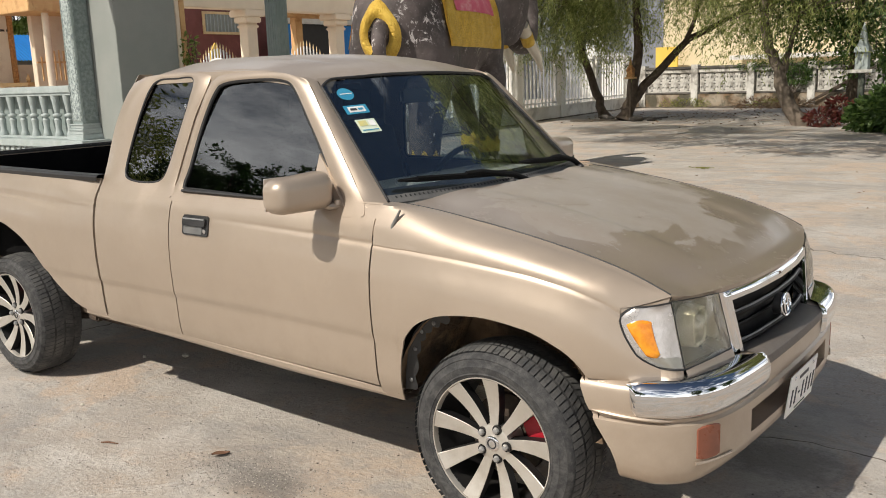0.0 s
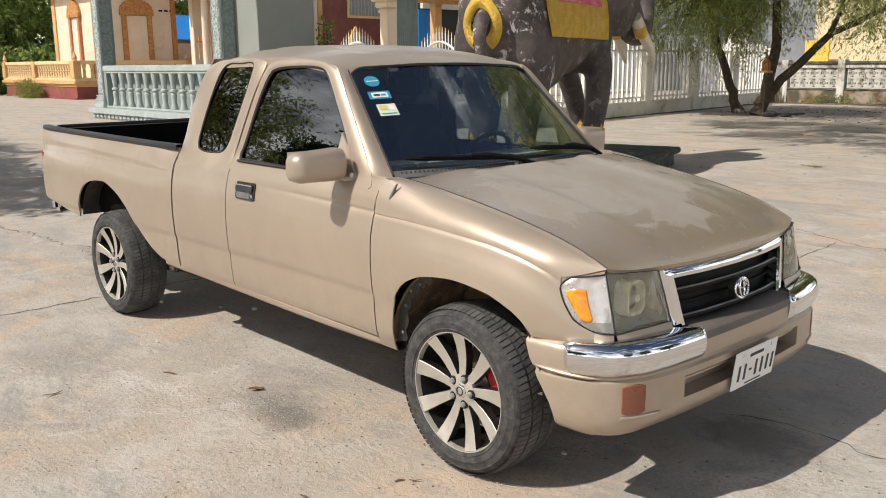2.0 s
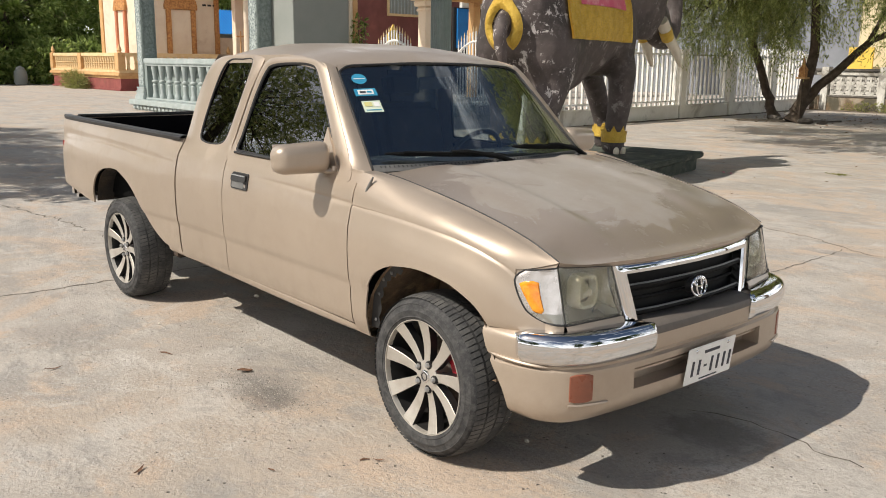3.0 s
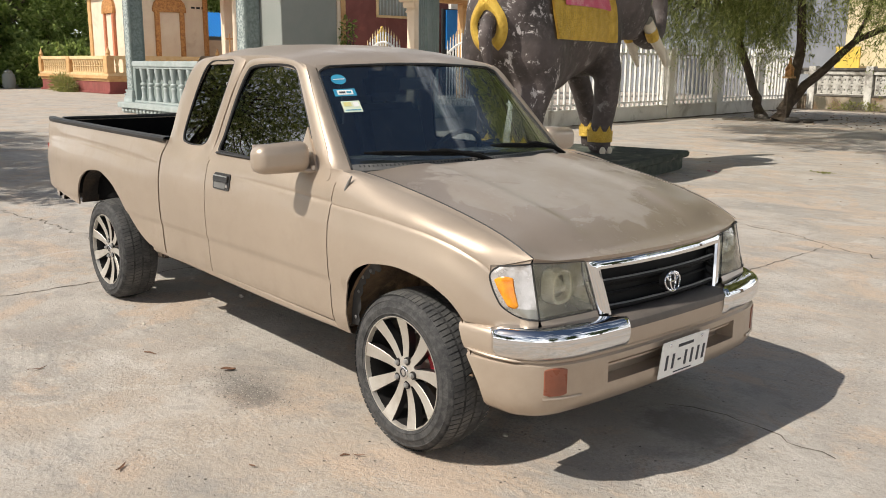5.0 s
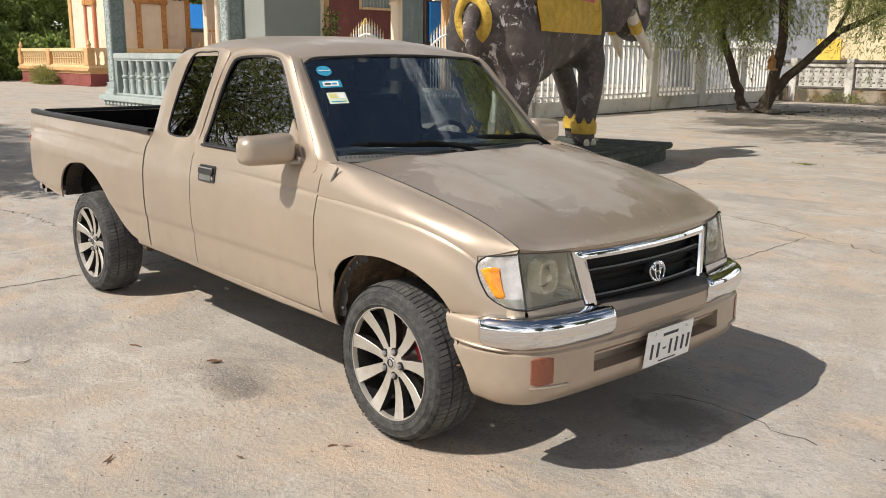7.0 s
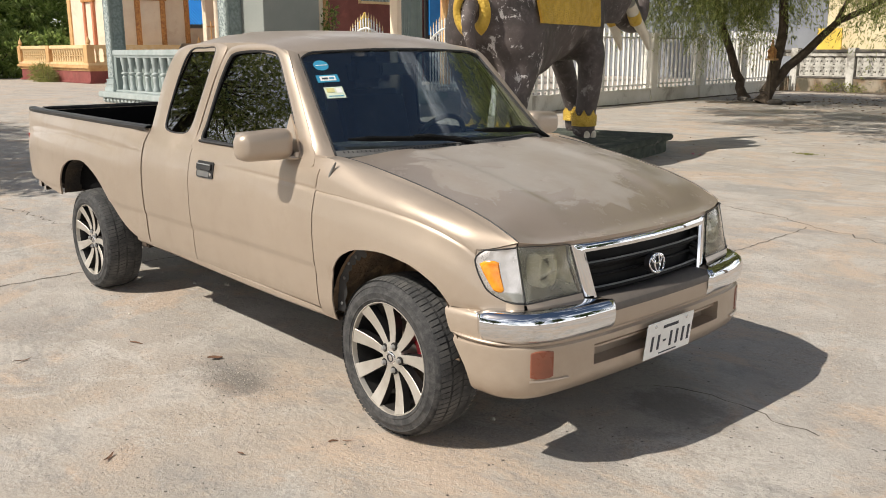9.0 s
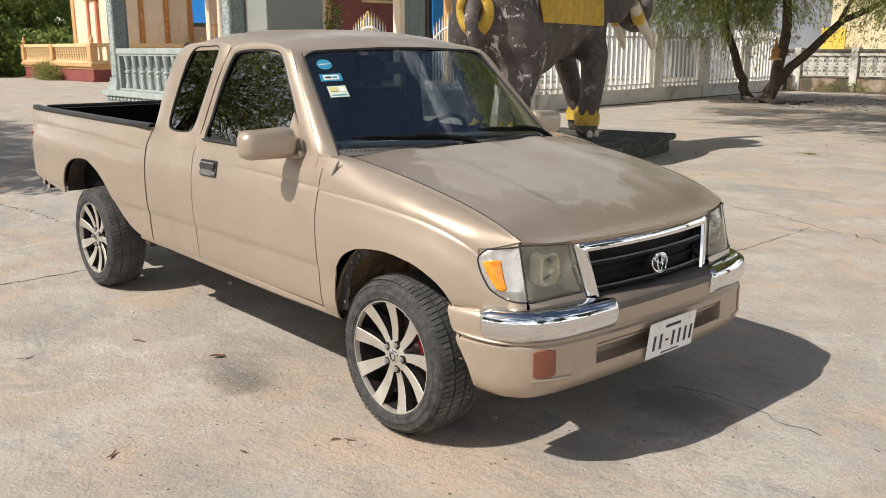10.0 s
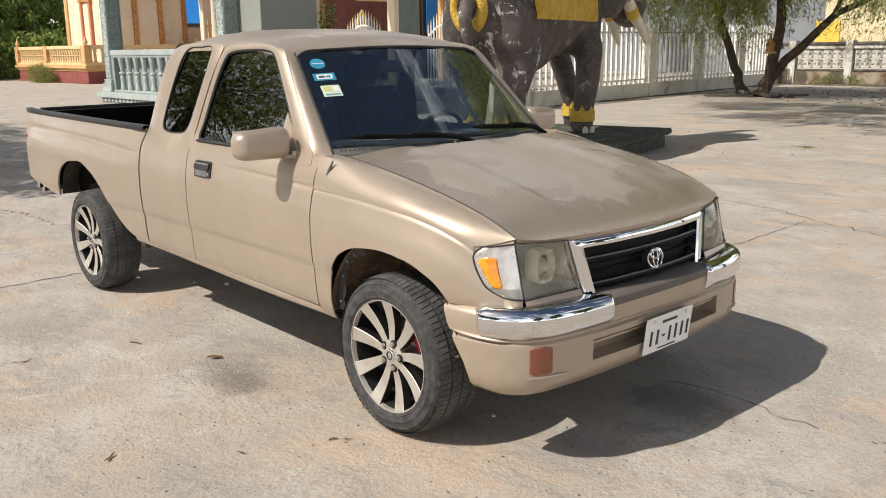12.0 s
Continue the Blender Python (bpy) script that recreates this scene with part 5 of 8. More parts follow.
# ---- ground ----
def make_concrete():
    m = Mat("worn_concrete", (0.40, 0.36, 0.32), 0.85)
    big, mid, fine = m.noise(0.25, 6, 0.6), m.noise(1.3, 9, 0.68, distort=0.3), m.noise(42, 6, 0.7)
    c = m.mix(m.ramp(big, 0.38, 0.64), (0.390, 0.357, 0.324), (0.430, 0.363, 0.296))
    c = m.mix(m.ramp(mid, 0.42, 0.62, 0.0, 0.9), c, (0.505, 0.470, 0.428))
    # warm patches where the skin of cement is gone
    c = m.mix(m.ramp(m.noise(0.9, 9, 0.70, distort=0.7), 0.48, 0.58, 0.0, 0.80), c, (0.515, 0.388, 0.288))
    c = m.mix(m.ramp(m.noise(3.7, 8, 0.7, distort=0.5), 0.54, 0.64, 0.0, 0.5), c, (0.52, 0.40, 0.30))
    # grey trowelled streaks and soot-dark wear
    c = m.mix(m.ramp(m.noise(0.6, 9, 0.72, stretch=(1, 2.6, 1), distort=0.8), 0.50, 0.62, 0.0, 0.7), c, (0.290, 0.280, 0.264))
    c = m.mix(m.ramp(m.noise(2.2, 10, 0.78, stretch=(1.0, 1.6, 1), distort=0.5), 0.53, 0.62, 0.0, 0.55), c, (0.255, 0.243, 0.226))
    c = m.mix(m.ramp(m.noise(7, 10, 0.78, stretch=(1.0, 1.5, 1), distort=0.8), 0.54, 0.62, 0.0, 0.45), c, (0.27, 0.255, 0.235))
    # pale smears of cement
    c = m.mix(m.ramp(m.noise(1.9, 10, 0.75, distort=0.9), 0.56, 0.66, 0.0, 0.55), c, (0.60, 0.575, 0.535))
    worn = m.ramp(m.noise(1.7, 8, 0.7, distort=0.6), 0.40, 0.62, 0.22, 1.0)
    c = m.mix(m.math("MULTIPLY", m.ramp(fine, 0.48, 0.64, 0.0, 0.6), worn), c, (0.24, 0.215, 0.185))
    c = m.mix(m.math("MULTIPLY", m.ramp(m.noise(75, 4, 0.6), 0.50, 0.64, 0.0, 0.5), worn), c, (0.62, 0.58, 0.52))
    # grain of sand and aggregate
    sand = m.noise(150, 3, 0.6)
    c = m.mix(m.ramp(sand, 0.36, 0.64, 0.0, 0.30), c, (0.26, 0.235, 0.205))
    rough_spots = m.ramp(m.noise(2.1, 8, 0.72, distort=0.5), 0.46, 0.60)
    stones = m.math("MULTIPLY", m.ramp(m.noise(60, 3, 0.5), 0.56, 0.66), rough_spots)
    c = m.mix(m.math("MULTIPLY", stones, 0.5), c, (0.22, 0.205, 0.185))
    # pits
    gate = m.ramp(m.noise(4.3, 6, 0.7), 0.50, 0.62)
    pits = m.math("MULTIPLY", m.ramp(m.voronoi(15), 0.05, 0.12, 1.0, 0.0), m.ramp(m.noise(6, 3), 0.44, 0.52))
    specks = m.math("MULTIPLY", m.ramp(m.voronoi(37), 0.04, 0.15, 1.0, 0.0), gate)
    holes = m.math("MAXIMUM", pits, specks)
    c = m.mix(m.math("MULTIPLY", holes, 0.8), c, (0.10, 0.09, 0.08))
    # oil-dark patches
    ax = m.axes()
    for x, y, rx, ry, k in ((-0.92, -0.98, 0.24, 0.14, 0.55), (-1.05, -0.92, 0.40, 0.22, 0.35), (0.62, 0.30, 0.30, 0.22, 0.6), (-2.5, -1.4, 0.6, 0.26, 0.22)):
        dx = m.math("DIVIDE", m.math("SUBTRACT", ax[0], x), rx)
        dy = m.math("DIVIDE", m.math("SUBTRACT", ax[1], y), ry)
        r = m.math("SQRT", m.math("ADD", m.math("MULTIPLY", dx, dx), m.math("MULTIPLY", dy, dy)))
        r = m.math("ADD", r, m.math("MULTIPLY", m.math("SUBTRACT", m.noise(9, 6, 0.75), 0.5), 1.8))
        c = m.mix(m.ramp(r, 0.35, 1.1, k, 0.0), c, (0.14, 0.13, 0.12))
    m.color(c)
    m.rough(m.ramp(mid, 0.3, 0.7, 0.78, 0.95))
    m.bump(mid, 0.30, 0.03)
    m.bump(m.noise(11, 8, 0.72, stretch=(1.0, 1.5, 1), distort=0.5), 0.40, 0.026)
    m.bump(fine, 0.6, 0.010)
    m.bump(sand, 0.4, 0.004)
    m.bump(stones, 0.5, 0.006)
    m.bump(holes, 0.8, -0.014)
    return m.m


CONCRETE = make_concrete()
gb = grid(lambda x, y: (x, y, 0.0), [-900, -200, -60, -30, -12, -6, -3, 0, 3, 6, 12, 30, 100, 900], [-900, -150, -40, -12, -6, -3, 0, 3, 6, 12, 30, 60, 200, 900])
ground = link("ground", gb, CONCRETE, None, "worn pale concrete yard with stains", kind="structure", category="ground")

CRACK = mottled("dirt_filled_joint", (0.11, 0.095, 0.08), (0.19, 0.165, 0.135), 9, 0.95, bump=0.3)
DRY = mottled("dry_leaf", (0.17, 0.088, 0.052), (0.11, 0.062, 0.04), 20, 0.8, bump=0.2)
PEBBLE = mottled("pale_pebble", (0.62, 0.58, 0.50), (0.5, 0.46, 0.4), 30, 0.8, bump=0.3)


def build_joint(points, width, seed, wander=0.012):
    """A dirt-filled joint or crack in the slab: a thin uneven strip."""
    rng = random.Random(seed)
    bm = bmesh.new()
    rows = []
    for (x0, y0), (x1, y1) in zip(points, points[1:]):
        ln = math.hypot(x1 - x0, y1 - y0)
        n = max(2, int(ln / 0.06))
        nx, ny = -(y1 - y0) / ln, (x1 - x0) / ln
        for i in range(n):
            t, o, w = i / n, rng.gauss(0, wander), width * rng.uniform(0.25, 1.2)
            x, y = lerp(x0, x1, t) + nx * o, lerp(y0, y1, t) + ny * o
            rows.append(((x - nx * w / 2, y - ny * w / 2), (x + nx * w / 2, y + ny * w / 2)))
    vs = [[bm.verts.new((*p, 0.002)) for p in r] for r in rows]
    for a, b in zip(vs, vs[1:]):
        bm.faces.new([a[0], b[0], b[1], a[1]])
    return link("ground_joint", normals(bm), CRACK, None, "dirt-filled joint in the concrete yard", kind="structure", category="ground joint")


build_joint([(-3.60, -6.0), (-3.57, -0.6), (-3.60, 6.0)], 0.020, 1)
build_joint([(-0.72, 1.6), (-0.80, 3.40), (-0.84, 4.62)], 0.012, 2)
build_joint([(-6.0, 5.6), (-3.0, 5.2), (-1.25, 4.86), (-0.84, 4.62), (-0.17, 4.39), (1.2, 4.1)], 0.014, 3, 0.025)
build_joint([(0.40, 0.42), (0.51, 0.47), (0.66, 0.52), (0.80, 0.51), (1.05, 0.46), (1.25, 0.44)], 0.009, 4, 0.016)
build_joint([(-7.5, -0.4), (-5.36, -0.16), (-4.6, -0.2)], 0.018, 5, 0.03)


def build_litter(name, label, category, place, length, width, turn, seed, material):
    """A curled dry leaf or a bit of twig."""
    bm = bmesh.new()
    grid(lambda u, v: ((u - 0.5) * length, (v - 0.5) * width * math.sin(math.pi * min(max(u, 0.03), 0.97)) ** 0.8, 0.004 + 0.18 * width * (2 * v - 1) ** 2 + 0.05 * length * (2 * u - 1) ** 2 + 0.04 * length * math.sin(5 * u + seed)), spread(9, 0, 1), spread(5, 0, 1), bm)
    bmesh.ops.solidify(bm, geom=bm.faces[:], thickness=0.0015)
    ob = link(name, normals(bm), material, None, label, category=category)
    ob.matrix_basis = pose(*place, 0.002, 0, 0, turn)
    return ob


for i, (x, y, ln, w, a) in enumerate(((-1.30, -0.90, 0.075, 0.036, 60), (-1.93, -1.63, 0.10, 0.013, 100), (-0.56, -1.74, 0.075, 0.014, 130), (-0.06, -0.98, 0.05, 0.010, 40), (-0.25, -1.35, 0.04, 0.012, 10))):
    build_litter("dry_leaf", "curled dry brown leaf lying on the concrete", "leaf", (x, y), ln, w, a, i, DRY)
for x, y, ln, a in ((-1.81, -1.09, 0.085, 25), (-0.10, -1.02, 0.04, 70)):
    ob = link("twig", tube([(-ln / 2, 0, 0.005), (-ln * 0.1, 0.004, 0.007), (ln / 2, -0.003, 0.005)], [0.003, 0.004, 0.002], 6), DRY, None, "short dry twig lying on the concrete", category="twig")
    ob.matrix_basis = pose(x, y, 0.0, 0, 0, a)
for i, (x, y, r) in enumerate(((0.18, -0.40, 0.010), (-2.55, -0.15, 0.016), (-2.75, -0.28, 0.010), (-2.35, -0.9, 0.008), (1.0, -0.7, 0.009))):
    pb = ball((0, 0, r * 0.6), (r * 1.3, r, r * 0.7), n=10)
    for v in pb.verts:
        v.co += Vector(noise.random_vector()) * r * 0.15
    ob = link("pebble", pb, PEBBLE, None, "small pale pebble on the concrete", category="pebble")
    ob.matrix_basis = Matrix.Translation((x, y, 0.0))

GRIT = Mat("loose_grit", (0.3, 0.27, 0.23), 0.9)
GRIT.color(GRIT.mix(GRIT.ramp(GRIT.island(), 0.35, 0.95), (0.15, 0.135, 0.115), (0.42, 0.385, 0.335)))


def build_grit(name, label, x0, x1, y0, y1, count, size, seed, spread_out=True):
    """Loose sand and small stones: many little uneven lumps lying on the slab."""
    rng = np.random.default_rng(seed)
    V, F = [], []
    for k in range(count):
        if spread_out:
            cx, cy = rng.uniform(x0, x1), rng.uniform(y0, y1)
        else:
            cx, cy = rng.normal((x0 + x1) / 2, (x1 - x0) / 4), rng.normal((y0 + y1) / 2, (y1 - y0) / 4)
        r = size * float(rng.uniform(0.35, 1.0)) ** 2 + 0.0015
        n = len(V)
        a0 = rng.uniform(0, 6.28)
        for i in range(5):
            a = a0 + i * 1.2566
            q = r * rng.uniform(0.75, 1.25)
            V.append((cx + q * math.cos(a), cy + q * math.sin(a), 0.001))
        V.append((cx + rng.uniform(-0.3, 0.3) * r, cy + rng.uniform(-0.3, 0.3) * r, 0.001 + r * rng.uniform(0.6, 1.0)))
        F += [(n + i, n + (i + 1) % 5, n + 5) for i in range(5)]
    me = bpy.data.meshes.new(name)
    me.from_pydata(V, [], F)
    me.materials.append(GRIT.m)
    return tagged(new(name, me), label, "grit", kind="stuff")


build_grit("grit", "loose sand grains and tiny stones on the concrete", -4.0, 2.4, -2.4, 1.6, 1000, 0.0042, 71)
build_grit("gravel", "crumbled dark gravel on a worn spot of the concrete", -1.35, -0.62, -1.14, -0.76, 900, 0.0028, 72, False)

# ---- materials of the place ----
STONE_GREEN = mottled("grey_green_paint", (0.20, 0.245, 0.235), (0.26, 0.30, 0.285), 2.2, 0.8, bump=0.4, dirt=(0.20, 0.23, 0.21))
STONE_RELIEF = mottled("pale_relief_paint", (0.52, 0.58, 0.56), (0.13, 0.17, 0.17), 16, 0.8, bump=1.0, dist=0.04, grain=30)
# duller, darker copy of the relief paint for the face turned from the sun
STONE_RELIEF_SHADE = mottled("shaded_relief_paint", (0.27, 0.32, 0.31), (0.16, 0.20, 0.195), 14, 0.8, bump=0.9, dist=0.03, grain=26)
STONE_PALE = mottled("pale_balustrade_paint", (0.40, 0.445, 0.435), (0.31, 0.36, 0.35), 3, 0.75, bump=0.3, dirt=(0.34, 0.37, 0.34))
GREY_WALL = mottled("grey_plaster", (0.25, 0.27, 0.25), (0.29, 0.30, 0.28), 1.1, 0.85, bump=0.2)
CREAM = mottled("cream_plaster", (0.76, 0.66, 0.52), (0.70, 0.58, 0.45), 1.0, 0.85, bump=0.2, dirt=(0.60, 0.47, 0.35))
CREAM_WARM = mottled("warm_cream_paint", (0.84, 0.70, 0.53), (0.78, 0.64, 0.48), 1.0, 0.8, bump=0.15)
OCHRE = mottled("ochre_paint", (0.58, 0.34, 0.15), (0.65, 0.42, 0.20), 3, 0.7, bump=0.3, dirt=(0.42, 0.22, 0.08))
OCHRE_RELIEF = mottled("carved_ochre", (0.62, 0.32, 0.11), (0.36, 0.15, 0.06), 11, 0.7, bump=1.0, dist=0.05, grain=22)
YELLOW_PALE = mottled("pale_yellow_paint", (0.74, 0.56, 0.32), (0.68, 0.48, 0.24), 3, 0.7, bump=0.2)
MAROON = mottled("maroon_plaster", (0.205, 0.072, 0.062), (0.165, 0.060, 0.053), 1.3, 0.8, bump=0.2, dirt=(0.28, 0.10, 0.08))
BRICK_RED = mottled("red_plinth_paint", (0.27, 0.075, 0.065), (0.21, 0.062, 0.055), 1.8, 0.8, bump=0.2, dirt=(0.20, 0.08, 0.06))
WHITE_METAL = mottled("white_painted_steel", (0.82, 0.81, 0.78), (0.74, 0.73, 0.69), 5, 0.45, bump=0.1, dirt=(0.66, 0.62, 0.55))
FENCE_WALL = mottled("whitewashed_fence_wall", (0.82, 0.79, 0.72), (0.70, 0.66, 0.58), 1.4, 0.85, bump=0.3, dirt=(0.34, 0.30, 0.24))
BLOCK = mottled("dirty_white_block", (0.68, 0.66, 0.61), (0.46, 0.44, 0.39), 2.6, 0.85, bump=0.3, dirt=(0.13, 0.115, 0.095), soiled=0.43)
WHITE_WALL = mottled("weathered_white_wall", (0.66, 0.65, 0.60), (0.52, 0.50, 0.45), 1.4, 0.85, bump=0.3, dirt=(0.30, 0.27, 0.22))
STAINED = mottled("stained_wall_base", (0.36, 0.31, 0.24), (0.22, 0.135, 0.075), 2.1, 0.9, bump=0.4, dirt=(0.055, 0.055, 0.038), soiled=0.43)
STONE_DARK = mottled("dark_weathered_stone", (0.12, 0.105, 0.09), (0.06, 0.053, 0.045), 5, 0.9, bump=0.6, dist=0.02)
# black stains of ledge and coping, also the painted shade in the block holes
STAIN_SHADE = mottled("black_stain_and_hole_shade", (0.17, 0.155, 0.135), (0.055, 0.05, 0.045), 2.4, 0.9, bump=0.4, dirt=(0.06, 0.06, 0.05))
HOUSE = mottled("pale_yellow_house_wall", (0.66, 0.57, 0.37), (0.61, 0.52, 0.33), 0.6, 0.85, bump=0.1)
HOUSE_BRIGHT = mottled("bright_yellow_paint", (0.74, 0.51, 0.09), (0.70, 0.47, 0.09), 1.5, 0.7, bump=0.1)
LILAC = mottled("lilac_house_paint", (0.23, 0.245, 0.27), (0.19, 0.20, 0.225), 1.0, 0.8, bump=0.1)
BLUE_SHEET = mottled("blue_corrugated_sheet", (0.01, 0.17, 0.52), (0.015, 0.22, 0.60), 1.2, 0.45, 0.1, bump=0.1)
ROOF_TILE = mottled("grey_roof_sheet", (0.34, 0.33, 0.33), (0.28, 0.27, 0.27), 2, 0.6, bump=0.2)
SLATE = mottled("mossy_dark_stone", (0.038, 0.048, 0.040), (0.10, 0.115, 0.092), 5, 0.85, bump=0.8, dist=0.03, dirt=(0.24, 0.22, 0.18))
GOLD = mottled("gold_paint", (0.72, 0.48, 0.08), (0.58, 0.36, 0.05), 9, 0.42, 0.25, bump=0.9, dist=0.03, grain=38)
PINK = mottled("pink_cloth_paint", (0.62, 0.10, 0.17), (0.70, 0.20, 0.25), 5, 0.7, bump=0.3, dirt=(0.75, 0.45, 0.42))
IVORY = mottled("ivory_paint", (0.74, 0.68, 0.56), (0.66, 0.58, 0.45), 4, 0.5, bump=0.1)
BARK = mottled("dark_bark", (0.075, 0.055, 0.04), (0.13, 0.10, 0.075), 6, 0.95, bump=1.0, dist=0.03, grain=18)
PALE_BARK = mottled("pale_mottled_bark", (0.20, 0.16, 0.125), (0.10, 0.08, 0.06), 5, 0.95, bump=0.8, dist=0.02)

JAMB_RED = mottled("red_brown_carving", (0.50, 0.17, 0.10), (0.58, 0.26, 0.13), 9, 0.75, bump=0.6, dist=0.03)


def make_skin():
    m = Mat("elephant_paint", (0.075, 0.06, 0.058), 0.6, spec=0.3)
    broad = m.noise(1.6, 6, 0.62)
    c = m.mix(m.ramp(broad, 0.35, 0.68), (0.042, 0.034, 0.032), (0.105, 0.085, 0.080))
    c = m.mix(m.ramp(m.noise(9, 6, 0.7), 0.45, 0.75, 0.0, 0.4), c, (0.20, 0.165, 0.155))
    worn = m.ramp(m.noise(0.9, 3), 0.42, 0.58)
    chips = m.ramp(m.noise(5.5, 10, 0.74, distort=0.5), 0.570, 0.600)
    worn = m.math("MULTIPLY", worn, m.ramp(m.axes()[1], -0.2, 0.7, 1.0, 0.3))
    fine = m.ramp(m.noise(22, 8, 0.7), 0.62, 0.66, 0.0, 0.6)
    mask = m.math("MAXIMUM", m.math("MULTIPLY", chips, m.math("ADD", worn, 0.06)), m.math("MULTIPLY", fine, worn))
    c = m.mix(m.math("MINIMUM", mask, 0.9), c, (0.56, 0.52, 0.50))
    m.color(c)
    m.rough(m.ramp(broad, 0.3, 0.7, 0.45, 0.7))
    m.bump(m.noise(30, 4), 0.35, 0.01)
    m.bump(chips, 0.4, -0.01)
    return m.m


def make_leaf(name, a, b, c, through_light=0.46):
    m = bpy.data.materials.new(name)
    m.use_nodes = True
    n, l = m.node_tree.nodes, m.node_tree.links
    p = n["Principled BSDF"]
    geo = n.new("ShaderNodeNewGeometry")
    ramp = n.new("ShaderNodeValToRGB")
    ramp.color_ramp.elements[0].color, ramp.color_ramp.elements[1].color = (*a, 1), (*c, 1)
    ramp.color_ramp.elements.new(0.5).color = (*b, 1)
    l.new(geo.outputs["Random Per Island"], ramp.inputs["Fac"])
    l.new(ramp.outputs["Color"], p.inputs["Base Color"])
    p.inputs["Roughness"].default_value = 0.5
    tr = n.new("ShaderNodeBsdfTranslucent")
    l.new(ramp.outputs["Color"], tr.inputs["Color"])
    mix = n.new("ShaderNodeMixShader")
    mix.inputs[0].default_value = through_light
    out = n["Material Output"]
    l.new(p.outputs[0], mix.inputs[1])
    l.new(tr.outputs[0], mix.inputs[2])
    l.new(mix.outputs[0], out.inputs["Surface"])
    return m


SKIN = make_skin()
LEAF = make_leaf("feathery_leaf", (0.12, 0.155, 0.04), (0.26, 0.30, 0.085), (0.44, 0.46, 0.17), 0.52)
LEAF_DARK = make_leaf("dark_leaf", (0.035, 0.07, 0.018), (0.075, 0.135, 0.032), (0.15, 0.23, 0.06))
LEAF_RED = make_leaf("red_leaf", (0.09, 0.02, 0.02), (0.18, 0.035, 0.03), (0.12, 0.06, 0.03))
GRASS = make_leaf("dry_grass", (0.14, 0.17, 0.04), (0.26, 0.27, 0.08), (0.34, 0.32, 0.12))


# ---- pavilion with columns and balustrade ----
def baluster(h, r):
    prof = [(0.95, 0.0), (0.95, 0.06), (0.82, 0.10), (0.66, 0.20), (0.74, 0.34), (0.82, 0.41), (0.52, 0.465), (0.98, 0.50), (0.98, 0.54), (0.52, 0.57), (0.62, 0.62), (0.72, 0.72), (0.90, 0.86), (1.0, 0.93), (1.0, 1.0)]
    return lathe([(0.0, 0.0)] + [(r * a, h * b) for a, b in prof] + [(0.0, h)], 12)


def build_column(m, side, height, base=0.32, relief=True):
    c = thing("column", "grey-green square temple column with carved relief panels", "column", m, "pavilion columns")
    h = side / 2
    part("shaft", box(-h, h, -h, h, base, height, 0.012), STONE_GREEN, c)
    for k in (0, 1, 2) if relief else ():
        own = bmesh.new()
        box(-h + 0.075, h - 0.075, -h - 0.012, -h + 0.004, base + 0.45, height - 0.1, 0.004, own)
        box(-h + 0.030, -h + 0.050, -h - 0.012, -h + 0.004, base + 0.40, height - 0.1, 0.0, own)
        box(h - 0.050, h - 0.030, -h - 0.012, -h + 0.004, base + 0.40, height - 0.1, 0.0, own)
        bmesh.ops.transform(own, matrix=Euler((0, 0, k * math.pi / 2)).to_matrix().to_4x4(), verts=own.verts)
        # the +x panel has its shade painted in
        part("relief_panel", own, STONE_RELIEF_SHADE if k == 1 else STONE_RELIEF, c)
    if not relief:
        for k in range(4):
            own = bmesh.new()
            for x in (-0.11, -0.04, 0.04, 0.11):
                box(x - 0.018, x + 0.018, -h - 0.014, -h + 0.004, base + 0.45, height - 0.1, 0.004, own)
            bmesh.ops.transform(own, matrix=Euler((0, 0, k * math.pi / 2)).to_matrix().to_4x4(), verts=own.verts)
            part("fluting", own, STONE_GREEN, c)
    bb = bmesh.new()
    for o, z0, z1 in ((0.10, 0.0, 0.14), (0.07, 0.14, 0.22), (0.085, 0.22, 0.27), (0.045, 0.27, 0.34), (0.06, 0.34, 0.38)):
        box(-h - o, h + o, -h - o, h + o, base + z0, base + z1, 0.012, bb)
    part("stepped_base", bb, STONE_PALE, c)
    return c


PAV_Y = 8.12
for cx, cy in ((-24.83, PAV_Y + 0.225), (-17.62, PAV_Y + 0.225)):
    build_column(Matrix.Translation((cx, cy, 0)), 0.45, 6.0)
build_column(Matrix.Translation((-14.37, 11.48, 0)), 0.37, 6.0, relief=False)

plinth = thing("pavilion_plinth", "low stepped pale plinth of the pavilion", "plinth", Matrix.Translation((-24.6, PAV_Y, 0)))
part("slab", box(-0.55, 7.6, -0.32, 7.0, 0.16, 0.33, 0.02), STONE_PALE, plinth)
part("lower_step", box(-0.42, 7.5, -0.20, 6.9, 0.0, 0.16, 0.01), STONE_PALE, plinth)
for k in range(30):
    part("petal", box(-0.38 + k * 0.27, -0.18 + k * 0.27, -0.26, -0.20, 0.04, 0.155, 0.02), STONE_PALE, plinth)

rail = thing("balustrade", "pale grey-green balustrade with turned balusters between the columns", "balustrade", Matrix.Translation((-24.6, PAV_Y + 0.12, 0.33)))
part("top_rail", box(0.0, 6.78, -0.13, 0.13, 1.07, 1.25, 0.025), STONE_PALE, rail)
part("under_rail", box(0.02, 6.76, -0.10, 0.10, 1.02, 1.07, 0.01), STONE_PALE, rail)
part("end_pier", box(0.0, 0.20, -0.10, 0.10, 0.0, 1.05, 0.01), STONE_GREEN, rail)
part("back_panel", box(0.22, 6.76, 0.20, 0.24, 0.0, 1.06), STONE_GREEN, rail)
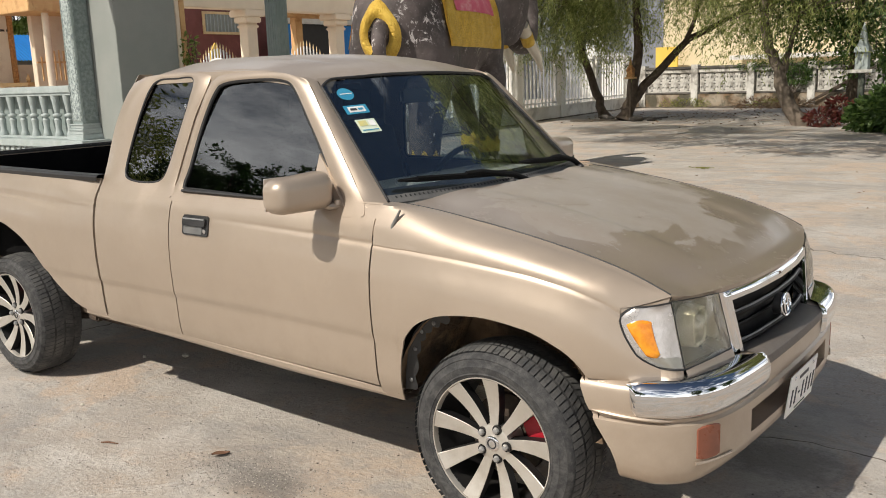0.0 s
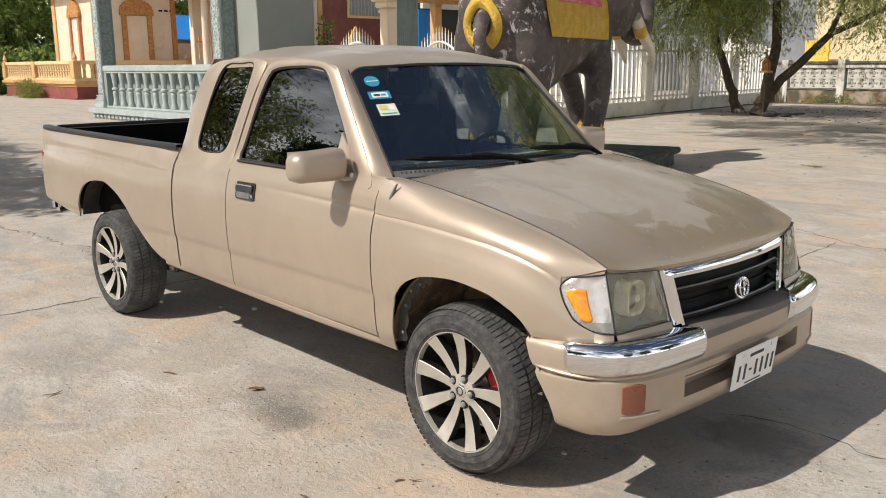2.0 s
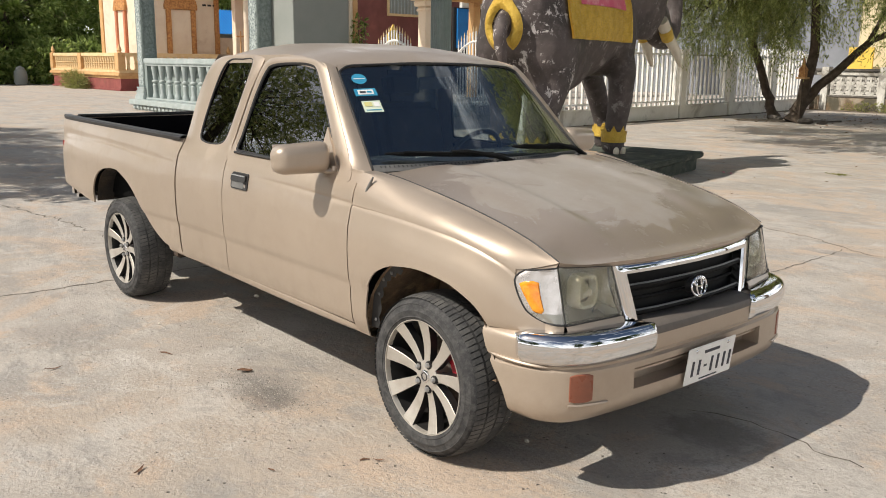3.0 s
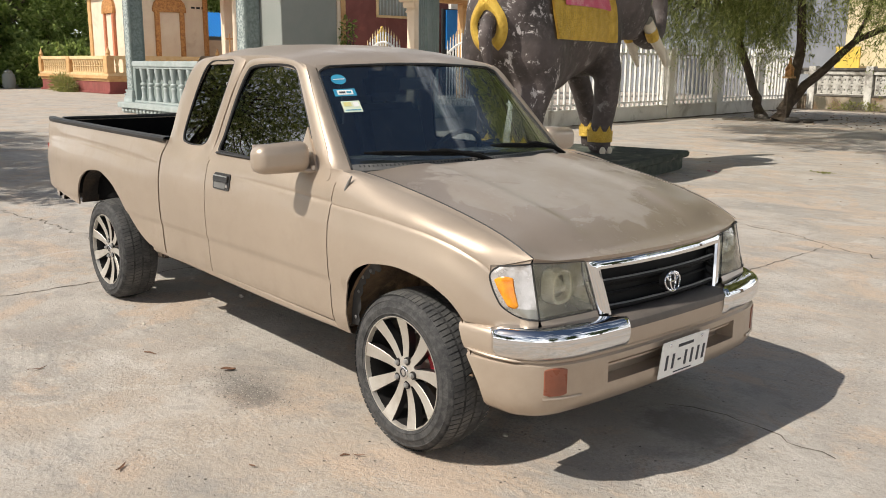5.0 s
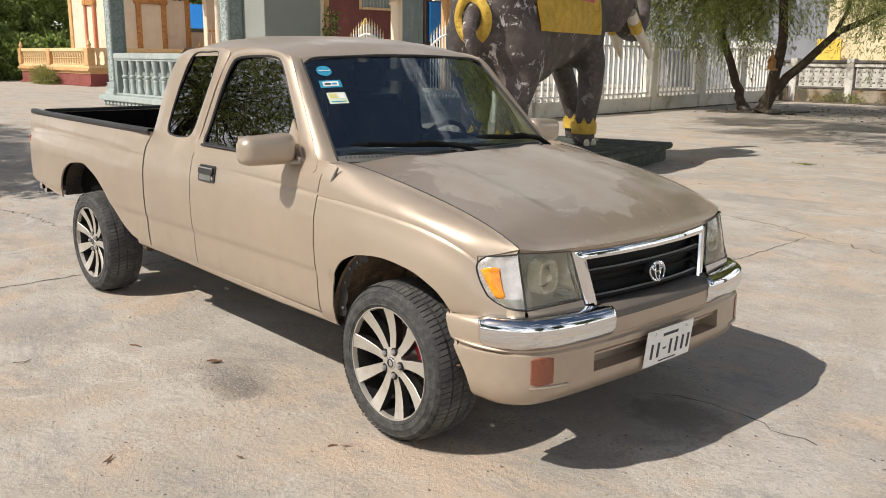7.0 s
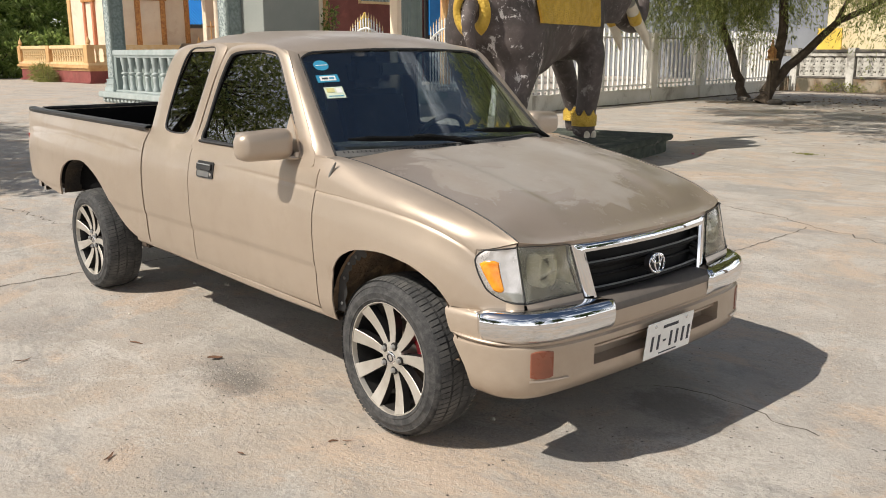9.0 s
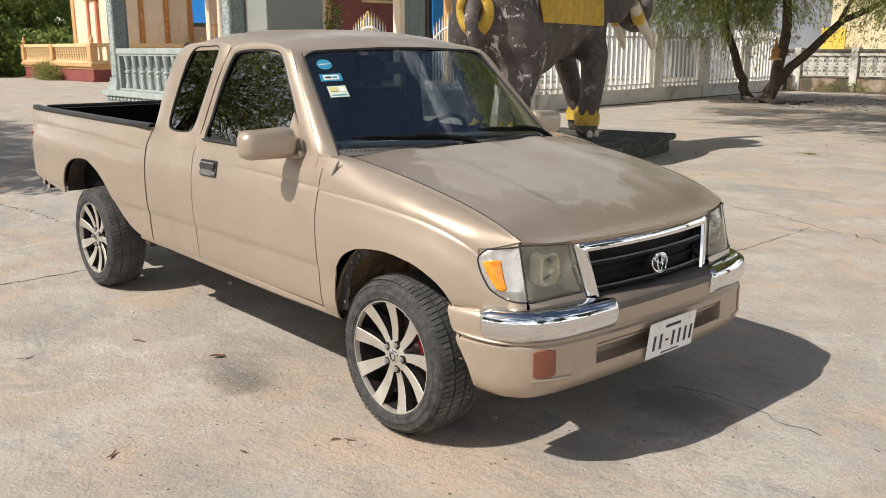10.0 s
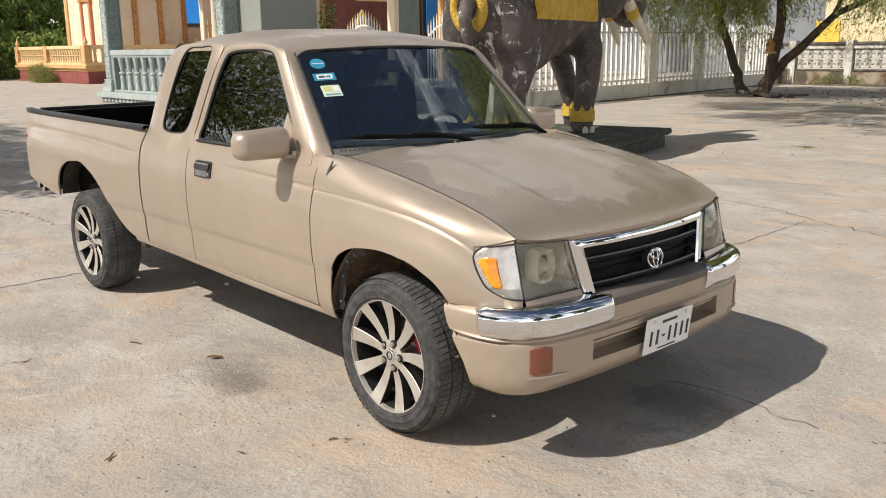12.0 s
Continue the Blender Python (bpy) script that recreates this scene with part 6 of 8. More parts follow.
part("foot_rail", box(0.0, 6.78, -0.14, 0.14, 0.0, 0.06, 0.015), STONE_PALE, rail)
first = None
for k in range(12):
    b = part("baluster", baluster(0.97, 0.105), STONE_PALE, rail) if first is None else new("baluster", first.data)
    if first is not None:
        b.parent = rail
    first = first or b
    b.matrix_basis = Matrix.Translation((0.55 + k * 0.535, 0, 0.055))

shrine_block = thing("shrine_block", "plain grey plastered block in the pavilion's shade", "wall block", Matrix.Translation((-16.35, 8.52, 0)))
part("core", box(-1.25, 0.0, 0.0, 1.6, 0.3, 6.0, 0.01), GREY_WALL, shrine_block)
part("corner_strip", box(-0.04, 0.03, 1.60, 1.70, 0.3, 6.0, 0.005), CREAM, shrine_block)
part("ochre_strip", box(-0.04, 0.05, 1.704, 1.84, 0.3, 6.0, 0.005), OCHRE, shrine_block)
roof_p = thing("pavilion_roof", "flat pavilion roof with an unseen slab added for shade", "roof")
part("slab", box(-25.6, -17.2, 8.4, 16.0, 6.0, 6.3, 0.03), STONE_GREEN, roof_p)
# unseen slab ahead of the columns, added to shade the block and near column
part("shade_slab", box(-17.2, -14.8, 3.2, 9.0, 6.0, 6.3, 0.03), STONE_GREEN, roof_p)

# ---- temple hall on a terrace ----
temple = thing("temple_hall", "cream temple hall with carved ochre door and window frames", "temple", Matrix.Translation((-42.5, 15.4, 0)))
part("wall", box(-5.6, 0.0, 0.0, 4.2, 0.6, 9.0, 0.02), CREAM, temple)
for x0, x1, y0, y1 in ((-0.42, 0.06, -0.06, 0.42), (-5.66, -5.2, -0.06, 0.4)):
    part("corner_pilaster", box(x0, x1, y0, y1, 0.6, 9.0, 0.02), OCHRE, temple)
for z0, z1, o in ((5.25, 5.55, 0.5), (5.55, 5.75, 0.75), (5.75, 5.85, 0.35)):
    part("cornice", box(-5.6 - o, o, -o, 4.5 + o, z0, z1, 0.03), OCHRE, temple)


def niche(m, w, h, jamb_paint):
    """A blind door: carved jambs, lintel and pointed crest round a plain panel; faces -y."""
    nb = new("niche")
    nb.parent, nb.matrix_basis = temple, m
    for s in (-1, 1):
        part("jamb", box(s * w / 2 - 0.13, s * w / 2 + 0.13, -0.14, 0.0, 0.0, h, 0.02), jamb_paint, nb)
        part("jamb_head", box(s * w / 2 - 0.20, s * w / 2 + 0.20, -0.18, 0.0, h, h + 0.22, 0.02), OCHRE_RELIEF, nb)
    crest = []
    for i, t in enumerate(spread(23, -1, 1)):
        crest.append((t * (w / 2 + 0.22), h + 0.22 + (0.58 * math.sqrt(max(1 - t * t, 0.0)) + 0.18 * max(0.0, 1 - abs(t) * 4)) * (1.0 + 0.10 * (i % 2))))
    part("crest", normals(plate([(-(w / 2 + 0.22), h + 0.02)] + crest + [((w / 2 + 0.22), h + 0.02)], 0.14, lambda a, b, d: (a, -0.15 + d, b))), OCHRE_RELIEF, nb)
    part("blind_panel", box(-w / 2, w / 2, -0.05, 0.0, 0.0, h, 0.01), CREAM, nb)
    return nb


niche(Matrix.Translation((-2.55, 0, 1.75)), 1.15, 2.3, JAMB_RED)
niche(Matrix.Translation((0.0, 2.1, 1.75)) @ Euler((0, 0, math.pi / 2)).to_matrix().to_4x4(), 1.35, 2.35, OCHRE_RELIEF)
for k in range(3):
    part("wall_vent", box(0.0, 0.03, 3.35 + k * 0.3, 3.55 + k * 0.3, 4.35, 4.45), SEAL, temple)
part("wall_end_pilaster", box(-0.2, 0.10, 4.0, 4.26, 0.6, 5.2, 0.02), OCHRE_RELIEF, temple)

terrace = thing("temple_terrace", "ochre and red stepped terrace with a low balustrade", "terrace", Matrix.Translation((-41.4, 13.75, 0)))
part("red_plinth", box(-10.3, 0.0, 0.0, 12.5, 0.0, 0.72, 0.01), BRICK_RED, terrace)
part("moulding", box(-10.55, 0.15, -0.15, 12.6, 0.72, 0.88, 0.03), OCHRE, terrace)
part("upper_moulding", box(-10.45, 0.08, -0.08, 12.5, 0.88, 1.02, 0.02), YELLOW_PALE, terrace)
part("shadow_fillet", box(-10.38, 0.04, -0.04, 12.5, 0.60, 0.72, 0.01), OCHRE, terrace)
part("base_step", box(-10.4, 0.10, -0.10, 12.5, 0.0, 0.10, 0.02), BRICK_RED, terrace)
part("top_rail", box(-10.45, 0.05, -0.08, 0.22, 1.68, 1.86, 0.02), YELLOW_PALE, terrace)
part("side_rail", box(-0.22, 0.08, -0.05, 12.5, 1.68, 1.86, 0.02), YELLOW_PALE, terrace)
for x in (-10.15, -5.5, -0.15):
    part("pier", box(x - 0.25, x + 0.25, -0.12, 0.25, 1.0, 1.86, 0.02), OCHRE, terrace)
for y in (1.2, 6.0, 11.0):
    part("pier", box(-0.25, 0.12, y - 0.25, y + 0.25, 1.0, 1.86, 0.02), OCHRE, terrace)
tb = None
for k in range(27):
    x = -9.75 + k * 0.34
    if abs(x + 5.5) < 0.35:
        continue
    b = part("baluster", baluster(0.66, 0.10), YELLOW_PALE, terrace) if tb is None else new("baluster", tb.data)
    b.parent, tb = terrace, tb or b
    b.matrix_basis = Matrix.Translation((x, 0.06, 1.02))
for k in range(30):
    b = new("baluster", tb.data)
    b.parent = terrace
    b.matrix_basis = Matrix.Translation((-0.07, 0.45 + k * 0.38, 1.02))
part("back_screen", box(-10.3, -0.35, 0.34, 0.40, 1.0, 1.68), OCHRE, terrace)
for x, y in ((-10.15, 0.0), (-0.1, 0.05), (-0.1, 5.9), (-0.1, 7.0)):
    f = lathe([(0.0, 0.46), (0.02, 0.40), (0.09, 0.22), (0.12, 0.13), (0.07, 0.05), (0.12, 0.0)], 12, m=Matrix.Translation((x, y, 1.86)))
    part("finial", f, OCHRE, terrace)
# open side bay with a round column and a low railing
bay = thing("temple_porch", "cream temple porch with a round column and picket rail", "porch", Matrix.Translation((-39.2, 19.2, 0)))
part("column", lathe([(0.0, 0.6), (0.28, 0.6), (0.28, 0.8), (0.18, 0.85), (0.16, 4.4), (0.26, 4.55), (0.32, 4.75), (0.0, 4.75)], 20, m=Matrix.Translation((0.9, -0.10, 0.75))), CREAM, bay)
part("back_wall", box(-1.2, -0.8, 0.15, 6.0, 0.6, 7.0, 0.02), CREAM, bay)
part("lintel", box(-1.4, 1.6, -1.2, 6.0, 4.95, 5.7, 0.03), OCHRE, bay)
for k in range(16):
    part("picket", box(0.28, 0.33, -0.2 + k * 0.22, -0.14 + k * 0.22, 1.9, 3.0 + 0.3 * math.sin(k * 0.4), 0.0), OCHRE, bay)
part("low_wall", box(-3.6, -3.4, -1.5, 3.0, 1.0, 2.75, 0.02), CREAM, bay)
part("picket_rail", box(0.25, 0.36, -0.4, 3.4, 2.7, 2.78), OCHRE, bay)

blue_roof = thing("blue_shed_roof", "bright blue corrugated metal shed roof", "shed", Matrix.Translation((-51.5, 20.5, 0)))
bbm = bmesh.new()
grid(lambda u, v: (lerp(0, 3.0, v), u, lerp(3.15, 4.75, 1 - v) + 0.025 * math.sin(u * 30.0)), spread(480, 0, 12), [0, 1], bbm)
bmesh.ops.solidify(bbm, geom=bbm.faces[:], thickness=0.03)
part("sheet", bbm, BLUE_SHEET, blue_roof)
part("back_wall", box(-0.3, 0.0, 0, 12, 0.0, 4.7), GREY_WALL, blue_roof)

# ---- maroon hall, porch and picket gate ----
hall = thing("maroon_hall", "dark maroon plastered hall with a framed vent window", "building", Matrix.Translation((-33.6, 21.6, 0)))
part("wall", box(-8.0, 0.0, 0.0, 9.2, 0.0, 7.5, 0.02), MAROON, hall)
part("plinth", box(-8.05, 0.05, -0.05, 9.25, 0.0, 0.5), BRICK_RED, hall)
vent = new("vent_window")
vent.parent, vent.matrix_basis = hall, Matrix.Translation((0.0, 2.75, 3.9))
part("frame", box(0.0, 0.07, 0.0, 2.9, 0.86, 0.98), YELLOW_PALE, vent)
part("frame", box(0.0, 0.07, 0.0, 2.9, -0.08, 0.04), YELLOW_PALE, vent)
part("frame", box(0.0, 0.07, -0.06, 0.06, -0.08, 0.98), YELLOW_PALE, vent)
part("frame", box(0.0, 0.07, 2.84, 2.96, -0.08, 0.98), YELLOW_PALE, vent)
part("back", box(0.0, 0.015, 0.05, 2.85, 0.04, 0.86), GREY_WALL, vent)
for k in range(13):
    part("slat", box(0.0, 0.05, 0.16 + k * 0.21, 0.22 + k * 0.21, 0.04, 0.86), STONE_PALE, vent)
porch = thing("cream_porch", "cream porch with flared column capitals and a lintel beam", "porch", Matrix.Translation((-27.1, 21.5, 0)))
for y in (0.0, 5.1):
    pc = new("column")
    pc.parent, pc.matrix_basis = porch, Matrix.Translation((0, y, 0))
    part("shaft", box(-0.26, 0.26, -0.26, 0.26, 0.0, 3.7, 0.02), CREAM_WARM, pc)
    cap = bmesh.new()
    for o, z0, z1 in ((0.33, 3.66, 3.78), (0.30, 3.78, 3.86), (0.40, 3.86, 4.10), (0.52, 4.10, 4.36)):
        box(-o, o, -o, o, z0, z1, 0.04, cap)
    part("capital", cap, CREAM_WARM, pc)
part("lintel", box(-0.35, 0.35, -3.6, 16, 4.36, 5.6, 0.03), CREAM_WARM, porch)
part("eave", box(-0.9, 0.6, -3.6, 16, 5.6, 5.9, 0.03), WHITE_WALL, porch)
inner = thing("timber_frame", "ochre timber door frame behind the porch", "door frame", Matrix.Translation((-28.7, 25.7, 0)))
part("post", box(-0.2, 0.2, -0.2, 0.2, 0.0, 4.3, 0.02), OCHRE, inner)
part("lintel", box(-0.25, 0.25, -2.6, 3.4, 4.3, 4.7, 0.02), OCHRE, inner)
tarp = thing("blue_awning", "blue and white awning over a black panel for a dark opening", "awning", Matrix.Translation((-32.0, 27.6, 0)))
# solid black panel, the inside's shade put into its colour
part("opening", box(0.0, 0.1, -0.4, 7.0, 0.0, 4.3), SEAL, tarp)
part("valance", box(0.1, 0.2, -0.2, 1.1, 2.3, 4.25), BLUE_SHEET, tarp)
part("sheet", box(0.1, 0.3, 0.0, 7.0, 4.3, 4.8), WHITE_WALL, tarp)
part("valance", box(0.1, 0.2, 4.0, 5.4, 1.0, 4.25), BLUE_SHEET, tarp)


def build_gate(m, w, name_group="gate leaves"):
    g = thing("picket_gate", "white steel picket gate leaf with an arched rail and gilt tips", "gate", m, name_group)
    arc = [(0.0, t * w / 2, 2.05 + 0.42 * math.cos(t * math.pi / 2)) for t in spread(17, -1, 1)]
    part("arched_rail", tube(arc, 0.045, 6), WHITE_METAL, g)
    part("lower_rail", box(-0.03, 0.03, -w / 2, w / 2, 0.3, 0.38), WHITE_METAL, g)
    for k in range(13):
        t = lerp(-1, 1, k / 12)
        top = 2.35 + 0.50 * math.cos(t * math.pi / 2)
        pk = part("picket", box(-0.022, 0.022, t * w / 2 - 0.022, t * w / 2 + 0.022, 0.1, top, 0.004), WHITE_METAL, g)
        part("tip", lathe([(0.0, 0.22), (0.028, 0.07), (0.02, 0.0)], 6, m=Matrix.Translation((0, t * w / 2, top))), YELLOW_PALE, pk)
    return g


QUARTER = Euler((0, 0, -math.pi / 2)).to_matrix().to_4x4()
g1 = build_gate(Matrix.Translation((-24.9, 18.1, -0.1)) @ QUARTER, 2.0)
copy_thing(g1, Matrix.Translation((-22.9, 20.5, -0.1)) @ QUARTER)
copy_thing(g1, Matrix.Translation((-22.2, 23.2, -0.1)) @ QUARTER)
crest = thing("gilt_crest", "gilt leaf-shaped crest above the gate", "ornament", Matrix.Translation((-26.2, 19.0, 0)))
part("leaf", normals(plate([(-0.25, 2.4), (-0.28, 2.6), (-0.15, 2.8), (0.0, 3.02), (0.15, 2.8), (0.28, 2.6), (0.25, 2.4)], 0.08, lambda a, b, d: (d, a, b))), GOLD, crest)
part("stem", box(-0.02, 0.10, -0.25, 0.25, 0.0, 2.42), YELLOW_PALE, crest)

# ---- white fence on a base wall ----
F0, F1 = Vector((-12.35, 12.2, 0)), Vector((-14.1, 29.4, 0))
fdir = (F1 - F0).normalized()
fence = thing("picket_fence", "weathered white steel picket fence on a low base wall", "fence", Matrix.LocRotScale(F0, Euler((0, 0, math.atan2(fdir.y, fdir.x))), None))
flen = (F1 - F0).length
part("base_wall", box(0, flen, -0.10, 0.10, 0.0, 0.36, 0.015), FENCE_WALL, fence)
part("base_cap", box(0, flen, -0.13, 0.13, 0.36, 0.41, 0.01), FENCE_WALL, fence)
posts = [0.16, 1.30, 4.45, 7.60, 10.75, 13.90, 17.05]
fp = None
for x in posts:
    p = part("post", box(-0.16, 0.16, -0.16, 0.16, 0.0, 2.02, 0.015), FENCE_WALL, fence) if fp is None else new("post", fp.data)
    p.parent, fp = fence, fp or p
    p.matrix_basis = Matrix.Translation((x, 0, 0))
pk = None
for a, b in zip(posts, posts[1:]):
    for z in (0.50, 1.85):
        part("rail", box(a + 0.16, b - 0.16, -0.02, 0.02, z, z + 0.045), WHITE_METAL, fence)
    n = max(3, int((b - a) / 0.265))
    for k in range(n):
        x = lerp(a + 0.25, b - 0.25, k / (n - 1))
        p = part("picket", box(-0.029, 0.029, -0.029, 0.029, 0.41, 2.10, 0.004), WHITE_METAL, fence) if pk is None else new("picket", pk.data)
        p.parent, pk = fence, pk or p
        tall = 1.0 + 0.05 * math.sin(math.pi * k / (n - 1))
        p.matrix_basis = Matrix.Translation((x, 0, 0.47 * (1 - tall))) @ Matrix.Diagonal((1, 1, tall, 1))

# ---- breeze-block wall ----
bwall = thing("breeze_block_wall", "stained white garden wall with pierced cross blocks", "wall", Matrix.Translation((-14.0, 29.5, 0)))
part("base", box(0, 20, -0.12, 0.12, 0.0, 0.50, 0.01), STAINED, bwall)
part("ledge", box(0, 20, -0.15, 0.15, 0.50, 0.56, 0.01), STAIN_SHADE, bwall)
part("beam", box(0, 20, -0.11, 0.11, 1.28, 1.42, 0.01), BLOCK, bwall)
part("coping", box(0, 20, -0.16, 0.16, 1.42, 1.52, 0.015), STAIN_SHADE, bwall)
pp = None
for k in range(10):
    p = part("post", box(-0.13, 0.13, -0.17, 0.17, 0.0, 1.58, 0.01), BLOCK, bwall) if pp is None else new("post", pp.data)
    p.parent, pp = bwall, pp or p
    p.matrix_basis = Matrix.Translation((0.55 + k * 2.1, 0, 0))


def cross_block():
    bm = bmesh.new()
    s, t = 0.3645, 0.045
    for x0, x1, z0, z1 in ((0, s, 0, t), (0, s, s - t, s), (0, t, t, s - t), (s - t, s, t, s - t)):
        box(x0, x1, -0.06, 0.06, z0, z1, 0, bm)
    for sg in (-1, 1):
        box(-0.20, 0.20, -0.05, 0.05, -0.058, 0.058, 0, bm, m=Matrix.Translation((s / 2, 0, s / 2)) @ Euler((0, sg * math.pi / 4, 0)).to_matrix().to_4x4())
    ball((s / 2, 0, s / 2), (0.10, 0.06, 0.10), bm, 10)
    return bm


xb = None
for k in range(9):
    for i in range(5):
        for j in range(2):
            b = part("cross_block", cross_block(), BLOCK, bwall) if xb is None else new("cross_block", xb.data)
            b.parent, xb = bwall, xb or b
            b.matrix_basis = Matrix.Translation((0.74 + k * 2.1 + i * 0.365, 0, 0.565 + j * 0.357))
# dark sheet that paints the shade inside the pierced blocks
part("hole_shade", box(0.3, 19.6, 0.08, 0.095, 0.5, 1.3), STAIN_SHADE, bwall)

# ---- houses beyond the wall ----
house = thing("yellow_house", "pale yellow house wall beyond the garden wall", "house", Matrix.Translation((-17.35, 40.2, 0)))
part("wall", box(0, 18, 0, 8, 0, 6.5, 0.02), HOUSE, house)
part("yellow_band", box(0.0, 1.15, -0.9, -0.8, 1.5, 2.5), HOUSE_BRIGHT, house)
part("roof", box(-1.0, 19.0, -0.8, 9.0, 6.5, 6.8, 0.02), ROOF_TILE, house)
part("canopy", box(4.0, 12.0, -1.6, 0.0, 1.75, 1.95), WHITE_WALL, house)
house2 = thing("lilac_house", "lilac-grey house beyond the fence", "house", Matrix.Translation((-25.5, 41.0, 0)))
part("wall", box(-9.0, 8.1, 0, 8, 0, 7.5, 0.02), LILAC, house2)
part("roof", box(-9.5, 8.9, -0.6, 8.6, 7.5, 7.8, 0.02), ROOF_TILE, house2)
part("window", box(3.0, 4.4, -0.03, 0.02, 2.3, 3.6), SEAL, house2)
shrine = thing("white_shrine", "small white tiered shrine beyond the fence", "shrine", Matrix.Translation((-17.5, 33.2, 0)))
part("body", box(-0.5, 0.5, -0.5, 0.5, 0.0, 2.0, 0.02), WHITE_WALL, shrine)
part("spire", lathe([(0.75, 2.0), (0.7, 2.2), (0.45, 2.3), (0.40, 2.7), (0.2, 2.8), (0.16, 3.2), (0.0, 3.7)], 12), WHITE_METAL, shrine)
spirit = thing("golden_spirit_house", "small gilt spirit house on a thin stake by a trunk", "spirit house", Matrix.Translation((-9.95, 21.0, 0)) @ Matrix.Diagonal((0.8, 0.8, 0.9, 1)))
part("stake", box(-0.03, 0.03, -0.03, 0.03, 0.0, 1.36), BARK, spirit)
part("shelf", box(-0.17, 0.17, -0.17, 0.17, 1.36, 1.42, 0.01), OCHRE, spirit)
part("house", box(-0.11, 0.11, -0.11, 0.11, 1.42, 1.62, 0.01), OCHRE_RELIEF, spirit)
part("roof", lathe([(0.18, 1.62), (0.15, 1.68), (0.07, 1.78), (0.04, 1.94), (0.0, 2.06)], 4, phase=math.pi / 4), OCHRE_RELIEF, spirit)
spirit2 = thing("grey_spirit_house", "weathered pale grey spirit house on a dark post in the shrubs", "spirit house", Matrix.Translation((-3.3, 19.1, 0)) @ Matrix.Diagonal((0.62, 0.62, 0.92, 1)))
part("post", box(-0.10, 0.10, -0.10, 0.10, 0.0, 1.35, 0.01), SLATE, spirit2)
part("shelf", box(-0.40, 0.40, -0.30, 0.30, 1.35, 1.43, 0.01), WHITE_WALL, spirit2)
part("house", box(-0.22, 0.22, -0.2, 0.2, 1.43, 1.85, 0.01), STONE_PALE, spirit2)
part("roof", lathe([(0.38, 1.85), (0.34, 1.95), (0.18, 2.10), (0.12, 2.35), (0.0, 2.6)], 4, phase=math.pi / 4), STONE_PALE, spirit2)

# ---- elephant statue on its slab ----
ELE = Matrix.Translation((-5.64, 6.32, 0)) @ Euler((0, 0, math.atan2(0.26, 0.966))).to_matrix().to_4x4()
slab = thing("statue_slab", "dark mossy stone slab under the elephant statue", "plinth", ELE)
def rough_block(x0, x1, y0, y1, z0, z1, amount, seed):
    """A hewn block: a divided box whose faces and edges are knocked about."""
    bm = box(x0, x1, y0, y1, z0, z1, 0.018)
    bmesh.ops.subdivide_edges(bm, edges=[e for e in bm.edges if e.calc_length() > 0.5], cuts=38, use_grid_fill=True)
    for v in bm.verts:
        n = noise.noise_vector(v.co * 5.0 + Vector((seed, 0, 0))) * 0.6 + noise.noise_vector(v.co * 14.0 + Vector((0, seed, 0))) * 0.4
        side = 1.0 if v.co.z < z1 - 0.004 else 0.45
        v.co += Vector((n.x * side, n.y * side, n.z * 0.35)) * amount
    return normals(bm)


part("top", rough_block(-1.25, 1.25, -2.3, 2.2, 0.19, 0.28, 0.022, 2.0), SLATE, slab, sharp=25)
part("core", rough_block(-1.17, 1.17, -2.2, 2.12, 0.0, 0.187, 0.030, 7.0), SLATE, slab, sharp=25)


